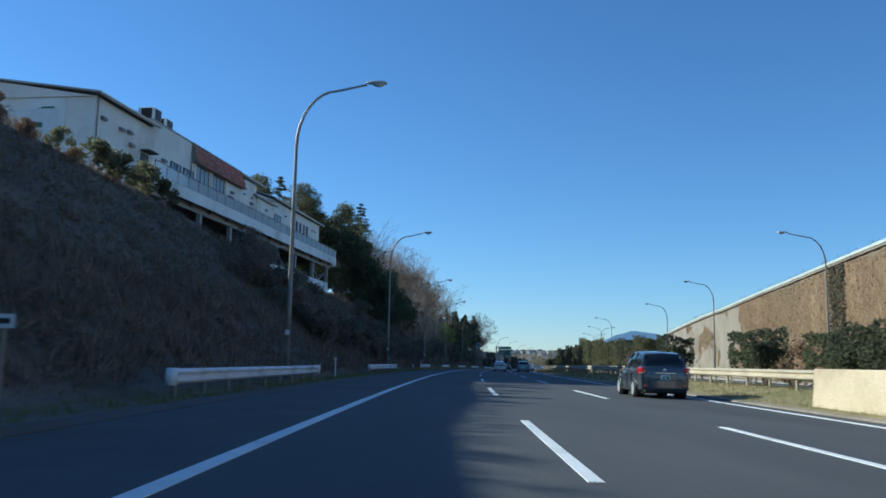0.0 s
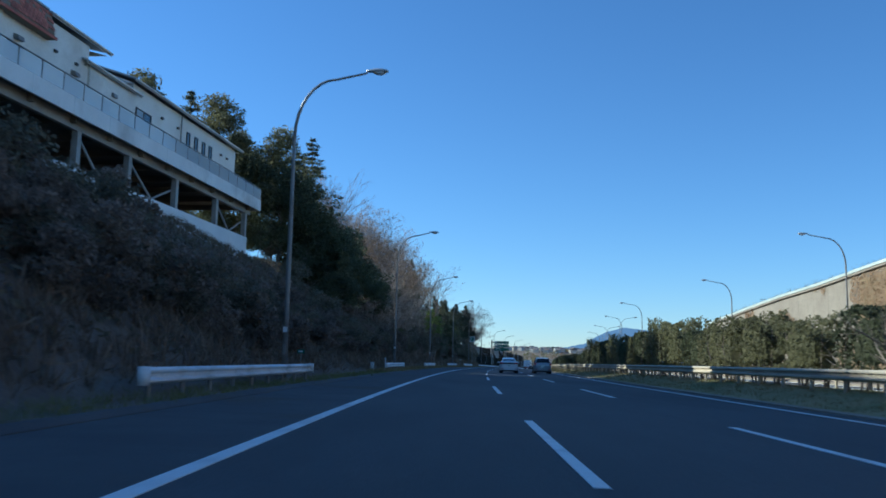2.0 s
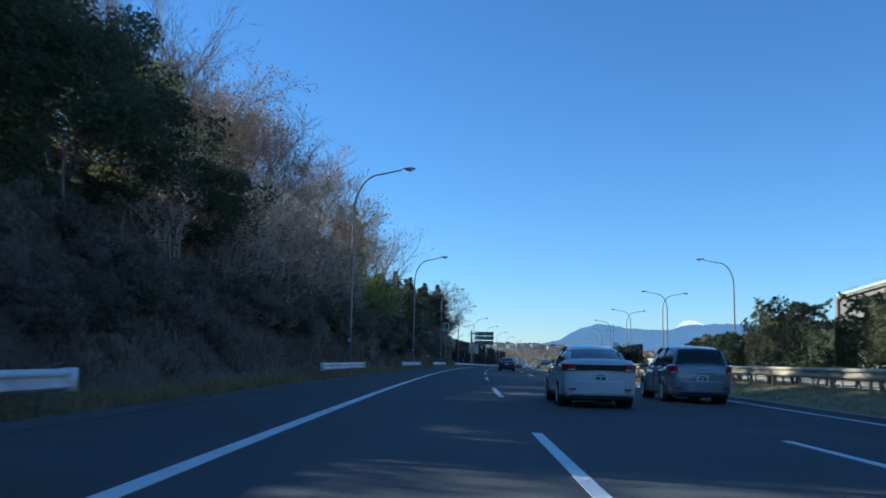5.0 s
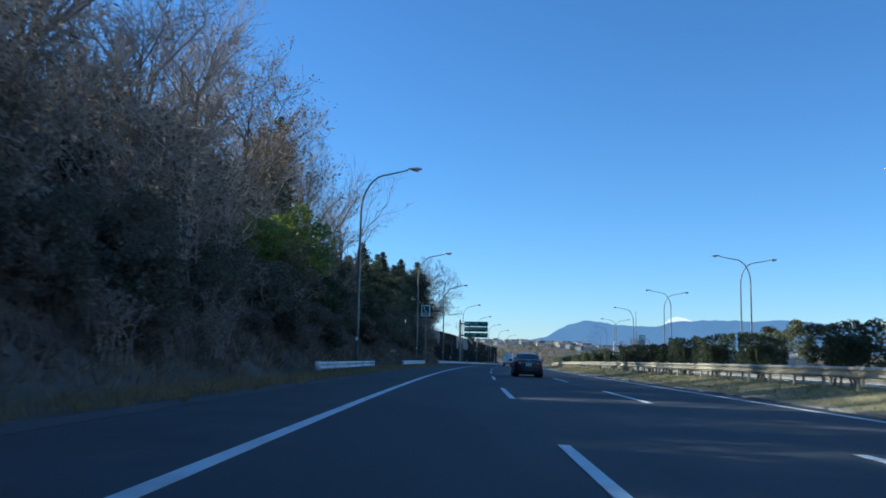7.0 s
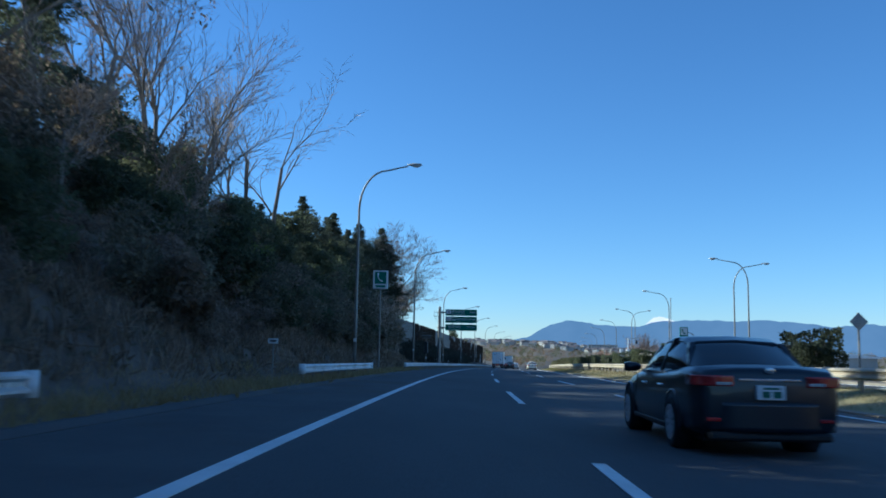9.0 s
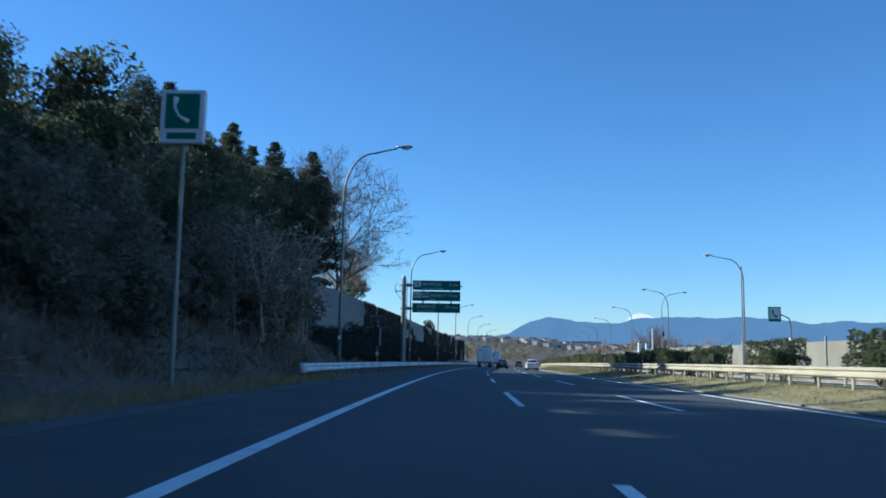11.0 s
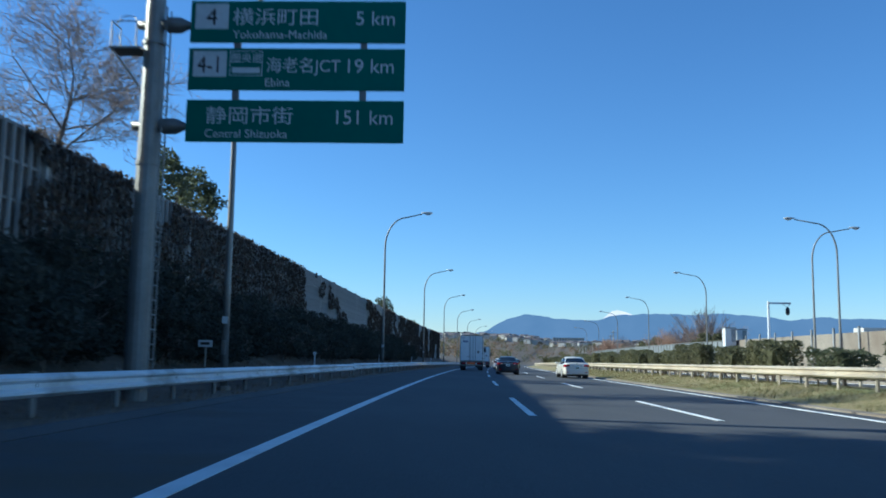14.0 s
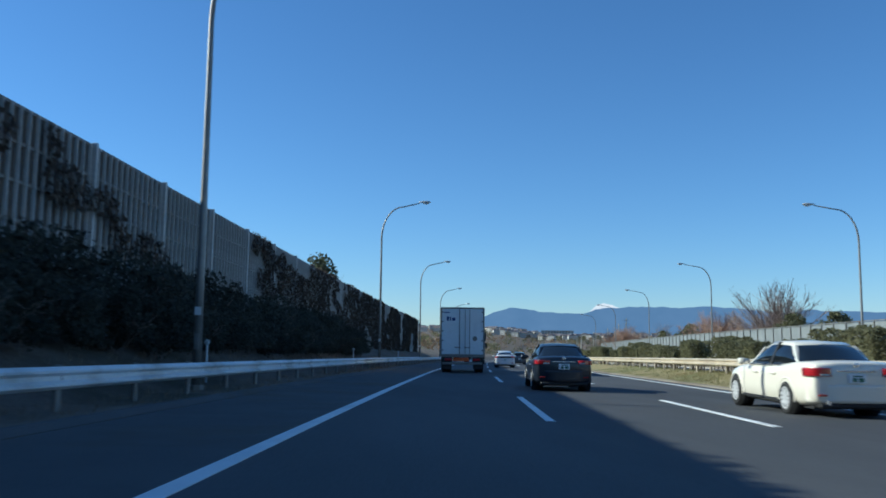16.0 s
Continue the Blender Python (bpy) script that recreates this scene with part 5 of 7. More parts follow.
HATCH = dict(half=0.88, wheelbase=2.7, tyre=0.315, tail=-0.98, nose=3.6, belt=0.95, mirror=2.1, plate=0.72, plate_out=0.015,
    body=[(-0.98, 0.72, 0.38, 0.86), (-0.94, 0.82, 0.28, 1.06), (-0.75, 0.86, 0.23, 1.12), (-0.3, 0.878, 0.2, 1.08), (0.3, 0.88, 0.19, 1.0), (1.0, 0.88, 0.19, 0.96), (1.8, 0.88, 0.19, 0.94), (2.4, 0.875, 0.19, 0.91), (2.9, 0.85, 0.2, 0.8), (3.3, 0.78, 0.22, 0.7), (3.6, 0.5, 0.3, 0.56)],
    roof=(0.0, 1.6), trim=(0.0, 2.4), handles=(0.6, 1.55), seams=(0.4, 1.25, 2.3))
prius = car(stand(124.2, 3.40), "white fastback hybrid car with a dark split rear window", dict(HATCH, paint=CAR_WHITE, lamp=(0.56, 0.82, 0.86, 1.02), band=2,
    cabin=[(-0.9, 0.66, 0.55, 1.08), (-0.6, 0.74, 0.58, 1.17), (-0.2, 0.79, 0.6, 1.29), (0.3, 0.81, 0.6, 1.41), (0.8, 0.82, 0.6, 1.465), (1.2, 0.825, 0.6, 1.47), (1.6, 0.82, 0.6, 1.4), (2.1, 0.8, 0.62, 1.2), (2.7, 0.74, 0.64, 0.93)],
    pillars=[(-0.8, -0.1, 0.16, 1), (0.85, 0.8, 0.08, 0), (2.5, 1.6, 0.07, 1)]))
WAGON = dict(HATCH, half=0.9, lamp=(0.68, 0.84, 0.84, 1.05), roof=(-0.62, 1.55),
    cabin=[(-0.88, 0.72, 0.62, 1.16), (-0.78, 0.77, 0.64, 1.36), (-0.6, 0.8, 0.645, 1.52), (-0.2, 0.83, 0.65, 1.58), (0.5, 0.845, 0.655, 1.61), (1.1, 0.85, 0.65, 1.6), (1.5, 0.845, 0.64, 1.54), (2.0, 0.82, 0.65, 1.3), (2.6, 0.76, 0.66, 0.95)],
    pillars=[(-0.78, -0.62, 0.2, 1), (0.25, 0.3, 0.08, 0), (1.15, 1.1, 0.08, 0), (2.45, 1.5, 0.07, 1)])
wagon = car(stand(30.5, 7.15), "dark blue-grey estate car in the outer lane", dict(WAGON, paint=CAR_GREY))
silver = car(stand(128.4, 6.9), "silver compact hatchback in the outer lane beside the median", dict(WAGON, paint=CAR_SILVER))
dark_car = car(stand(448, 5.6), "small dark hatchback far ahead in the outer lane", dict(WAGON, paint=CAR_GREY))
copy_thing(saloon, stand(361.0, 2.9))
copy_thing(prius, stand(411.5, 2.85))


def box_truck(m, label, height=3.75, length=9.6):
    """A box lorry seen from behind; y = 0 at its rear doors."""
    t = thing("truck", m, label, "truck", "trucks")
    z0 = 1.02
    part("cargo_box", Geo().box(-1.235, 1.235, 0.03, length, z0, height, 0.03), TRUCK_WHITE, t)
    for x0, x1 in ((-1.2, -0.006), (0.006, 1.2)):
        d = part("rear_door", Geo().box(x0, x1, -0.03, 0.03, z0 + 0.06, height - 0.07, 0.012), TRUCK_WHITE, t)
        side = -1 if x1 < 0.1 else 1
        for x in (side * 0.16, side * 0.42 if side > 0 else side * 0.16 - 0.02):
            part("lock_rod", Geo().tube([(x, -0.06, z0 + 0.05), (x, -0.06, height - 0.1)], 0.018, 8), STEEL, d)
        part("lock_handle", Geo().box(side * 0.1, side * 0.45, -0.085, -0.06, z0 + 0.42, z0 + 0.47, 0.008), STEEL, d)
        for i in range(5):
            z = z0 + 0.25 + 0.55 * i
            part("hinge", Geo().box(side * 1.1, side * 1.245, -0.055, 0.0, z, z + 0.07, 0.008), STEEL, d)
    for x in (-1.235, 1.235):
        part("corner_post", Geo().box(x - 0.04, x + 0.04, -0.045, 0.12, z0, height, 0.01), STEEL, t)
    part("top_rail", Geo().box(-1.25, 1.25, -0.045, 0.12, height - 0.06, height + 0.03, 0.01), STEEL, t)
    part("sill_rail", Geo().box(-1.25, 1.25, -0.07, 0.15, z0 - 0.12, z0 + 0.05, 0.01), STEEL, t)
    logo = part("logo_shape", joined(Geo().box(-0.92, -0.78, -0.036, -0.031, 3.0, 3.25), Geo().box(-0.74, -0.66, -0.036, -0.031, 3.0, 3.22), Geo().box(-0.6, -0.42, -0.036, -0.031, 3.0, 3.18)), TRUCK_BLUE, t, "faded dark blue company mark as plain shapes")
    part("lettering_bar", Geo().box(-1.08, -0.75, -0.036, -0.031, 3.45, 3.5), TRUCK_BLUE, t)
    part("round_mark", Geo().disc((0.72, -0.031, 1.98), (0, -1, 0), 0.14, 18, 0.005), STEEL, t)
    part("rear_panel", Geo().box(-0.52, 0.38, -0.1, -0.04, 0.68, 0.88, 0.01), ORANGE, t, "orange and red reflector panel")
    part("bumper_bar", Geo().box(-1.15, 1.15, -0.08, 0.05, 0.48, 0.62, 0.02), STEEL, t)
    for s in (-1, 1):
        lamp = part("tail_lamp", Geo().box(s * 0.62, s * 1.02, -0.11, -0.04, 0.7, 0.84, 0.012), TAIL_RED, t)
        part("lamp_bezel", Geo().box(s * 0.58, s * 1.06, -0.09, -0.03, 0.66, 0.88, 0.01), BLACK_PLASTIC, t)
        part("mudguard", Geo().box(s * 0.62, s * 1.22, 0.15, 0.18, 0.22, 0.95), BLACK_PLASTIC, t)
        part("frame_rail", Geo().box(s * 0.35, s * 0.45, 0.1, length, 0.66, 0.9), BLACK_PLASTIC, t)
        part("side_guard", Geo().box(s * 1.12, s * 1.16, 2.8, 6.3, 0.45, 0.85, 0.01), STEEL, t)
        for y in (1.0, 2.2, 7.6):
            for k in ((0.82, 1.08) if y < 4 else (1.0,)):
                wheel(t, s * (k if y < 4 else 1.05), y, 0.48, 0.26, STEEL, 8)
    part("number_plate", Geo().box(0.42, 0.58, -0.115, -0.1, 0.66, 0.78), PLATE, t, "plate shown as a plain field")
    cabg = Geo()
    cabg.soft = True
    part("cab", Geo().box(-1.2, 1.2, length + 0.15, length + 2.1, 0.6, 3.1, 0.15), TRUCK_WHITE, t)
    for s in (-1, 1):
        part("mirror", Geo().box(s * 1.25, s * 1.5, length + 1.7, length + 1.78, 1.9, 2.5, 0.03), BLACK_PLASTIC, t)
    return t


box_truck(stand(383.2, -0.45), "white box truck with closed rear doors and orange reflector panel")
box_truck(stand(436.0, -0.2), "second white box truck ahead of the first", 3.5, 7.5)

# ---- plants ----
rng = np.random.default_rng(7)


def grow(seed, height, spread, depth, lean=0.0, thick=None, twiggy=3, start=0.3, droop=0.0):
    """A branching skeleton: segments of (from, to, radius, radius, level)."""
    r = random.Random(seed)
    segs, tips = [], []

    def limb(p, way, length, rad, level):
        n = (4, 3, 3, 2, 1)[min(level, 4)]
        q = p
        nodes_ = []
        for i in range(n):
            way = (way + Vector((r.gauss(0, 0.13), r.gauss(0, 0.13), r.gauss(0.05 - droop * level, 0.06)))).normalized()
            e = q + way * (length / n)
            ra, rb = rad * (1 - 0.5 * i / n), rad * (1 - 0.5 * (i + 1) / n)
            segs.append((q, e, ra, rb, level))
            nodes_.append((e, way, rb, (i + 1) / n))
            q = e
        if level >= depth:
            tips.append(q)
            return
        for e, w, rb, f in nodes_:
            if level == 0 and f < start:
                continue
            k = twiggy if level < depth - 1 else twiggy + 1
            for _ in range(max(1, k - (1 if f < 1 else 0))):
                side = Vector((r.gauss(0, 1), r.gauss(0, 1), r.gauss(0, 0.35)))
                side = (side - w * side.dot(w)).normalized()
                out = (w * r.uniform(0.55, 0.95) + side * r.uniform(0.5, 0.95) * spread).normalized()
                limb(e, out, length * r.uniform(0.42, 0.66), rb * r.uniform(0.5, 0.68), level + 1)
    limb(Vector((0, 0, -0.4)), Vector((lean, 0, 1)).normalized(), height * 0.5, thick or height * 0.014, 0)
    return segs, tips


def wood(segs, low, high, soft=True):
    """Tubes over the segments of the given levels."""
    g = Geo()
    g.soft = soft
    for a, b, ra, rb, level in segs:
        if low <= level <= high:
            g.tube([a, b], [max(ra, 0.012), max(rb, 0.008)], 7 if level == 0 else 5 if level == 1 else 3, caps=False)
    return g


def thinned(segs, r, keep):
    return [q for q in segs if r.random() < keep]


def bare_tree(m, seed, height, label, leafy=0.0, depth=4, spread=0.8, twiggy=3, keep=0.3, thick=None):
    t = thing("bare_tree", m, label, "tree", "bare trees")
    segs, tips = grow(seed, height, spread, depth, lean=random.Random(seed).uniform(0.0, 0.15), thick=thick, twiggy=twiggy)
    part("trunk", wood(segs, 0, 0), BARK, t)
    part("branchwork", wood(segs, 1, 2), BARK, t)
    part("twig_crown", wood([q for q in segs if q[4] <= 3] + thinned([q for q in segs if q[4] > 3], random.Random(seed), keep), 3, 9, False), TWIG, t, "fine greyish-brown bare twigs")
    if leafy:
        k = np.array([tuple(p) for p in tips])
        k = k[rng.random(len(k)) < leafy]
        c = np.repeat(k, 3, 0) + rng.normal(size=(len(k) * 3, 3)) * 0.18
        part("dry_foliage", leaves(c, 0.09, rng), LEAF_BROWN, t, "withered brown leaves")
    return t


def crown_points(n, centres, sizes, squash=0.75, shell=0.55):
    """Points spread through and over clumps, denser at their skins."""
    k = rng.integers(0, len(centres), n)
    w = rng.normal(size=(n, 3))
    w /= np.linalg.norm(w, axis=1)[:, None]
    rad = (shell + (1 - shell) * rng.random(n)) * np.asarray(sizes)[k]
    w *= rad[:, None]
    w[:, 2] *= squash
    return np.asarray(centres)[k] + w


def brush(m, seed, w, h, label, leafy=0.6, stems=26):
    """A leafless tangle: arching stems with side twigs and a few dead leaves."""
    t = thing("bare_shrub", m, label, "shrub", "bare shrubs")
    r = random.Random(seed)
    g, fine, tips = Geo(), Geo(), []
    for i in range(stems):
        a, reach = r.uniform(0, 2 * math.pi), r.uniform(0.1, 0.5) * w
        p = Vector((r.gauss(0, w * 0.16), r.gauss(0, w * 0.16), -0.3))
        out = Vector((math.cos(a), math.sin(a), 0))
        top = h * r.uniform(0.5, 1.05)
        path = [p + out * (reach * f ** 1.6) + Vector((r.gauss(0, 0.1), r.gauss(0, 0.1), top * (1.25 * f - 0.25 * f * f) + 0.3)) - Vector((0, 0, 0.3 if f == 0 else 0)) for f in (0, 0.3, 0.6, 0.85, 1.0)]
        g.tube(path, [0.03, 0.025, 0.019, 0.014, 0.009], 4, caps=False)
        for k in range(11):
            j = r.randint(1, 4)
            q = path[j].lerp(path[j - 1], r.random())
            e = q + Vector((r.gauss(0, 0.5), r.gauss(0, 0.5), r.uniform(-0.15, 0.8))) * (h * 0.2)
            fine.tube([q, q.lerp(e, 0.5) + Vector((r.gauss(0, 0.06), r.gauss(0, 0.06), 0.05)), e], [0.018, 0.013, 0.008], 3, caps=False)
            tips.append(tuple(e))
            for _ in range(2):
                e2 = e + Vector((r.gauss(0, 0.4), r.gauss(0, 0.4), r.uniform(-0.2, 0.5))) * (h * 0.12)
                fine.tube([q.lerp(e, r.uniform(0.4, 1)), e2], [0.011, 0.007], 3, caps=False)
                tips.append(tuple(e2))
    part("stemwork", g, DRY_STEM, t)
    part("twigwork", fine, DRY_STEM, t, "pale grey-brown twigs")
    k = np.array(tips)
    k = k[rng.random(len(k)) < leafy * 0.7]
    part("dry_foliage", leaves(np.repeat(k, 2, 0) + rng.normal(size=(len(k) * 2, 3)) * 0.1, 0.085, rng), GRASS_DARK, t, "shrivelled dead leaves")
    return t


def broadleaf(m, seed, height, width, label, mat=LEAF_DARK, n=7000, size=0.17):
    """An evergreen with a trunk, limbs and a crown of leaf clumps."""
    r = np.random.default_rng(seed)
    t = thing("evergreen_tree", m, label, "tree", "evergreen trees")
    segs, tips = grow(seed, height * 0.95, 0.8, 3, twiggy=2)
    part("trunk", wood(segs, 0, 0), BARK, t)
    part("branchwork", wood(segs, 1, 2), BARK, t)
    c, z = [], []
    for i in range(34):
        f = r.random() ** 0.8
        rad = width * 0.5 * math.sin(math.pi * min(0.97, 0.16 + 0.8 * f)) * r.uniform(0.35, 1.0)
        a = r.uniform(0, 2 * math.pi)
        c.append((rad * math.cos(a), rad * math.sin(a), height * (0.22 + 0.74 * f)))
        z.append(width * r.uniform(0.1, 0.2))
    part("crown", leaves(crown_points(int(n * 0.75), c, z), size * 1.12, r, 0.3), mat, t)
    return t


def conifer(m, seed, height, width, label, n_whorl=26):
    """A conifer: a straight trunk, drooping tiers of branches, needle sprays on them."""
    r = np.random.default_rng(seed)
    t = thing("conifer_tree", m, label, "tree", "conifer trees")
    trunk = Geo()
    trunk.soft = True
    part("trunk", trunk.tube([(0, 0, -0.5), (0.05, 0.03, height * 0.5), (0, 0, height)], [height * 0.016, height * 0.01, 0.02], 8), BARK, t)
    arms = Geo()
    pts = []
    for i in range(n_whorl):
        f = i / (n_whorl - 1)
        z = height * (0.14 + 0.85 * f)
        reach = width * 0.5 * ((1 - f) ** 0.6) * r.uniform(0.45, 1.15) + 0.25
        for k in range(int(r.integers(3, 7))):
            a = r.uniform(0, 2 * math.pi)
            L = reach * r.uniform(0.6, 1.1)
            tip = np.array([L * math.cos(a), L * math.sin(a), z + L * r.uniform(-0.25, 0.12)])
            base = np.array([0, 0, z])
            arms.tube([base, base * 0.5 + tip * 0.5 + [0, 0, 0.1 * L], tip], [0.035, 0.022, 0.008], 3, caps=False)
            m_ = int(34 + 56 * L)
            u = r.random(m_) ** 0.7
            pts.append(base + (tip - base) * u[:, None] + r.normal(size=(m_, 3)) * [0.13 + 0.03 * L, 0.13 + 0.03 * L, 0.09])
    part("branchwork", arms, BARK, t)
    part("needle_foliage", leaves(np.concatenate(pts), 0.13, r, 0.35, 0.3), LEAF_CONIFER, t)
    return t


def bush(m, seed, w, h, label, mat, n=1500, size=0.09, group="bushes", name="bush"):
    """A shrub: stems and clumps of leaves with gaps."""
    r = np.random.default_rng(seed)
    t = thing(name, m, label, "shrub", group)
    segs, tips = grow(seed, h * 1.1, 1.1, 2, twiggy=2, start=0.2, thick=0.03)
    part("stemwork", wood(segs, 0, 2), BARK, t)
    c, z = [], []
    for i in range(13):
        a, f = r.uniform(0, 2 * math.pi), r.random()
        rad = w * 0.5 * r.uniform(0.1, 0.85) * math.sin(math.pi * (0.2 + 0.7 * f))
        c.append((rad * math.cos(a), rad * math.sin(a), h * (0.12 + 0.75 * f)))
        z.append(min(w, h) * r.uniform(0.16, 0.3))
    part("foliage", leaves(crown_points(int(n * 0.72), c, z), size * 1.14, r), mat, t)
    return t


def hedge(m, seed, length, width, height, label, mat, n=2600, leggy=0.5):
    """A clipped hedge block on bare stems, ragged at its faces."""
    r = np.random.default_rng(seed)
    t = thing("hedge", m, label, "hedge", "median hedges")
    g = Geo()
    rr = random.Random(seed)
    for i in range(int(length / 0.7) + 2):
        x, y = rr.uniform(-0.25, 0.25) * width, rr.uniform(-0.45, 0.45) * length
        p = [Vector((x, y, -0.15))]
        for k in range(4):
            p.append(p[-1] + Vector((rr.gauss(0, 0.1), rr.gauss(0, 0.16), height * 0.22)))
        g.tube(p, [0.05, 0.045, 0.035, 0.025, 0.015], 5, caps=False)
        for k in range(3):
            q = p[rr.randint(1, 4)]
            g.tube([q, q + Vector((rr.uniform(-0.4, 0.4), rr.uniform(-0.5, 0.5), rr.uniform(0.1, 0.5)))], [0.02, 0.008], 3, caps=False)
    part("stemwork", g, BARK, t)
    n = int(n * 2.2)
    u = r.random((n, 3)) * 2 - 1
    k = r.integers(0, 3, n)
    face = r.random(n) < 0.72
    for ax in range(3):
        sel = face & (k == ax)
        u[sel, ax] = np.sign(u[sel, ax]) * (1 - np.abs(r.normal(size=sel.sum())) * 0.1)
    lowest = leggy
    z = height * (lowest + (1 - lowest) * (u[:, 2] * 0.5 + 0.5))
    pts = np.stack([u[:, 0] * width / 2, u[:, 1] * length / 2, z], 1)
    lump = np.array([noise.noise(Vector((p[0] * 1.1, p[1] * 0.9, p[2] * 1.2 + seed))) for p in pts])
    keep = (lump > -0.2) & ((z > height * (lowest + 0.12)) | (r.random(n) < 0.5))
    pts = pts[keep] * (1 + np.array([0.2, 0.08, 0.22]) * lump[keep][:, None])
    part("foliage", leaves(pts, 0.075, r), mat, t)
    core = Geo().loft([[(x * (1 - 0.25 * abs(f - 0.5)), y, height * (lowest + 0.16 + (0.8 - lowest) * q)) for x, q in ((-width * 0.34, 0.12), (-width * 0.4, 0.5), (-width * 0.34, 0.88), (0, 0.96), (width * 0.34, 0.88), (width * 0.4, 0.5), (width * 0.34, 0.12), (0, 0.02))] for y, f in [(length * (k / 8 - 0.5) * 0.9, k / 8) for k in range(9)]])
    core.v = [tuple(Vector((p[0] * 0.72, p[1] * 0.8, p[2] * 0.9)) * (1 + 0.2 * noise.noise(Vector(p) * 1.3 + Vector((seed, 0, 0))))) for p in core.v]
    part("inner_mass", core, mat, t)
    return t


def on_bank(s, d):
    return stand(s, d, land(s, d) + rise(s, d))


def spun(s, d, turn, k=1.0, lift=0.0):
    return on_bank(s, d) @ pose(0, 0, lift, 0, 0, turn) @ Matrix.Scale(k, 4)


def clear_of_deck(sites):
    """Leave the columns under the deck free of shrubs."""
    return [q for q in sites if not (76 < q[0] < 121 and q[1] < -10.6) and not (62 < q[0] < 78 and q[1] < -15) and not (197 < q[0] < 210 and q[1] > -14.5)]


def scatter(make, places):
    """The first place gets the built thing, the others copies of it, turned and scaled."""
    first = make(spun(*places[0]))
    first.scale = (1, 1, 1)
    for s, d, turn, k in places[1:]:
        c = copy_thing(first, spun(s, d, turn))
        c.matrix_basis = spun(s, d, turn, k)


R = random.Random(11)


def places(n, s0, s1, d0, d1, k0=0.85, k1=1.15):
    return [(R.uniform(s0, s1), R.uniform(d0, d1), R.uniform(0, 360), 1.0 if i == 0 else R.uniform(k0, k1)) for i in range(n)]


# tall evergreens and conifers beyond the building
scatter(lambda m: broadleaf(m, 21, 14.0, 9.0, "tall dark evergreen tree on the bank behind the building", LEAF_OLIVE, 15000, 0.11), [(126, -20.5, 0, 1), (121, -26, 100, 1.1), (135, -28, 200, 1.05), (112, -30, 60, 1.1)])
scatter(lambda m: conifer(m, 31, 16.5, 7.5, "dark conifer tree with drooping tiers on the bank"), [(140, -20.5, 0, 1), (127, -31, 80, 1.05), (147, -24, 160, 0.9), (219, -18, 40, 0.8), (224, -21, 200, 0.7), (109, -36, 20, 1.0), (131, -36, 300, 1.05)])
scatter(lambda m: broadleaf(m, 22, 8.0, 7.5, "dense dark evergreen tree low on the bank", LEAF_DARK, 15000, 0.1), [(128, -14.5, 0, 1), (137, -14, 50, 0.9), (144, -16.5, 210, 1.0), (125, -15, 120, 0.8), (132, -18, 20, 1.1), (124, -20, 70, 1.3), (122, -24, 30, 1.4), (127, -17.5, 140, 1.1), (133, -23, 250, 1.4), (129, -12.5, 310, 0.8), (117.5, -12.2, 10, 0.6), (139, -17, 260, 1.1), (147, -13.5, 35, 0.8), (213, -19, 140, 0.9)])
# woods of bare trees
WOODS = [places(5, 152, 212, -18, -27, 0.8, 1.15), places(5, 152, 216, -18, -27, 0.75, 1.1), places(4, 166, 222, -17, -26, 0.8, 1.15), places(6, 160, 214, -19, -28, 0.85, 1.2)]
WOODS[0] += [(205, -17.5, 10, 1.1)]
WOODS[1] += [(196, -18.5, 80, 1.2), (188, -17, 200, 1.0)]
WOODS[2] += [(210, -17, 200, 1.0), (153, -17, 20, 0.8), (158, -18.5, 130, 0.9), (164, -17.5, 250, 0.9), (170, -19, 310, 1.0)]
WOODS[3] += [(227, -18, 0, 0.95), (231.5, -17.5, 70, 1.0), (235, -19, 150, 0.9), (239, -17.5, 220, 0.85), (243, -19, 300, 0.8), (223, -20, 120, 1.0), (249, -18.5, 10, 0.75)]
for i, (seed, h, leafy, lab) in enumerate(((41, 15.5, 0.3, "tall bare winter tree with brown leaf remains"), (42, 14.5, 0.0, "tall bare winter tree with many fine twigs"), (43, 13.0, 0.4, "bare winter tree with withered brown leaves"), (44, 16.0, 0.0, "slender bare winter tree on the wooded bank"))):
    scatter(lambda m: bare_tree(m, seed, h, lab, leafy, 4, 0.5 if i == 3 else 0.8), WOODS[i])
scatter(lambda m: bare_tree(m, 47, 17.5, "lone bare tree with crooked limbs on the bank's edge", 0.0, 4, 0.75, 2, 0.8), [(256.7, -17.3, 0, 1), (253, -18.5, 120, 0.85), (150, -18.5, 240, 0.8)])
scatter(lambda m: bare_tree(m, 46, 17.0, "spreading bare tree behind the noise barrier", 0.0, 4, 1.1, 4, 0.8, 0.2), [(305, -13.2, 20, 1.0), (320, -14.2, 200, 0.58)])
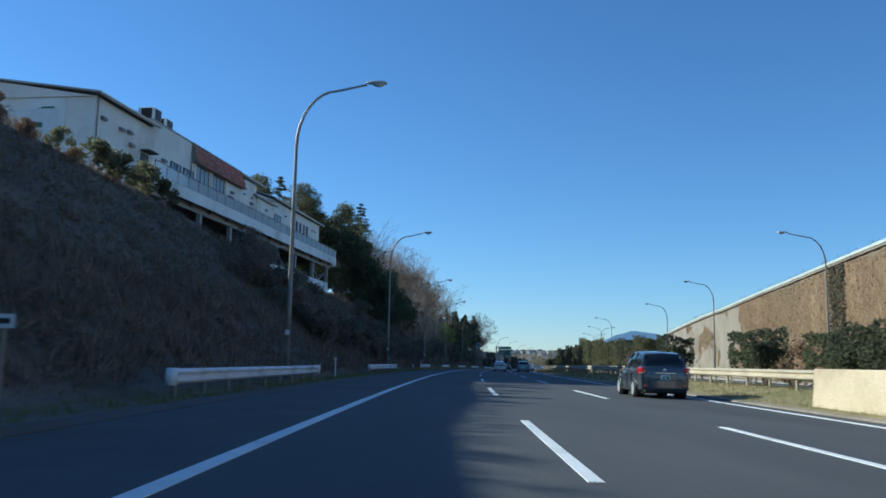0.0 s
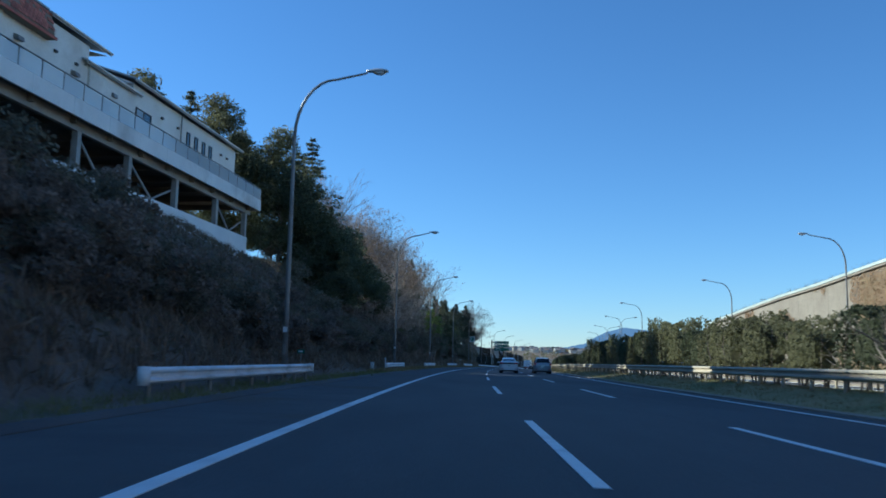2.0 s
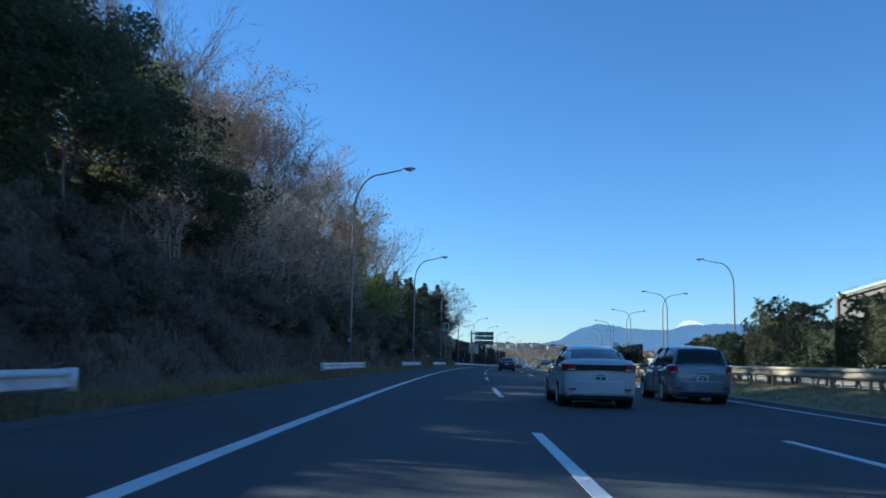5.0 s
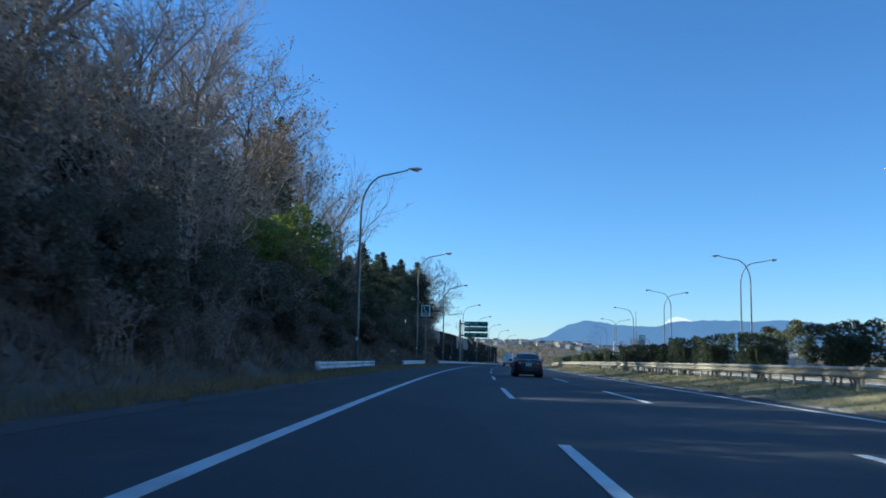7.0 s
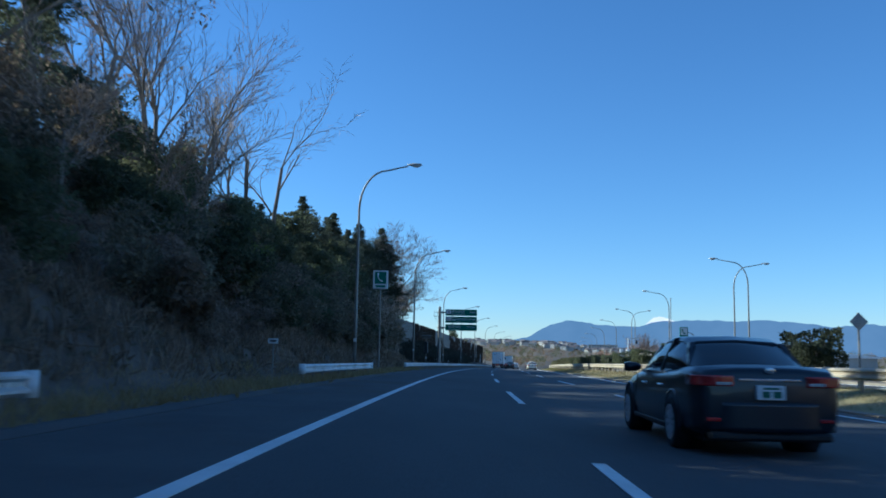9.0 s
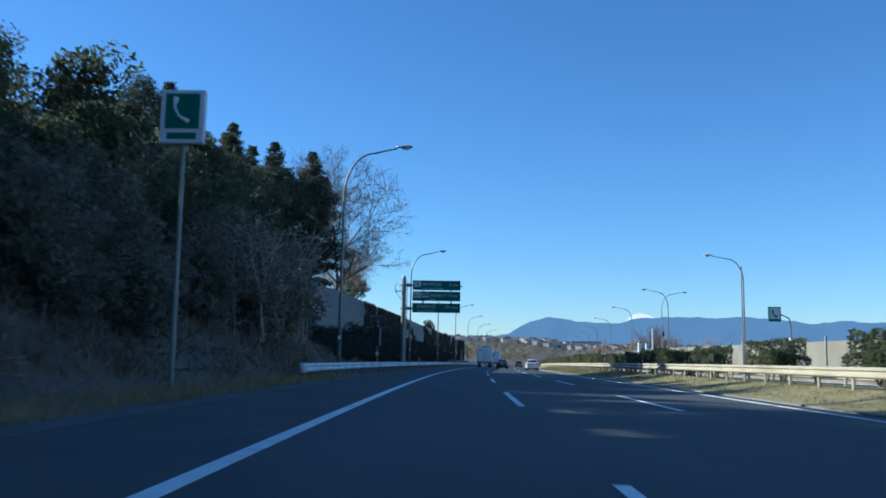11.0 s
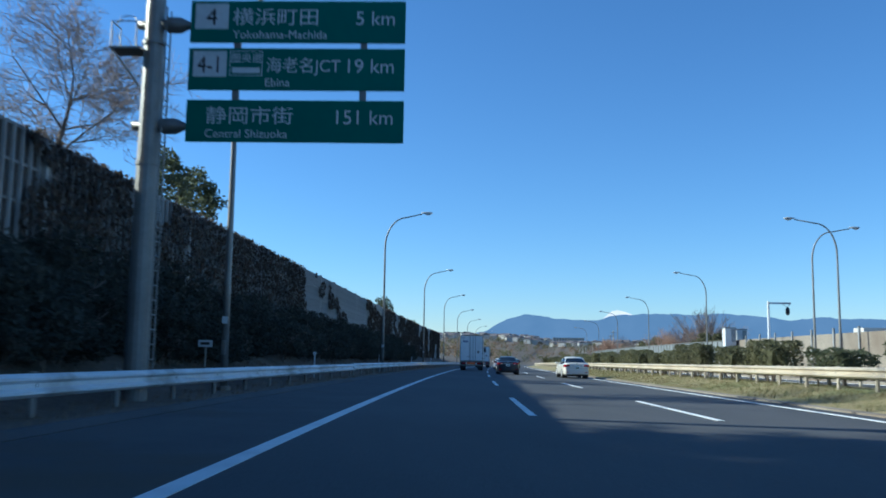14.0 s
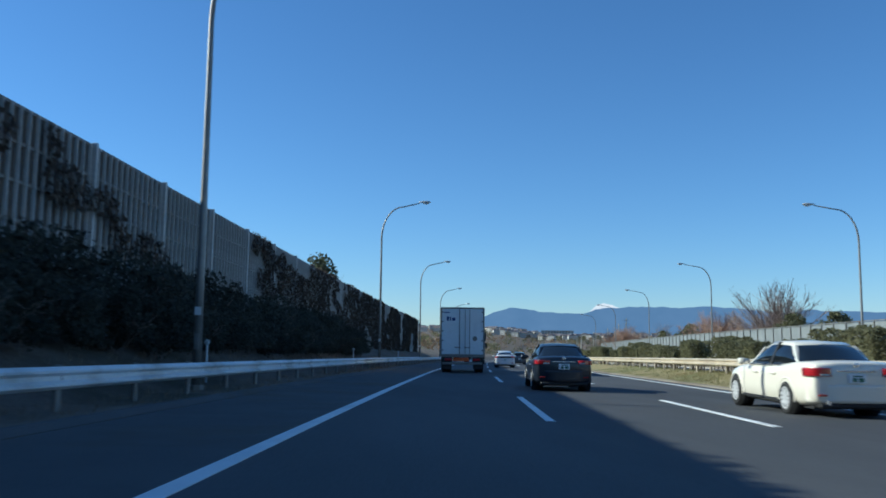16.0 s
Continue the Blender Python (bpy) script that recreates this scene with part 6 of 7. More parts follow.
# dark trees by and behind the noise barrier
# The last five conifers are added at the back to cast shade on the road.
scatter(lambda m: conifer(m, 32, 13.0, 7.5, "tall dark conifer tree behind the noise barrier", 40), [(300.6, -14.2, 0, 1.0), (298, -17, 60, 0.95), (304, -18.5, 200, 0.9), (293, -17.5, 140, 0.82), (307, -21.5, 310, 0.95), (299, -21.5, 10, 0.98), (288, -19.5, 250, 0.7), (283, -24, 100, 0.75), (291, -25, 30, 0.85), (276, -24, 170, 0.7), (296, -20, 220, 1.0), (287, -22, 330, 1.0)])
scatter(lambda m: broadleaf(m, 23, 11.0, 8.0, "dark evergreen tree crowding over the barrier", LEAF_CONIFER, 22000, 0.085), [(300.5, -14.6, 0, 0.95), (295, -15.5, 90, 0.85), (300, -17, 150, 0.9), (289, -16, 200, 0.75), (284, -16.5, 20, 0.7), (277, -16.5, 300, 0.65), (270, -17, 110, 0.6)])
scatter(lambda m: broadleaf(m, 24, 7.5, 5.0, "small dark evergreen tree peering over the ivy wall", LEAF_DARK, 4000, 0.14), [(406, -13.2, 20, 0.95), (337.5, -17.3, 0, 0.84), (341.3, -17.0, 90, 0.84), (446, -13.6, 100, 0.85)])
scatter(lambda m: broadleaf(m, 25, 6.5, 6.0, "yellow-green leafy tree on the wooded bank", LEAF_BRIGHT, 9000, 0.11), [(198.5, -11.6, 0, 0.8), (203, -13.4, 120, 0.85), (194.5, -12.6, 210, 0.7), (232, -12.5, 60, 0.5)])

# shrubs over the bank
for seed, mat, lab, sites in (
        (51, LEAF_IVY, "dark tangled shrub on the shaded bank", places(30, 62, 262, -8.6, -19)),
        (52, GRASS_DARK, "brown withered shrub on the shaded bank", places(26, 60, 262, -8.4, -22)),
        (53, LEAF_OLIVE, "olive green shrub on the shaded bank", places(16, 80, 262, -9, -20)),
        (54, BRAMBLE, "brown bramble mound on the shaded bank", places(26, 62, 262, -9, -20))):
    scatter(lambda m: bush(m, seed, 3.4, 2.4, lab, mat, 2800, 0.085), clear_of_deck(sites))
scatter(lambda m: bush(m, 55, 3.0, 2.2, "leafy shrub along the upper edge of the bank", LEAF_OLIVE, 2000, 0.1), [(44, -19.5, 0, 1), (48, -20, 40, 0.95), (52, -20.2, 100, 1.0), (39, -19.5, 200, 0.6), (56, -20.5, 10, 0.9), (67, -18.5, 80, 0.5), (72, -18.2, 20, 0.45)])
scatter(lambda m: bush(m, 56, 1.8, 1.3, "dry pale brush along the upper edge of the bank", LEAF_BROWN, 2600, 0.06), [(33, -19, 0, 1), (36, -19.4, 100, 0.7), (41, -19.6, 50, 0.7), (29, -19, 250, 0.7), (46, -19.6, 310, 0.8)])
scatter(lambda m: bush(m, 85, 3.0, 2.4, "dark creeper-grown shrub on the foot of the bank", LEAF_IVY, 2600, 0.08), clear_of_deck(places(34, 140, 256, -8.2, -12.5, 0.7, 1.1)))
THICKET = clear_of_deck(places(22, 150, 210, -13, -22, 0.8, 1.25))
scatter(lambda m: brush(m, 58, 4.8, 5.0, "tall bare tangle of grey brush on the wooded bank"), THICKET + [(262, -9.0, 0, 0.8), (265.5, -9.4, 90, 0.95), (269, -9.2, 200, 0.95), (272, -9.8, 300, 0.85)])
scatter(lambda m: brush(m, 68, 4.2, 4.2, "bare thicket of arching pale stems on the bank", 0.8, 30), clear_of_deck(places(26, 142, 204, -11, -20, 0.8, 1.3)))
scatter(lambda m: brush(m, 69, 3.4, 2.6, "low bare tangle of twigs on the bank", 0.7, 24), clear_of_deck(places(16, 140, 215, -8.6, -15, 0.8, 1.3) + places(18, 140, 192, -8.0, -11.5, 0.4, 0.7)))
scatter(lambda m: bush(m, 87, 3.0, 2.2, "dull brown bramble thicket spreading over the bank's foot", BRAMBLE, 3000, 0.075, "bramble thickets", "bramble_thicket"), places(66, 56, 136, -8.2, -12.2, 0.5, 0.85) + places(56, 136, 262, -8.0, -12.6, 0.5, 0.9))
scatter(lambda m: bush(m, 88, 4.0, 3.6, "tall brown shrub crowding against the deck's columns", BRAMBLE, 5200, 0.075), [(57, -15, 0, 1), (60.5, -15.3, 90, 1.0), (64, -15.2, 200, 0.85), (53.5, -14.2, 300, 0.7)])
scatter(lambda m: bush(m, 70, 3.0, 2.2, "dense dull brown shrub below the deck", BRAMBLE, 2800, 0.075), clear_of_deck(places(16, 53, 76, -8.5, -14.6, 0.9, 1.3) + places(22, 76, 130, -8.4, -10.6, 0.5, 0.8)))
scatter(lambda m: bush(m, 79, 3.2, 2.6, "dark rambling shrub with dull leaves below the deck", LEAF_IVY, 3000, 0.08), clear_of_deck(places(22, 53, 76, -8.6, -14.8, 0.6, 1.0) + places(26, 76, 128, -8.4, -10.6, 0.5, 0.75)) + places(30, 74, 121, -10.4, -12.6, 0.35, 0.5) + places(18, 74, 121, -12.8, -16.0, 0.16, 0.24))
# The last 24 thickets are added behind the crest to shade the road.
scatter(lambda m: bush(m, 77, 4.4, 4.6, "tall dark leafy thicket on the bank's crest", LEAF_DARK, 5200, 0.092), [(224, -17, 0, 1), (228, -16, 60, 0.9), (233, -17, 130, 1.0), (238, -18, 200, 1.0), (243, -16.5, 280, 0.95), (248, -17.5, 20, 1.0), (253, -16.5, 90, 0.95), (258, -17.5, 170, 0.95), (262, -16, 240, 0.9), (246, -14, 310, 0.8), (255, -13.5, 45, 0.8), (237, -14, 120, 0.8), (264, -13, 20, 0.7)] + places(32, 196, 264, -9.2, -14.5, 0.5, 0.75) + [(268, -14, 0, 1.3), (273, -15, 60, 1.4), (279, -15.5, 120, 1.4), (266, -18, 200, 1.5), (272, -19, 280, 1.6), (277, -18.5, 150, 1.6), (282, -18, 330, 1.6), (283, -14.5, 20, 1.3), (286, -17, 80, 1.5), (262, -14, 40, 1.2), (121, -17.5, 30, 0.9), (124.5, -16, 80, 0.9), (120.5, -21, 0, 1.1), (123.5, -23, 60, 1.1), (126.5, -21, 140, 1.1), (119.5, -25.5, 220, 1.2), (130, -19.5, 300, 1.1), (127, -26, 90, 1.2), (133, -16.5, 10, 0.9)] + places(24, 236, 300, -23, -27, 1.1, 1.4))
scatter(lambda m: bush(m, 83, 3.2, 3.6, "tall dull brush on the foot of the bank", LEAF_IVY, 3400, 0.08, "brown brush", "brown_brush"), [(258, -9, 0, 1), (261.5, -10, 70, 1.2), (265, -9.2, 130, 1.3), (268.5, -9.2, 200, 1.35), (271.5, -9.4, 260, 1.3), (254, -10.5, 310, 1.0), (263, -8.5, 30, 1.0), (275, -9.6, 100, 0.8), (267, -10.6, 240, 1.4), (257, -12, 50, 1.1), (250, -11, 200, 0.9)] + clear_of_deck(places(46, 144, 252, -8.3, -12.8, 0.6, 1.0)))
scatter(lambda m: bush(m, 59, 4.8, 4.6, "tall dull thicket with grey brush on the bank", GRASS_DARK, 4200, 0.085), places(24, 140, 222, -10, -20, 0.6, 1.0))
scatter(lambda m: bare_tree(m, 45, 7.0, "slim bare sapling on the wooded bank", 0.15, 3, 0.6), clear_of_deck(places(30, 146, 232, -12, -22, 0.8, 1.3)))
# clipped shrubs before the noise barrier
scatter(lambda m: bush(m, 57, 2.8, 2.5, "dark rounded shrub before the noise barrier", LEAF_HEDGE, 4200, 0.066, "shrubs by the barrier", "rounded_shrub"), [(304 + 2.2 * i, -8.6 + R.uniform(-0.3, 0.3), R.uniform(0, 360), R.uniform(0.6, 0.85)) for i in range(1, 44)] + [(268 + 2.3 * i + R.uniform(-0.6, 0.6), -9.6 + R.uniform(-0.4, 0.4), R.uniform(0, 360), R.uniform(0.55, 0.75) if i < 13 else R.uniform(0.95, 1.1)) for i in range(56)] + [(281 + 1.9 * i + R.uniform(-0.5, 0.5), -8.3 + R.uniform(-0.3, 0.3), R.uniform(0, 360), R.uniform(0.5, 0.7)) for i in range(22)])

# undergrowth
def tufts(n, length, width, size, seed, lean=0.3):
    """Blades of grass over a patch, rooted at z = 0."""
    r = np.random.default_rng(seed)
    k = n // 7
    root = np.stack([r.uniform(-width / 2, width / 2, k), r.uniform(-length / 2, length / 2, k), np.zeros(k)], 1)
    root = np.repeat(root, 7, 0) + r.normal(size=(k * 7, 3)) * [0.08, 0.08, 0]
    tip = r.normal(size=(k * 7, 3)) * lean
    tip[:, 2] = 1
    tip *= (size * (0.5 + r.random(k * 7)))[:, None]
    side = r.normal(size=(k * 7, 3)) * [1, 1, 0]
    side /= np.linalg.norm(side, axis=1)[:, None]
    side *= size * 0.05
    g = Geo()
    g.v = np.stack([root - side, root + side, root + tip * 0.6 + side * 0.6 + [0, 0, 0.0], root + tip, root + tip * 0.6 - side * 0.6], 1).reshape(-1, 3).tolist()
    g.f = [(5 * i, 5 * i + 1, 5 * i + 2, 5 * i + 3, 5 * i + 4) for i in range(k * 7)]
    return g


def draped(g, s, d, height):
    """Lay a flat patch onto the ground at (s, d)."""
    g.v = [tuple(at(s + y, d + x, height(s + y, d + x) + z)) for x, y, z in g.v]
    return g


def cover(name, label, mat, s0, s1, d0, d1, per_m2, size, seed, height, lean=0.3):
    n = int(per_m2 * (s1 - s0) * abs(d1 - d0)) * 7
    g = draped(tufts(n, s1 - s0, abs(d1 - d0), size, seed, lean), (s0 + s1) / 2, (d0 + d1) / 2, height)
    return tagged(part(name, g, mat), label, "grass", kind="stuff")


def turf(s, d):
    return float(np.interp(d, [9.45, 10.4, 11.2, 12.2, 13.8, 14.8, 15.7], [0.06, 0.17, 0.3, 0.43, 0.43, 0.33, 0.06]))


cover("dry_undergrowth", "brown dry grass covering the cutting's bank", GRASS_DARK, -10, 120, -21, -7.2, 3.2, 0.42, 61, lambda s, d: land(s, d) - 0.05, 0.5)
cover("dry_undergrowth", "brown dry undergrowth beneath the bare woods", GRASS_DARK, 120, 290, -19, -7.2, 2.6, 0.5, 62, lambda s, d: land(s, d) - 0.05, 0.5)
cover("dry_undergrowth", "tall dead weeds on the foot of the bank", GRASS_DARK, -5, 270, -12, -7.4, 3.5, 0.6, 89, lambda s, d: land(s, d) - 0.05, 0.45)
cover("verge_grass", "short dull green grass of the roadside verge", GRASS_GREEN, -10, 130, -7.6, -5.35, 11, 0.15, 63, lambda s, d: land(s, d) - 0.03)
cover("verge_grass", "pale dry grass of the roadside verge", GRASS_DRY, 100, 270, -7.8, -5.35, 9, 0.26, 64, lambda s, d: land(s, d) - 0.03, 0.45)
cover("verge_grass", "dull dry grass below the white guard rail", GRASS_DARK, 262, 420, -8.6, -5.35, 7, 0.12, 65, lambda s, d: land(s, d) - 0.03)
cover("median_grass", "yellowed dry grass on the sloping median", GRASS_DRY, 15, 380, 9.5, 12.8, 7, 0.11, 66, lambda s, d: turf(s, d) - 0.02)
cover("median_grass", "green grass tufts on the sloping median", GRASS_GREEN, 15, 380, 9.5, 12.8, 3.5, 0.1, 67, lambda s, d: turf(s, d) - 0.02)
cover("median_grass", "fresh yellow-green grass on the sunlit median", GRASS_GREEN, 296, 400, 9.5, 12.8, 8, 0.1, 86, lambda s, d: turf(s, d) - 0.02)
g = leaves(np.array([tuple(at(s, d, land(s, d) + abs(R.gauss(0, 0.14)))) for s, d in [(R.uniform(-5, 285), R.uniform(-19, -8)) for _ in range(26000)]]), 0.13, rng, 0.4)
tagged(part("ivy_cover", g, LEAF_IVY), "dark ivy leaves creeping over the shaded bank", "ivy", kind="stuff")

# ---- median hedges ----
first = hedge(stand(79.5, 13.5, 0.42), 71, 4.6, 1.7, 2.9, "clipped olive-green hedge block on bare stems in the median", LEAF_OLIVE, 4600, 0.16)
for i, (s, k, l, d) in enumerate(((58.8, 0.6, 0.5, 13.6), (63.3, 0.9, 0.62, 13.6), (73.8, 0.85, 0.9, 13.4), (84.6, 0.95, 1.05, 13.4), (95.2, 1.15, 1.05, 13.7), (100.6, 1.2, 0.95, 13.5), (109.4, 1.02, 0.8, 13.4), (119.5, 1.05, 1.0, 13.6), (130.0, 1.02, 0.9, 13.5), (139.5, 1.08, 1.0, 13.6))):
    c = copy_thing(first, stand(s, d, 0.42))
    c.matrix_basis = stand(s, d, 0.42, 180 * (i % 2) + 4 * math.sin(3 * i)) @ Matrix.Diagonal((1 + 0.12 * math.sin(2.1 * i), l, k, 1))
first = hedge(stand(67.8, 13.5, 0.42), 78, 4.2, 1.6, 2.7, "gappy dark hedge block showing its crooked stems", LEAF_DARK, 3600, 0.2)
for i, (s, k, l, d) in enumerate(((89.6, 0.98, 0.85, 13.6), (105.5, 1.12, 0.75, 13.4), (114.2, 0.9, 1.0, 13.6), (124.8, 1.05, 0.9, 13.4), (134.8, 0.88, 0.8, 13.6), (145.5, 0.8, 0.9, 13.5), (151.5, 0.72, 0.9, 13.6), (158.5, 0.62, 0.7, 13.5))):
    c = copy_thing(first, stand(s, d, 0.42))
    c.matrix_basis = stand(s, d, 0.42, 180 * (i % 2) + 5 * math.cos(2 * i)) @ Matrix.Diagonal((1, l, k, 1))
first = hedge(stand(176, 13.5, 0.42), 72, 3.0, 1.7, 2.1, "dark clipped hedge block between gaps in the median", LEAF_DARK, 3200, 0.25)
for i, (s, k) in enumerate(((38.7, 1.08), (54.7, 1.15), (30.0, 0.92), (27.0, 0.95), (23.6, 0.92), (185, 0.9), (193, 1.0), (199.5, 0.95), (205, 0.9), (211, 0.85), (221, 0.95), (232, 0.8), (244, 0.95), (256, 0.8), (266, 0.8))):
    c = copy_thing(first, stand(s, 13.5, 0.42))
    c.matrix_basis = stand(s, 13.5, 0.42, 180 * (i % 2) + 6 * math.sin(i)) @ Matrix.Diagonal((1, 0.85 if i % 3 else 1.15, k, 1))
first = hedge(stand(276, 13.5, 0.42), 73, 3.6, 1.5, 1.55, "low dark clipped hedge block in the median", LEAF_DARK, 2600, 0.2)
for i, (s, k) in enumerate(((281, 0.9), (287, 1.0), (291.5, 1.05), (299, 0.95), (303.5, 0.95), (309, 0.95), (316, 1.0), (323, 0.8))):
    c = copy_thing(first, stand(s, 13.5, 0.42))
    c.matrix_basis = stand(s, 13.5 + 0.15 * math.sin(2 * i), 0.42, 180 * (i % 2) + 8 * math.cos(i)) @ Matrix.Diagonal((1.05, 0.62 + 0.14 * (i % 3), k, 1))
first = hedge(stand(330, 13.5, 0.42), 74, 4.2, 1.5, 1.75, "low olive-green clipped hedge block in the median", LEAF_OLIVE, 3000, 0.18)
for i, s in enumerate((336, 341.5, 347.5, 353, 358.5, 364, 369, 374.5, 379.5, 385, 391, 397, 403, 409, 415, 422, 429, 436, 444, 452, 461, 470, 480, 490)):
    c = copy_thing(first, stand(s, 13.5, 0.42))
    c.matrix_basis = stand(s, 13.5 + 0.2 * math.cos(i * 2.3), 0.42, 180 * (i % 2) + 7 * math.sin(1.3 * i)) @ Matrix.Diagonal((1, 0.7 + 0.2 * (i % 3), 0.9 + 0.12 * math.sin(i * 1.7), 1))
bush(stand(34.3, 13.4, 0.42), 75, 1.9, 1.9, "small reddish withered shrub in the median", LEAF_BROWN, 1200, 0.07)
for s, seed in ((65.5, 81), (69.5, 82)):
    t = thing("pruned_tree", stand(s, 12.9, 0.42), "dark pruned tree with stubby bare limbs in the median", "tree", "pruned trees")
    segs, tips = grow(seed, 3.6, 0.75, 2, twiggy=2, thick=0.11, start=0.5)
    part("trunk", wood(segs, 0, 0), BARK, t)
    part("branchwork", wood(segs, 1, 2), BARK, t)

# ---- the far side of the road ----


def ramp_top(s):
    return float(np.interp(s, [-60, 40, 82, 109, 127, 142, 156, 170, 190, 200], [18.5, 15.6, 13.75, 12.5, 11.8, 11.15, 10.85, 10.35, 9.6, 9.2]))


RW = 40.0
retaining = thing("retaining_wall", stand(60, RW), "high weathered concrete retaining wall with a pale coping", "retaining wall")
inv = retaining.matrix_world.inverted()


def local_to(inv_, g):
    g.v = [tuple(inv_ @ Vector(p)) for p in g.v]
    return g


def wall_piece(s0, s1, d0, d1, z0, z1):
    """A piece of wall whose foot and top follow z0(s) and z1(s)."""
    g = Geo()
    n = max(1, int((s1 - s0) / 3))
    g.loft([[at(s, d0, z0(s)), at(s, d0, z1(s)), at(s, d1, z1(s)), at(s, d1, z0(s))] for s in [s0 + (s1 - s0) * i / n for i in range(n + 1)]])
    g.f = [q[::-1] for q in g.f]
    return local_to(inv, g)


for i in range(22):
    s0 = -20 + 10 * i
    s1 = min(s0 + 9.95, 199)
    if s1 - s0 < 2:
        continue
    part("wall_panel", wall_piece(s0, s1, RW, RW + 0.5, lambda s: 0.3, lambda s: ramp_top(s) - 0.34), OLD_CONCRETE, retaining)
    part("coping", wall_piece(s0, s1, RW - 0.35, RW + 0.6, lambda s: ramp_top(s) - 0.3, lambda s: ramp_top(s)), PARAPET, retaining, "pale green-white coping band")
    part("drip_edge", wall_piece(s0, s1, RW - 0.28, RW - 0.02, lambda s: ramp_top(s) - 0.55, lambda s: ramp_top(s) - 0.32), OLD_CONCRETE, retaining)
part("end_wall", wall_piece(199, 199.6, RW - 0.3, RW + 12, lambda s: 0.3, lambda s: ramp_top(s)), OLD_CONCRETE, retaining)
part("drain_box", local_to(inv, Geo().put(Geo().box(-0.15, 0.0, -0.3, 0.3, 1.6, 2.3, 0.02), stand(124, RW - 0.02))), DARK, retaining)
part("upper_fill", wall_piece(-20, 199, RW + 0.5, RW + 40, lambda s: ramp_top(s) - 1.4, lambda s: ramp_top(s) - 0.9), EARTH, retaining, "grassed fill behind the wall")
pts, dark_pts = [], []
rv = np.random.default_rng(91)
while len(pts) < 64000:
    s, q = rv.uniform(55, 178), rv.random()
    z = 0.5 + q * (ramp_top(s) - 1.2)
    k = noise.noise(Vector((s * 0.09, z * 0.22, 4.0))) + 0.4 * noise.noise(Vector((s * 0.5, z * 0.7, 2.0)))
    cut = np.interp(s, [55, 112, 120, 132, 140, 158, 178], [-0.9, -0.9, -0.7, -0.1, 0.25, 0.2, 0.5])
    if k > cut:
        pts.append(tuple(at(s, RW - 0.12 - 0.18 * abs(k) * rv.random(), z)))
    if 92 < s < 96 and rv.random() < 0.9:
        dark_pts.append(tuple(at(s, RW - 0.4 * rv.random() - 0.1, z)))
part("ivy_mat", wall_piece(-20, 131, RW - 0.1, RW - 0.01, lambda s: 0.4, lambda s: ramp_top(s) - 1.1 - 0.5 * noise.noise(Vector((s * 0.3, 0, 0)))), IVY_RUST, retaining, "matted dead ivy stems")
tagged(part("dead_ivy", leaves(np.array(pts), 0.095, rv, 0.0, 0.6, wall=0.8), IVY_RUST), "rust-brown dead ivy over the high retaining wall", "ivy", kind="stuff")
tagged(part("live_ivy", leaves(np.array(dark_pts), 0.16, rv), LEAF_IVY), "dark green ivy streak on the retaining wall", "ivy", kind="stuff")
g = Geo()
for k in range(520):
    s = rv.uniform(-10, 198)
    p = at(s, RW - 0.05 + rv.uniform(0, 1.5), ramp_top(s) - 0.3)
    for j in range(5):
        e = p + Vector((rv.normal() * 0.28, rv.normal() * 0.28, rv.uniform(0.35, 0.95)))
        g.tube([p, e], [0.016, 0.006], 3, caps=False)
tagged(part("coping_weeds", g, GRASS_DRY), "dry weeds standing along the wall's coping", "grass", kind="stuff")
for s, d, h in ((148, 48, 3.4), (138, 49, 4.2), (178, 50, 3.2)):
    a = thing("roof_aerial", stand(s, d, ramp_top(s) - 0.95), "thin dark roof aerial behind the retaining wall", "aerial", "roof aerials")
    part("mast", Geo().tube([(0, 0, 0), (0, 0, h)], 0.04, 6), FRAME_DARK, a)
    part("boom", Geo().tube([(-0.9, 0, h - 0.5), (0.9, 0, h - 0.5)], 0.025, 5), FRAME_DARK, a)
    for i in range(6):
        part("element", Geo().tube([(-0.75 + 0.3 * i, -0.5, h - 0.5), (-0.75 + 0.3 * i, 0.5, h - 0.5)], 0.015, 4), FRAME_DARK, a)


def far_top(s):
    return float(np.interp(s, [285, 320, 352, 388, 400, 460, 560], [3.1, 3.4, 3.7, 3.9, 4.0, 4.4, 4.9]))


side_wall = thing("side_wall", stand(300, 29.2), "plain grey concrete wall along the opposite verge", "wall")
inv = side_wall.matrix_world.inverted()
for i in range(22):
    s0 = 286 + 4.7 * i
    part("wall_slab", wall_piece(s0, s0 + 4.66, 29.2, 29.5, lambda s: 0.3, lambda s: far_top(s)), OLD_CONCRETE, side_wall)
    part("wall_post", wall_piece(s0 - 0.12, s0 + 0.12, 29.08, 29.2, lambda s: 0.3, lambda s: far_top(s) + 0.45), SIGN_BACK, side_wall)
side_fence = thing("side_fence", stand(390, 29.2), "long pale panelled fence with steel posts on the verge", "fence")
inv = side_fence.matrix_world.inverted()
for i in range(70):
    s0 = 389.6 + 2.4 * i
    part("fence_post", wall_piece(s0 - 0.06, s0 + 0.06, 29.12, 29.24, lambda s: 0.3, lambda s: far_top(s) + 0.05), STEEL, side_fence)
    part("fence_panel", wall_piece(s0 + 0.08, s0 + 2.3, 29.2, 29.24, lambda s: 1.5, lambda s: far_top(s) - 0.05), PALE_PANEL, side_fence)
part("fence_plinth", wall_piece(389.6, 557, 29.15, 29.4, lambda s: 0.2, lambda s: 1.45), CONCRETE, side_fence)
part("fence_rail", wall_piece(389.6, 557, 29.1, 29.16, lambda s: far_top(s) - 0.02, lambda s: far_top(s) + 0.06), STEEL, side_fence)

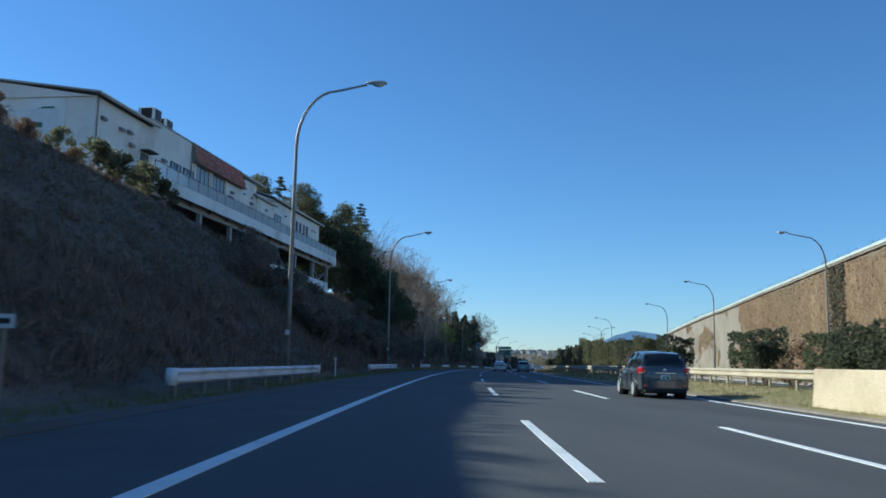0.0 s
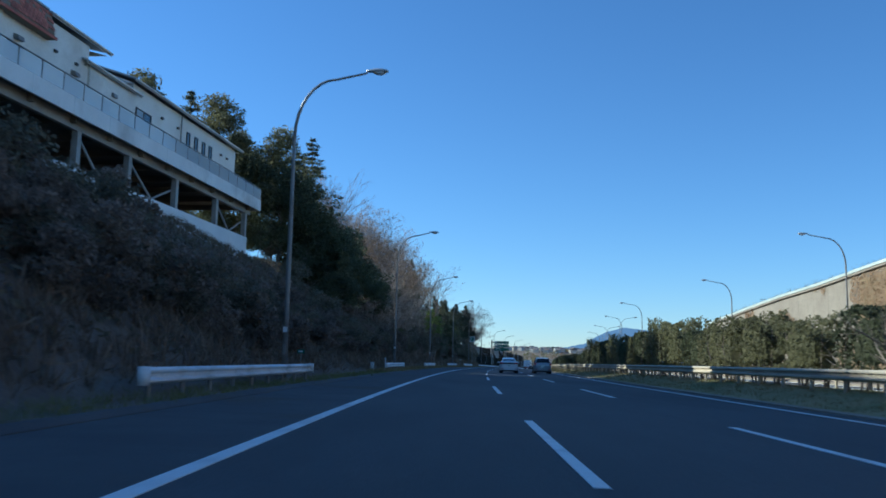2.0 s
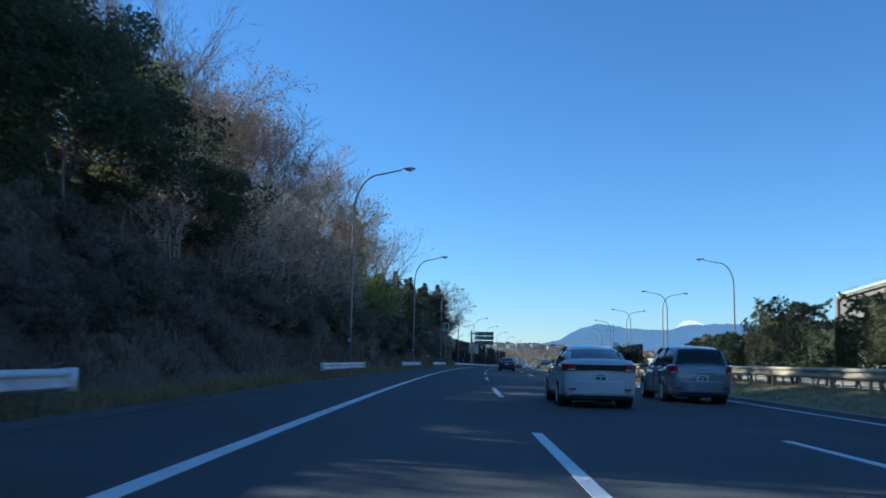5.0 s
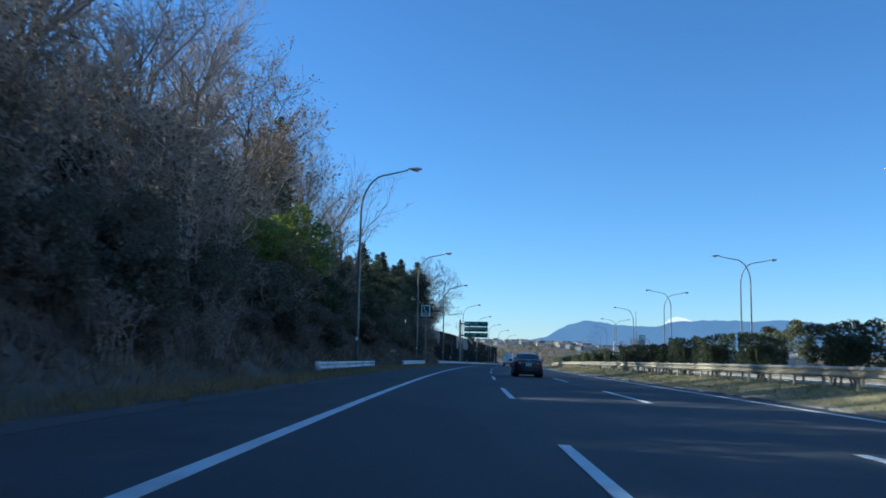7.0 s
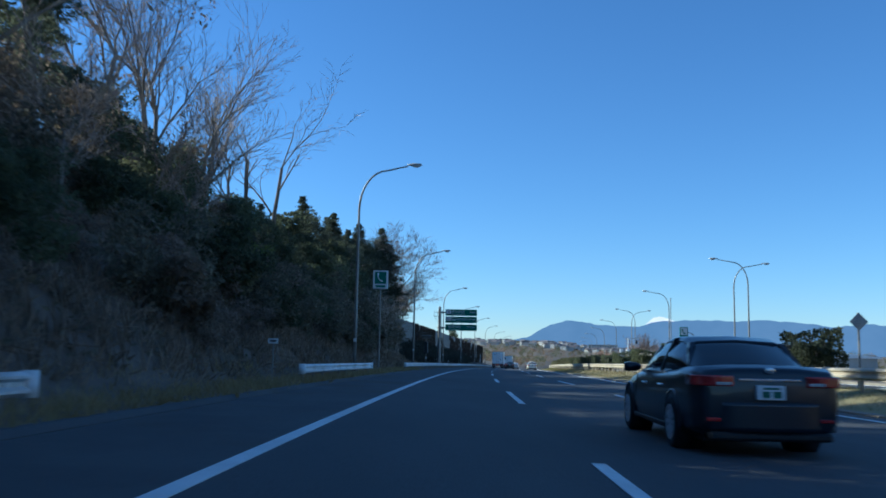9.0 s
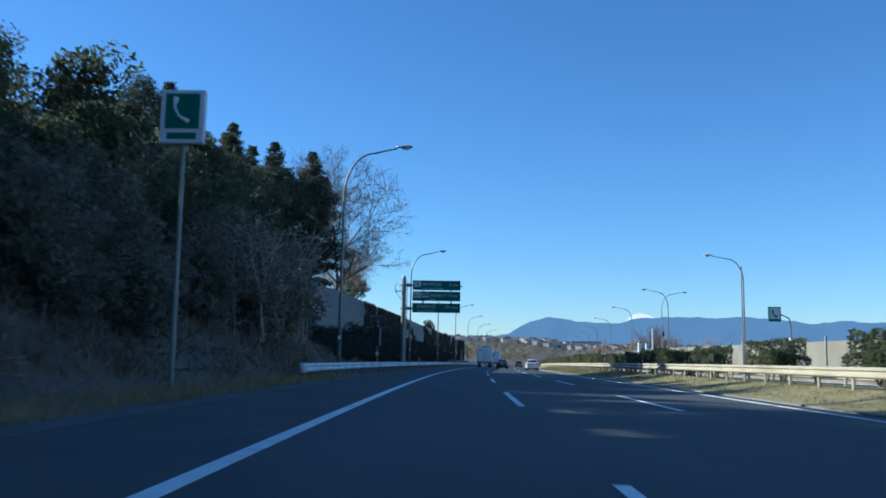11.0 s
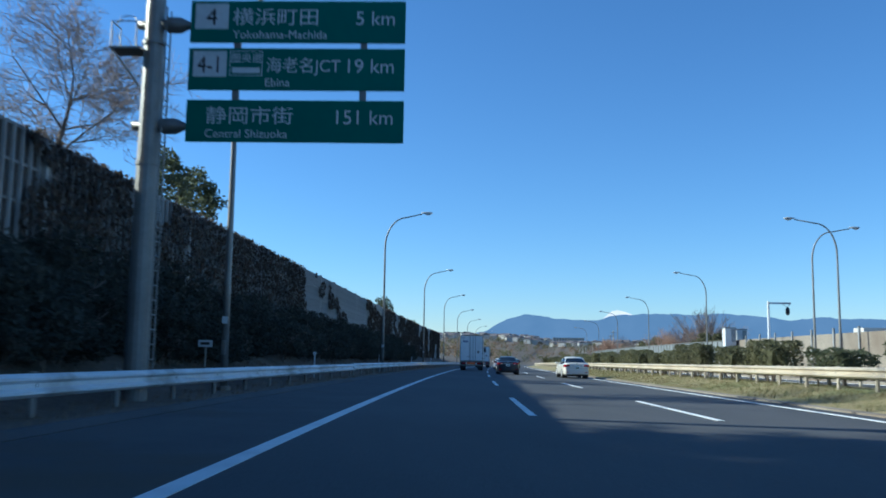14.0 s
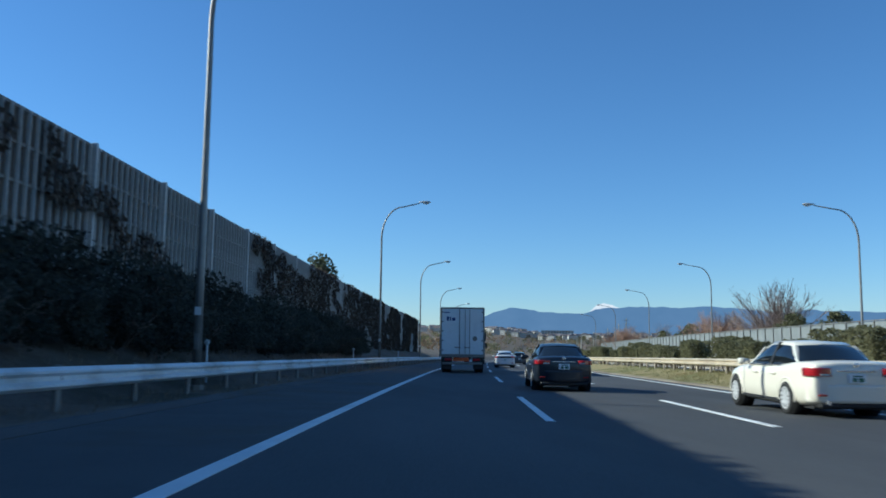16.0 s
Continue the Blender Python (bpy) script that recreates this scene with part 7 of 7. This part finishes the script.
cctv = thing("camera_mast", stand(373.5, 28.0, 0.3), "white gantry arm with a hanging traffic surveillance device", "mast")
part("mast", Geo().tube([(0, 0, 0), (0, 0, 6.9)], [0.13, 0.11], 12), RAIL_WHITE, cctv)
part("arm", Geo().box(0, 2.1, -0.06, 0.06, 6.65, 6.82, 0.01), RAIL_WHITE, cctv)
part("brace", Geo().tube([(1.35, 0, 6.65), (1.75, 0, 6.35), (2.1, 0, 6.7)], 0.03, 6), STEEL, cctv)
dome = Geo()
dome.soft = True
part("device", dome.tube([(1.8, 0, 6.35), (1.8, 0, 6.15), (1.8, 0, 5.8), (1.8, 0, 5.6)], [0.1, 0.2, 0.2, 0.1], 12), BLACK_PLASTIC, cctv)
box = thing("equipment_tower", stand(388.2, 28.3, 0.3), "pale boxy equipment tower beside the fence", "equipment", "equipment towers")
part("body", Geo().box(-0.6, 0.6, -0.6, 0.6, 0, 4.9, 0.04), SIGN_WHITE, box)
part("side_panel", Geo().box(0.1, 0.58, -0.62, -0.6, 3.4, 4.8), SIGN_BACK, box)
part("cap", Geo().box(-0.65, 0.65, -0.65, 0.65, 4.9, 5.0, 0.02), STEEL, box)
copy_thing(box, stand(389.6, 29.9, 0.2))
mast = thing("plain_mast", stand(319, 27.9, 0.3), "slender plain steel mast on the far verge", "mast")
part("pole", Geo().tube([(0, 0, 0), (0, 0, 11.0)], [0.09, 0.05], 10), STEEL, mast)
part("cap", Geo().tube([(0, 0, 11.0), (0, 0, 11.2)], 0.08, 8), STEEL, mast)
ts = thing("telephone_sign", stand(308, 28.2, 0.3), "green framed telephone sign on a bent arm across the road", "road sign")
arm = Geo()
arm.soft = True
part("pole", arm.tube([(0.9, 0, 0), (0.9, 0, 4.4), (0.75, 0, 5.2), (0.2, 0, 5.5), (0, 0, 5.5)], 0.06, 8), STEEL, ts)
b = part("sign_box", Geo().box(-1.12, 0.0, -0.1, 0.1, 4.9, 6.25, 0.02), SIGN_GREEN, ts)
part("sign_face", Geo().box(-1.02, -0.1, -0.112, -0.101, 5.15, 6.15), SIGN_WHITE, b)
hs = Geo()
part("handset_shape", hs.tube([(-0.75, -0.12, 5.95), (-0.75, -0.12, 5.7), (-0.62, -0.12, 5.45), (-0.36, -0.12, 5.35)], [0.1, 0.06, 0.06, 0.1], 8), SIGN_GREEN, b)
drum = thing("concrete_pillar", stand(223, 13.3, 0.4), "stout pale cylindrical pillar in the median", "pillar")
cy = Geo()
cy.soft = False
part("shaft", cy.tube([(0, 0, -0.1), (0, 0, 1.55)], 0.51, 24), CONCRETE, drum)
part("rim", Geo().tube([(0, 0, 1.55), (0, 0, 1.62)], 0.54, 24), STEEL, drum)
dia = thing("diamond_sign", stand(218, 14.0, 0.4), "diamond warning sign seen from its bare back", "road sign")
part("post", Geo().tube([(0, 0, -0.1), (0, 0, 2.7)], 0.04, 8), STEEL, dia)
part("plate", Geo().loft([[(0, y, 2.05), (0.33, y, 2.38), (0, y, 2.71), (-0.33, y, 2.38)] for y in (-0.06, -0.045)]), SIGN_BACK, dia)
shed = thing("warehouse", stand(385, 58, 0.6), "long low warehouse with a bright white roof", "building")
part("wall", Geo().box(-11, 11, -38, 38, -0.6, 3.3, 0.02), HOUSE_WALL, shed)
roof = part("roof", Geo().loft([[(-11.6, y, 3.2), (-11.6, y, 3.45), (0, y, 4.6), (11.6, y, 3.45), (11.6, y, 3.2)] for y in (-38.5, 38.5)]), TRUCK_WHITE, shed)
for i in range(9):
    part("window", Geo().box(-11.04, -10.98, -34 + 8 * i, -31 + 8 * i, 1.4, 2.4), WINDOW_PANE, shed)
tower = thing("apartment_block", stand(500, 92, 0.5), "pale apartment block with rows of windows beyond the fence", "building")
part("wall", Geo().box(-9, 9, -6, 6, -1, 7.5, 0.03), HOUSE_WALL, tower)
part("roof", Geo().box(-9.2, 9.2, -6.2, 6.2, 7.5, 7.8, 0.02), ROOF_GREY, tower)
part("roof_house", Geo().box(-5, 0, -3, 3, 7.8, 10.0, 0.02), HOUSE_WALL, tower)
for i in range(2):
    for j in range(5):
        w = part("window", Geo().box(-8 + 3.4 * j, -6.2 + 3.4 * j, -6.05, -5.98, 1.0 + 2.7 * i, 2.5 + 2.7 * i), FRAME_DARK, tower)
        part("pane", Geo().box(-7.9 + 3.4 * j, -6.3 + 3.4 * j, -6.08, -6.06, 1.1 + 2.7 * i, 2.4 + 2.7 * i), WINDOW_PANE, w)

# trees beyond the far verge


def fan_tree(m, seed, height, label, mat, stems=46):
    """A pollarded tree: many upright stems that fan out of a short trunk, split into twigs."""
    t = thing("fan_tree", m, label, "tree", "fan-shaped trees")
    r = random.Random(seed)
    trunk = Geo()
    trunk.soft = True
    part("trunk", trunk.tube([(0, 0, -0.5), (0, 0.05, height * 0.1), (0.1, 0, height * 0.2)], [0.3, 0.26, 0.24], 9), BARK, t)
    limbs, twigs = Geo(), Geo()
    for i in range(stems):
        a, tilt = r.uniform(0, 2 * math.pi), radians(r.uniform(3, 58))
        way = Vector((math.sin(tilt) * math.cos(a), math.sin(tilt) * math.sin(a), math.cos(tilt)))
        p, L = Vector((r.gauss(0, 0.12), r.gauss(0, 0.12), height * r.uniform(0.1, 0.2))), height * r.uniform(0.5, 0.82)
        path = [p]
        for k in range(5):
            way = (way + Vector((r.gauss(0, 0.05), r.gauss(0, 0.05), 0.03))).normalized()
            path.append(path[-1] + way * (L / 5))
        limbs.tube(path, [0.085, 0.07, 0.055, 0.04, 0.028, 0.016], 4, caps=False)
        for k in range(30):
            j = r.randint(2, 5)
            q = path[j].lerp(path[j - 1], r.random())
            e = q + (way + Vector((r.gauss(0, 0.4), r.gauss(0, 0.4), r.gauss(0, 0.2)))) * (height * r.uniform(0.06, 0.15))
            twigs.tube([q, e], [0.024, 0.012], 3, caps=False)
            for _ in range(2):
                f = q.lerp(e, r.uniform(0.3, 1))
                twigs.tube([f, f + (way + Vector((r.gauss(0, 0.5), r.gauss(0, 0.5), r.gauss(0, 0.3)))) * (height * r.uniform(0.03, 0.08))], [0.018, 0.009], 3, caps=False)
    part("limbwork", limbs, mat, t)
    part("twig_crown", twigs, mat, t)
    return t


fan_tree(spun(450, 40.3, 0), 49, 11.0, "dense fan-shaped bare tree beyond the far fence", TWIG)
scatter(lambda m: fan_tree(m, 50, 8.5, "reddish-brown bare tree with fanned twigs beyond the fence", RUSTY_TWIG, 40), [(488, 40, 60, 1.0), (497, 45, 20, 1.1), (484, 50, 140, 1.0), (528, 31.5, 100, 0.85), (537, 33, 200, 0.9), (545, 32, 300, 0.85), (556, 34, 10, 0.9), (505, 50, 80, 1.1)])
scatter(lambda m: bare_tree(m, 48, 13.0, "broad bare tree beyond the far fence", 0.0, 4, 1.1, 3, 0.85), [(545, 58, 200, 1.0), (600, 44, 20, 0.9), (560, 36, 90, 0.7), (640, 60, 150, 1.1), (575, 75, 300, 1.1), (620, 80, 40, 1.0), (660, 38, 250, 0.9), (690, 56, 10, 1.0)])
scatter(lambda m: broadleaf(m, 26, 7.0, 6.5, "rounded evergreen tree beyond the far fence", LEAF_OLIVE, 3500, 0.18), [(500, 40, 0, 1.0), (432, 36, 80, 0.8), (415, 34, 140, 0.7), (540, 42, 40, 1.0), (245, 36, 20, 0.8), (262, 38, 110, 0.8), (230, 42, 10, 0.9), (590, 55, 60, 1.1), (650, 48, 10, 1.0)])

# ---- the town on the far hillside ----


def far_house(m, w, l, h, label):
    t = thing("house", m, label, "house", "houses on the hill")
    part("wall", Geo().box(-w / 2, w / 2, -l / 2, l / 2, -2.0, h), HOUSE_WALL, t)
    part("roof", Geo().loft([[(-w / 2 - 0.5, y, h - 0.1), (0, y, h + w * 0.24), (w / 2 + 0.5, y, h - 0.1), (0, y, h - 0.05)] for y in (-l / 2 - 0.4, l / 2 + 0.4)]), HOUSE_ROOF, t)
    return t


RT = random.Random(33)
kinds = [far_house(on_bank(1420, -40), 7.5, 8.5, 5.2, "pale two-storey house with a dark roof on the hillside"), far_house(on_bank(1450, 30), 8.5, 7.5, 5.4, "wide pale house with a dark roof on the hillside"), far_house(on_bank(1480, -10), 6.5, 8, 5.0, "small pale house with a dark roof on the hillside")]
for i in range(230):
    s, d = RT.uniform(1340, 1700), RT.uniform(-250, 280)
    copy_thing(RT.choice(kinds), on_bank(s, d) @ pose(0, 0, 0, 0, 0, RT.uniform(-40, 40) + 90 * RT.randint(0, 1)))
flats = thing("apartment_block", on_bank(1500, 20), "long white apartment block on the far hillside", "building")
part("wall", Geo().box(-22, 22, -6, 6, -3, 11, 0.05), HOUSE_WALL, flats)
part("roof", Geo().box(-22.3, 22.3, -6.3, 6.3, 11, 11.5), ROOF_GREY, flats)
for i in range(4):
    for j in range(11):
        part("window", Geo().box(-20.5 + 3.9 * j, -18 + 3.9 * j, -6.08, -5.98, 0.6 + 2.7 * i, 2.2 + 2.7 * i), WINDOW_PANE, flats)
c = []
for i in range(1500):
    s, d = RT.uniform(640, 1720), RT.uniform(-300, 380)
    if -9 < d < 34 and s < 880:
        continue
    p = at(s, d, land(s, d) + rise(s, d))
    k = RT.uniform(1.5, 4.0)
    q = rng.normal(size=(84, 3))
    q /= np.linalg.norm(q, axis=1)[:, None]
    c.append(np.array(tuple(p)) + q * [k, k, k * 0.8] + [0, 0, k * 0.9])
half_ = len(c) // 2
tagged(part("far_woods", leaves(np.concatenate(c[:half_]), 0.5, rng, 0.2, 0.6), LEAF_OLIVE), "dull green woods between the far houses", "woods", kind="stuff")
tagged(part("far_woods", leaves(np.concatenate(c[half_:]), 0.45, rng, 0.2, 0.5), LEAF_BROWN), "brown winter woods between the far houses", "woods", kind="stuff")
for i in range(9):
    s = 560 + 38 * i
    u = thing("utility_pole", on_bank(s, 36 + 3 * math.sin(i)), "grey concrete utility pole with cross arms", "utility pole", "utility poles")
    part("pole", Geo().tube([(0, 0, -0.5), (0, 0, 11.0)], [0.17, 0.1], 8), CONCRETE, u)
    for z in (9.4, 10.3):
        part("cross_arm", Geo().box(-0.9, 0.9, -0.05, 0.05, z, z + 0.1), STEEL, u)
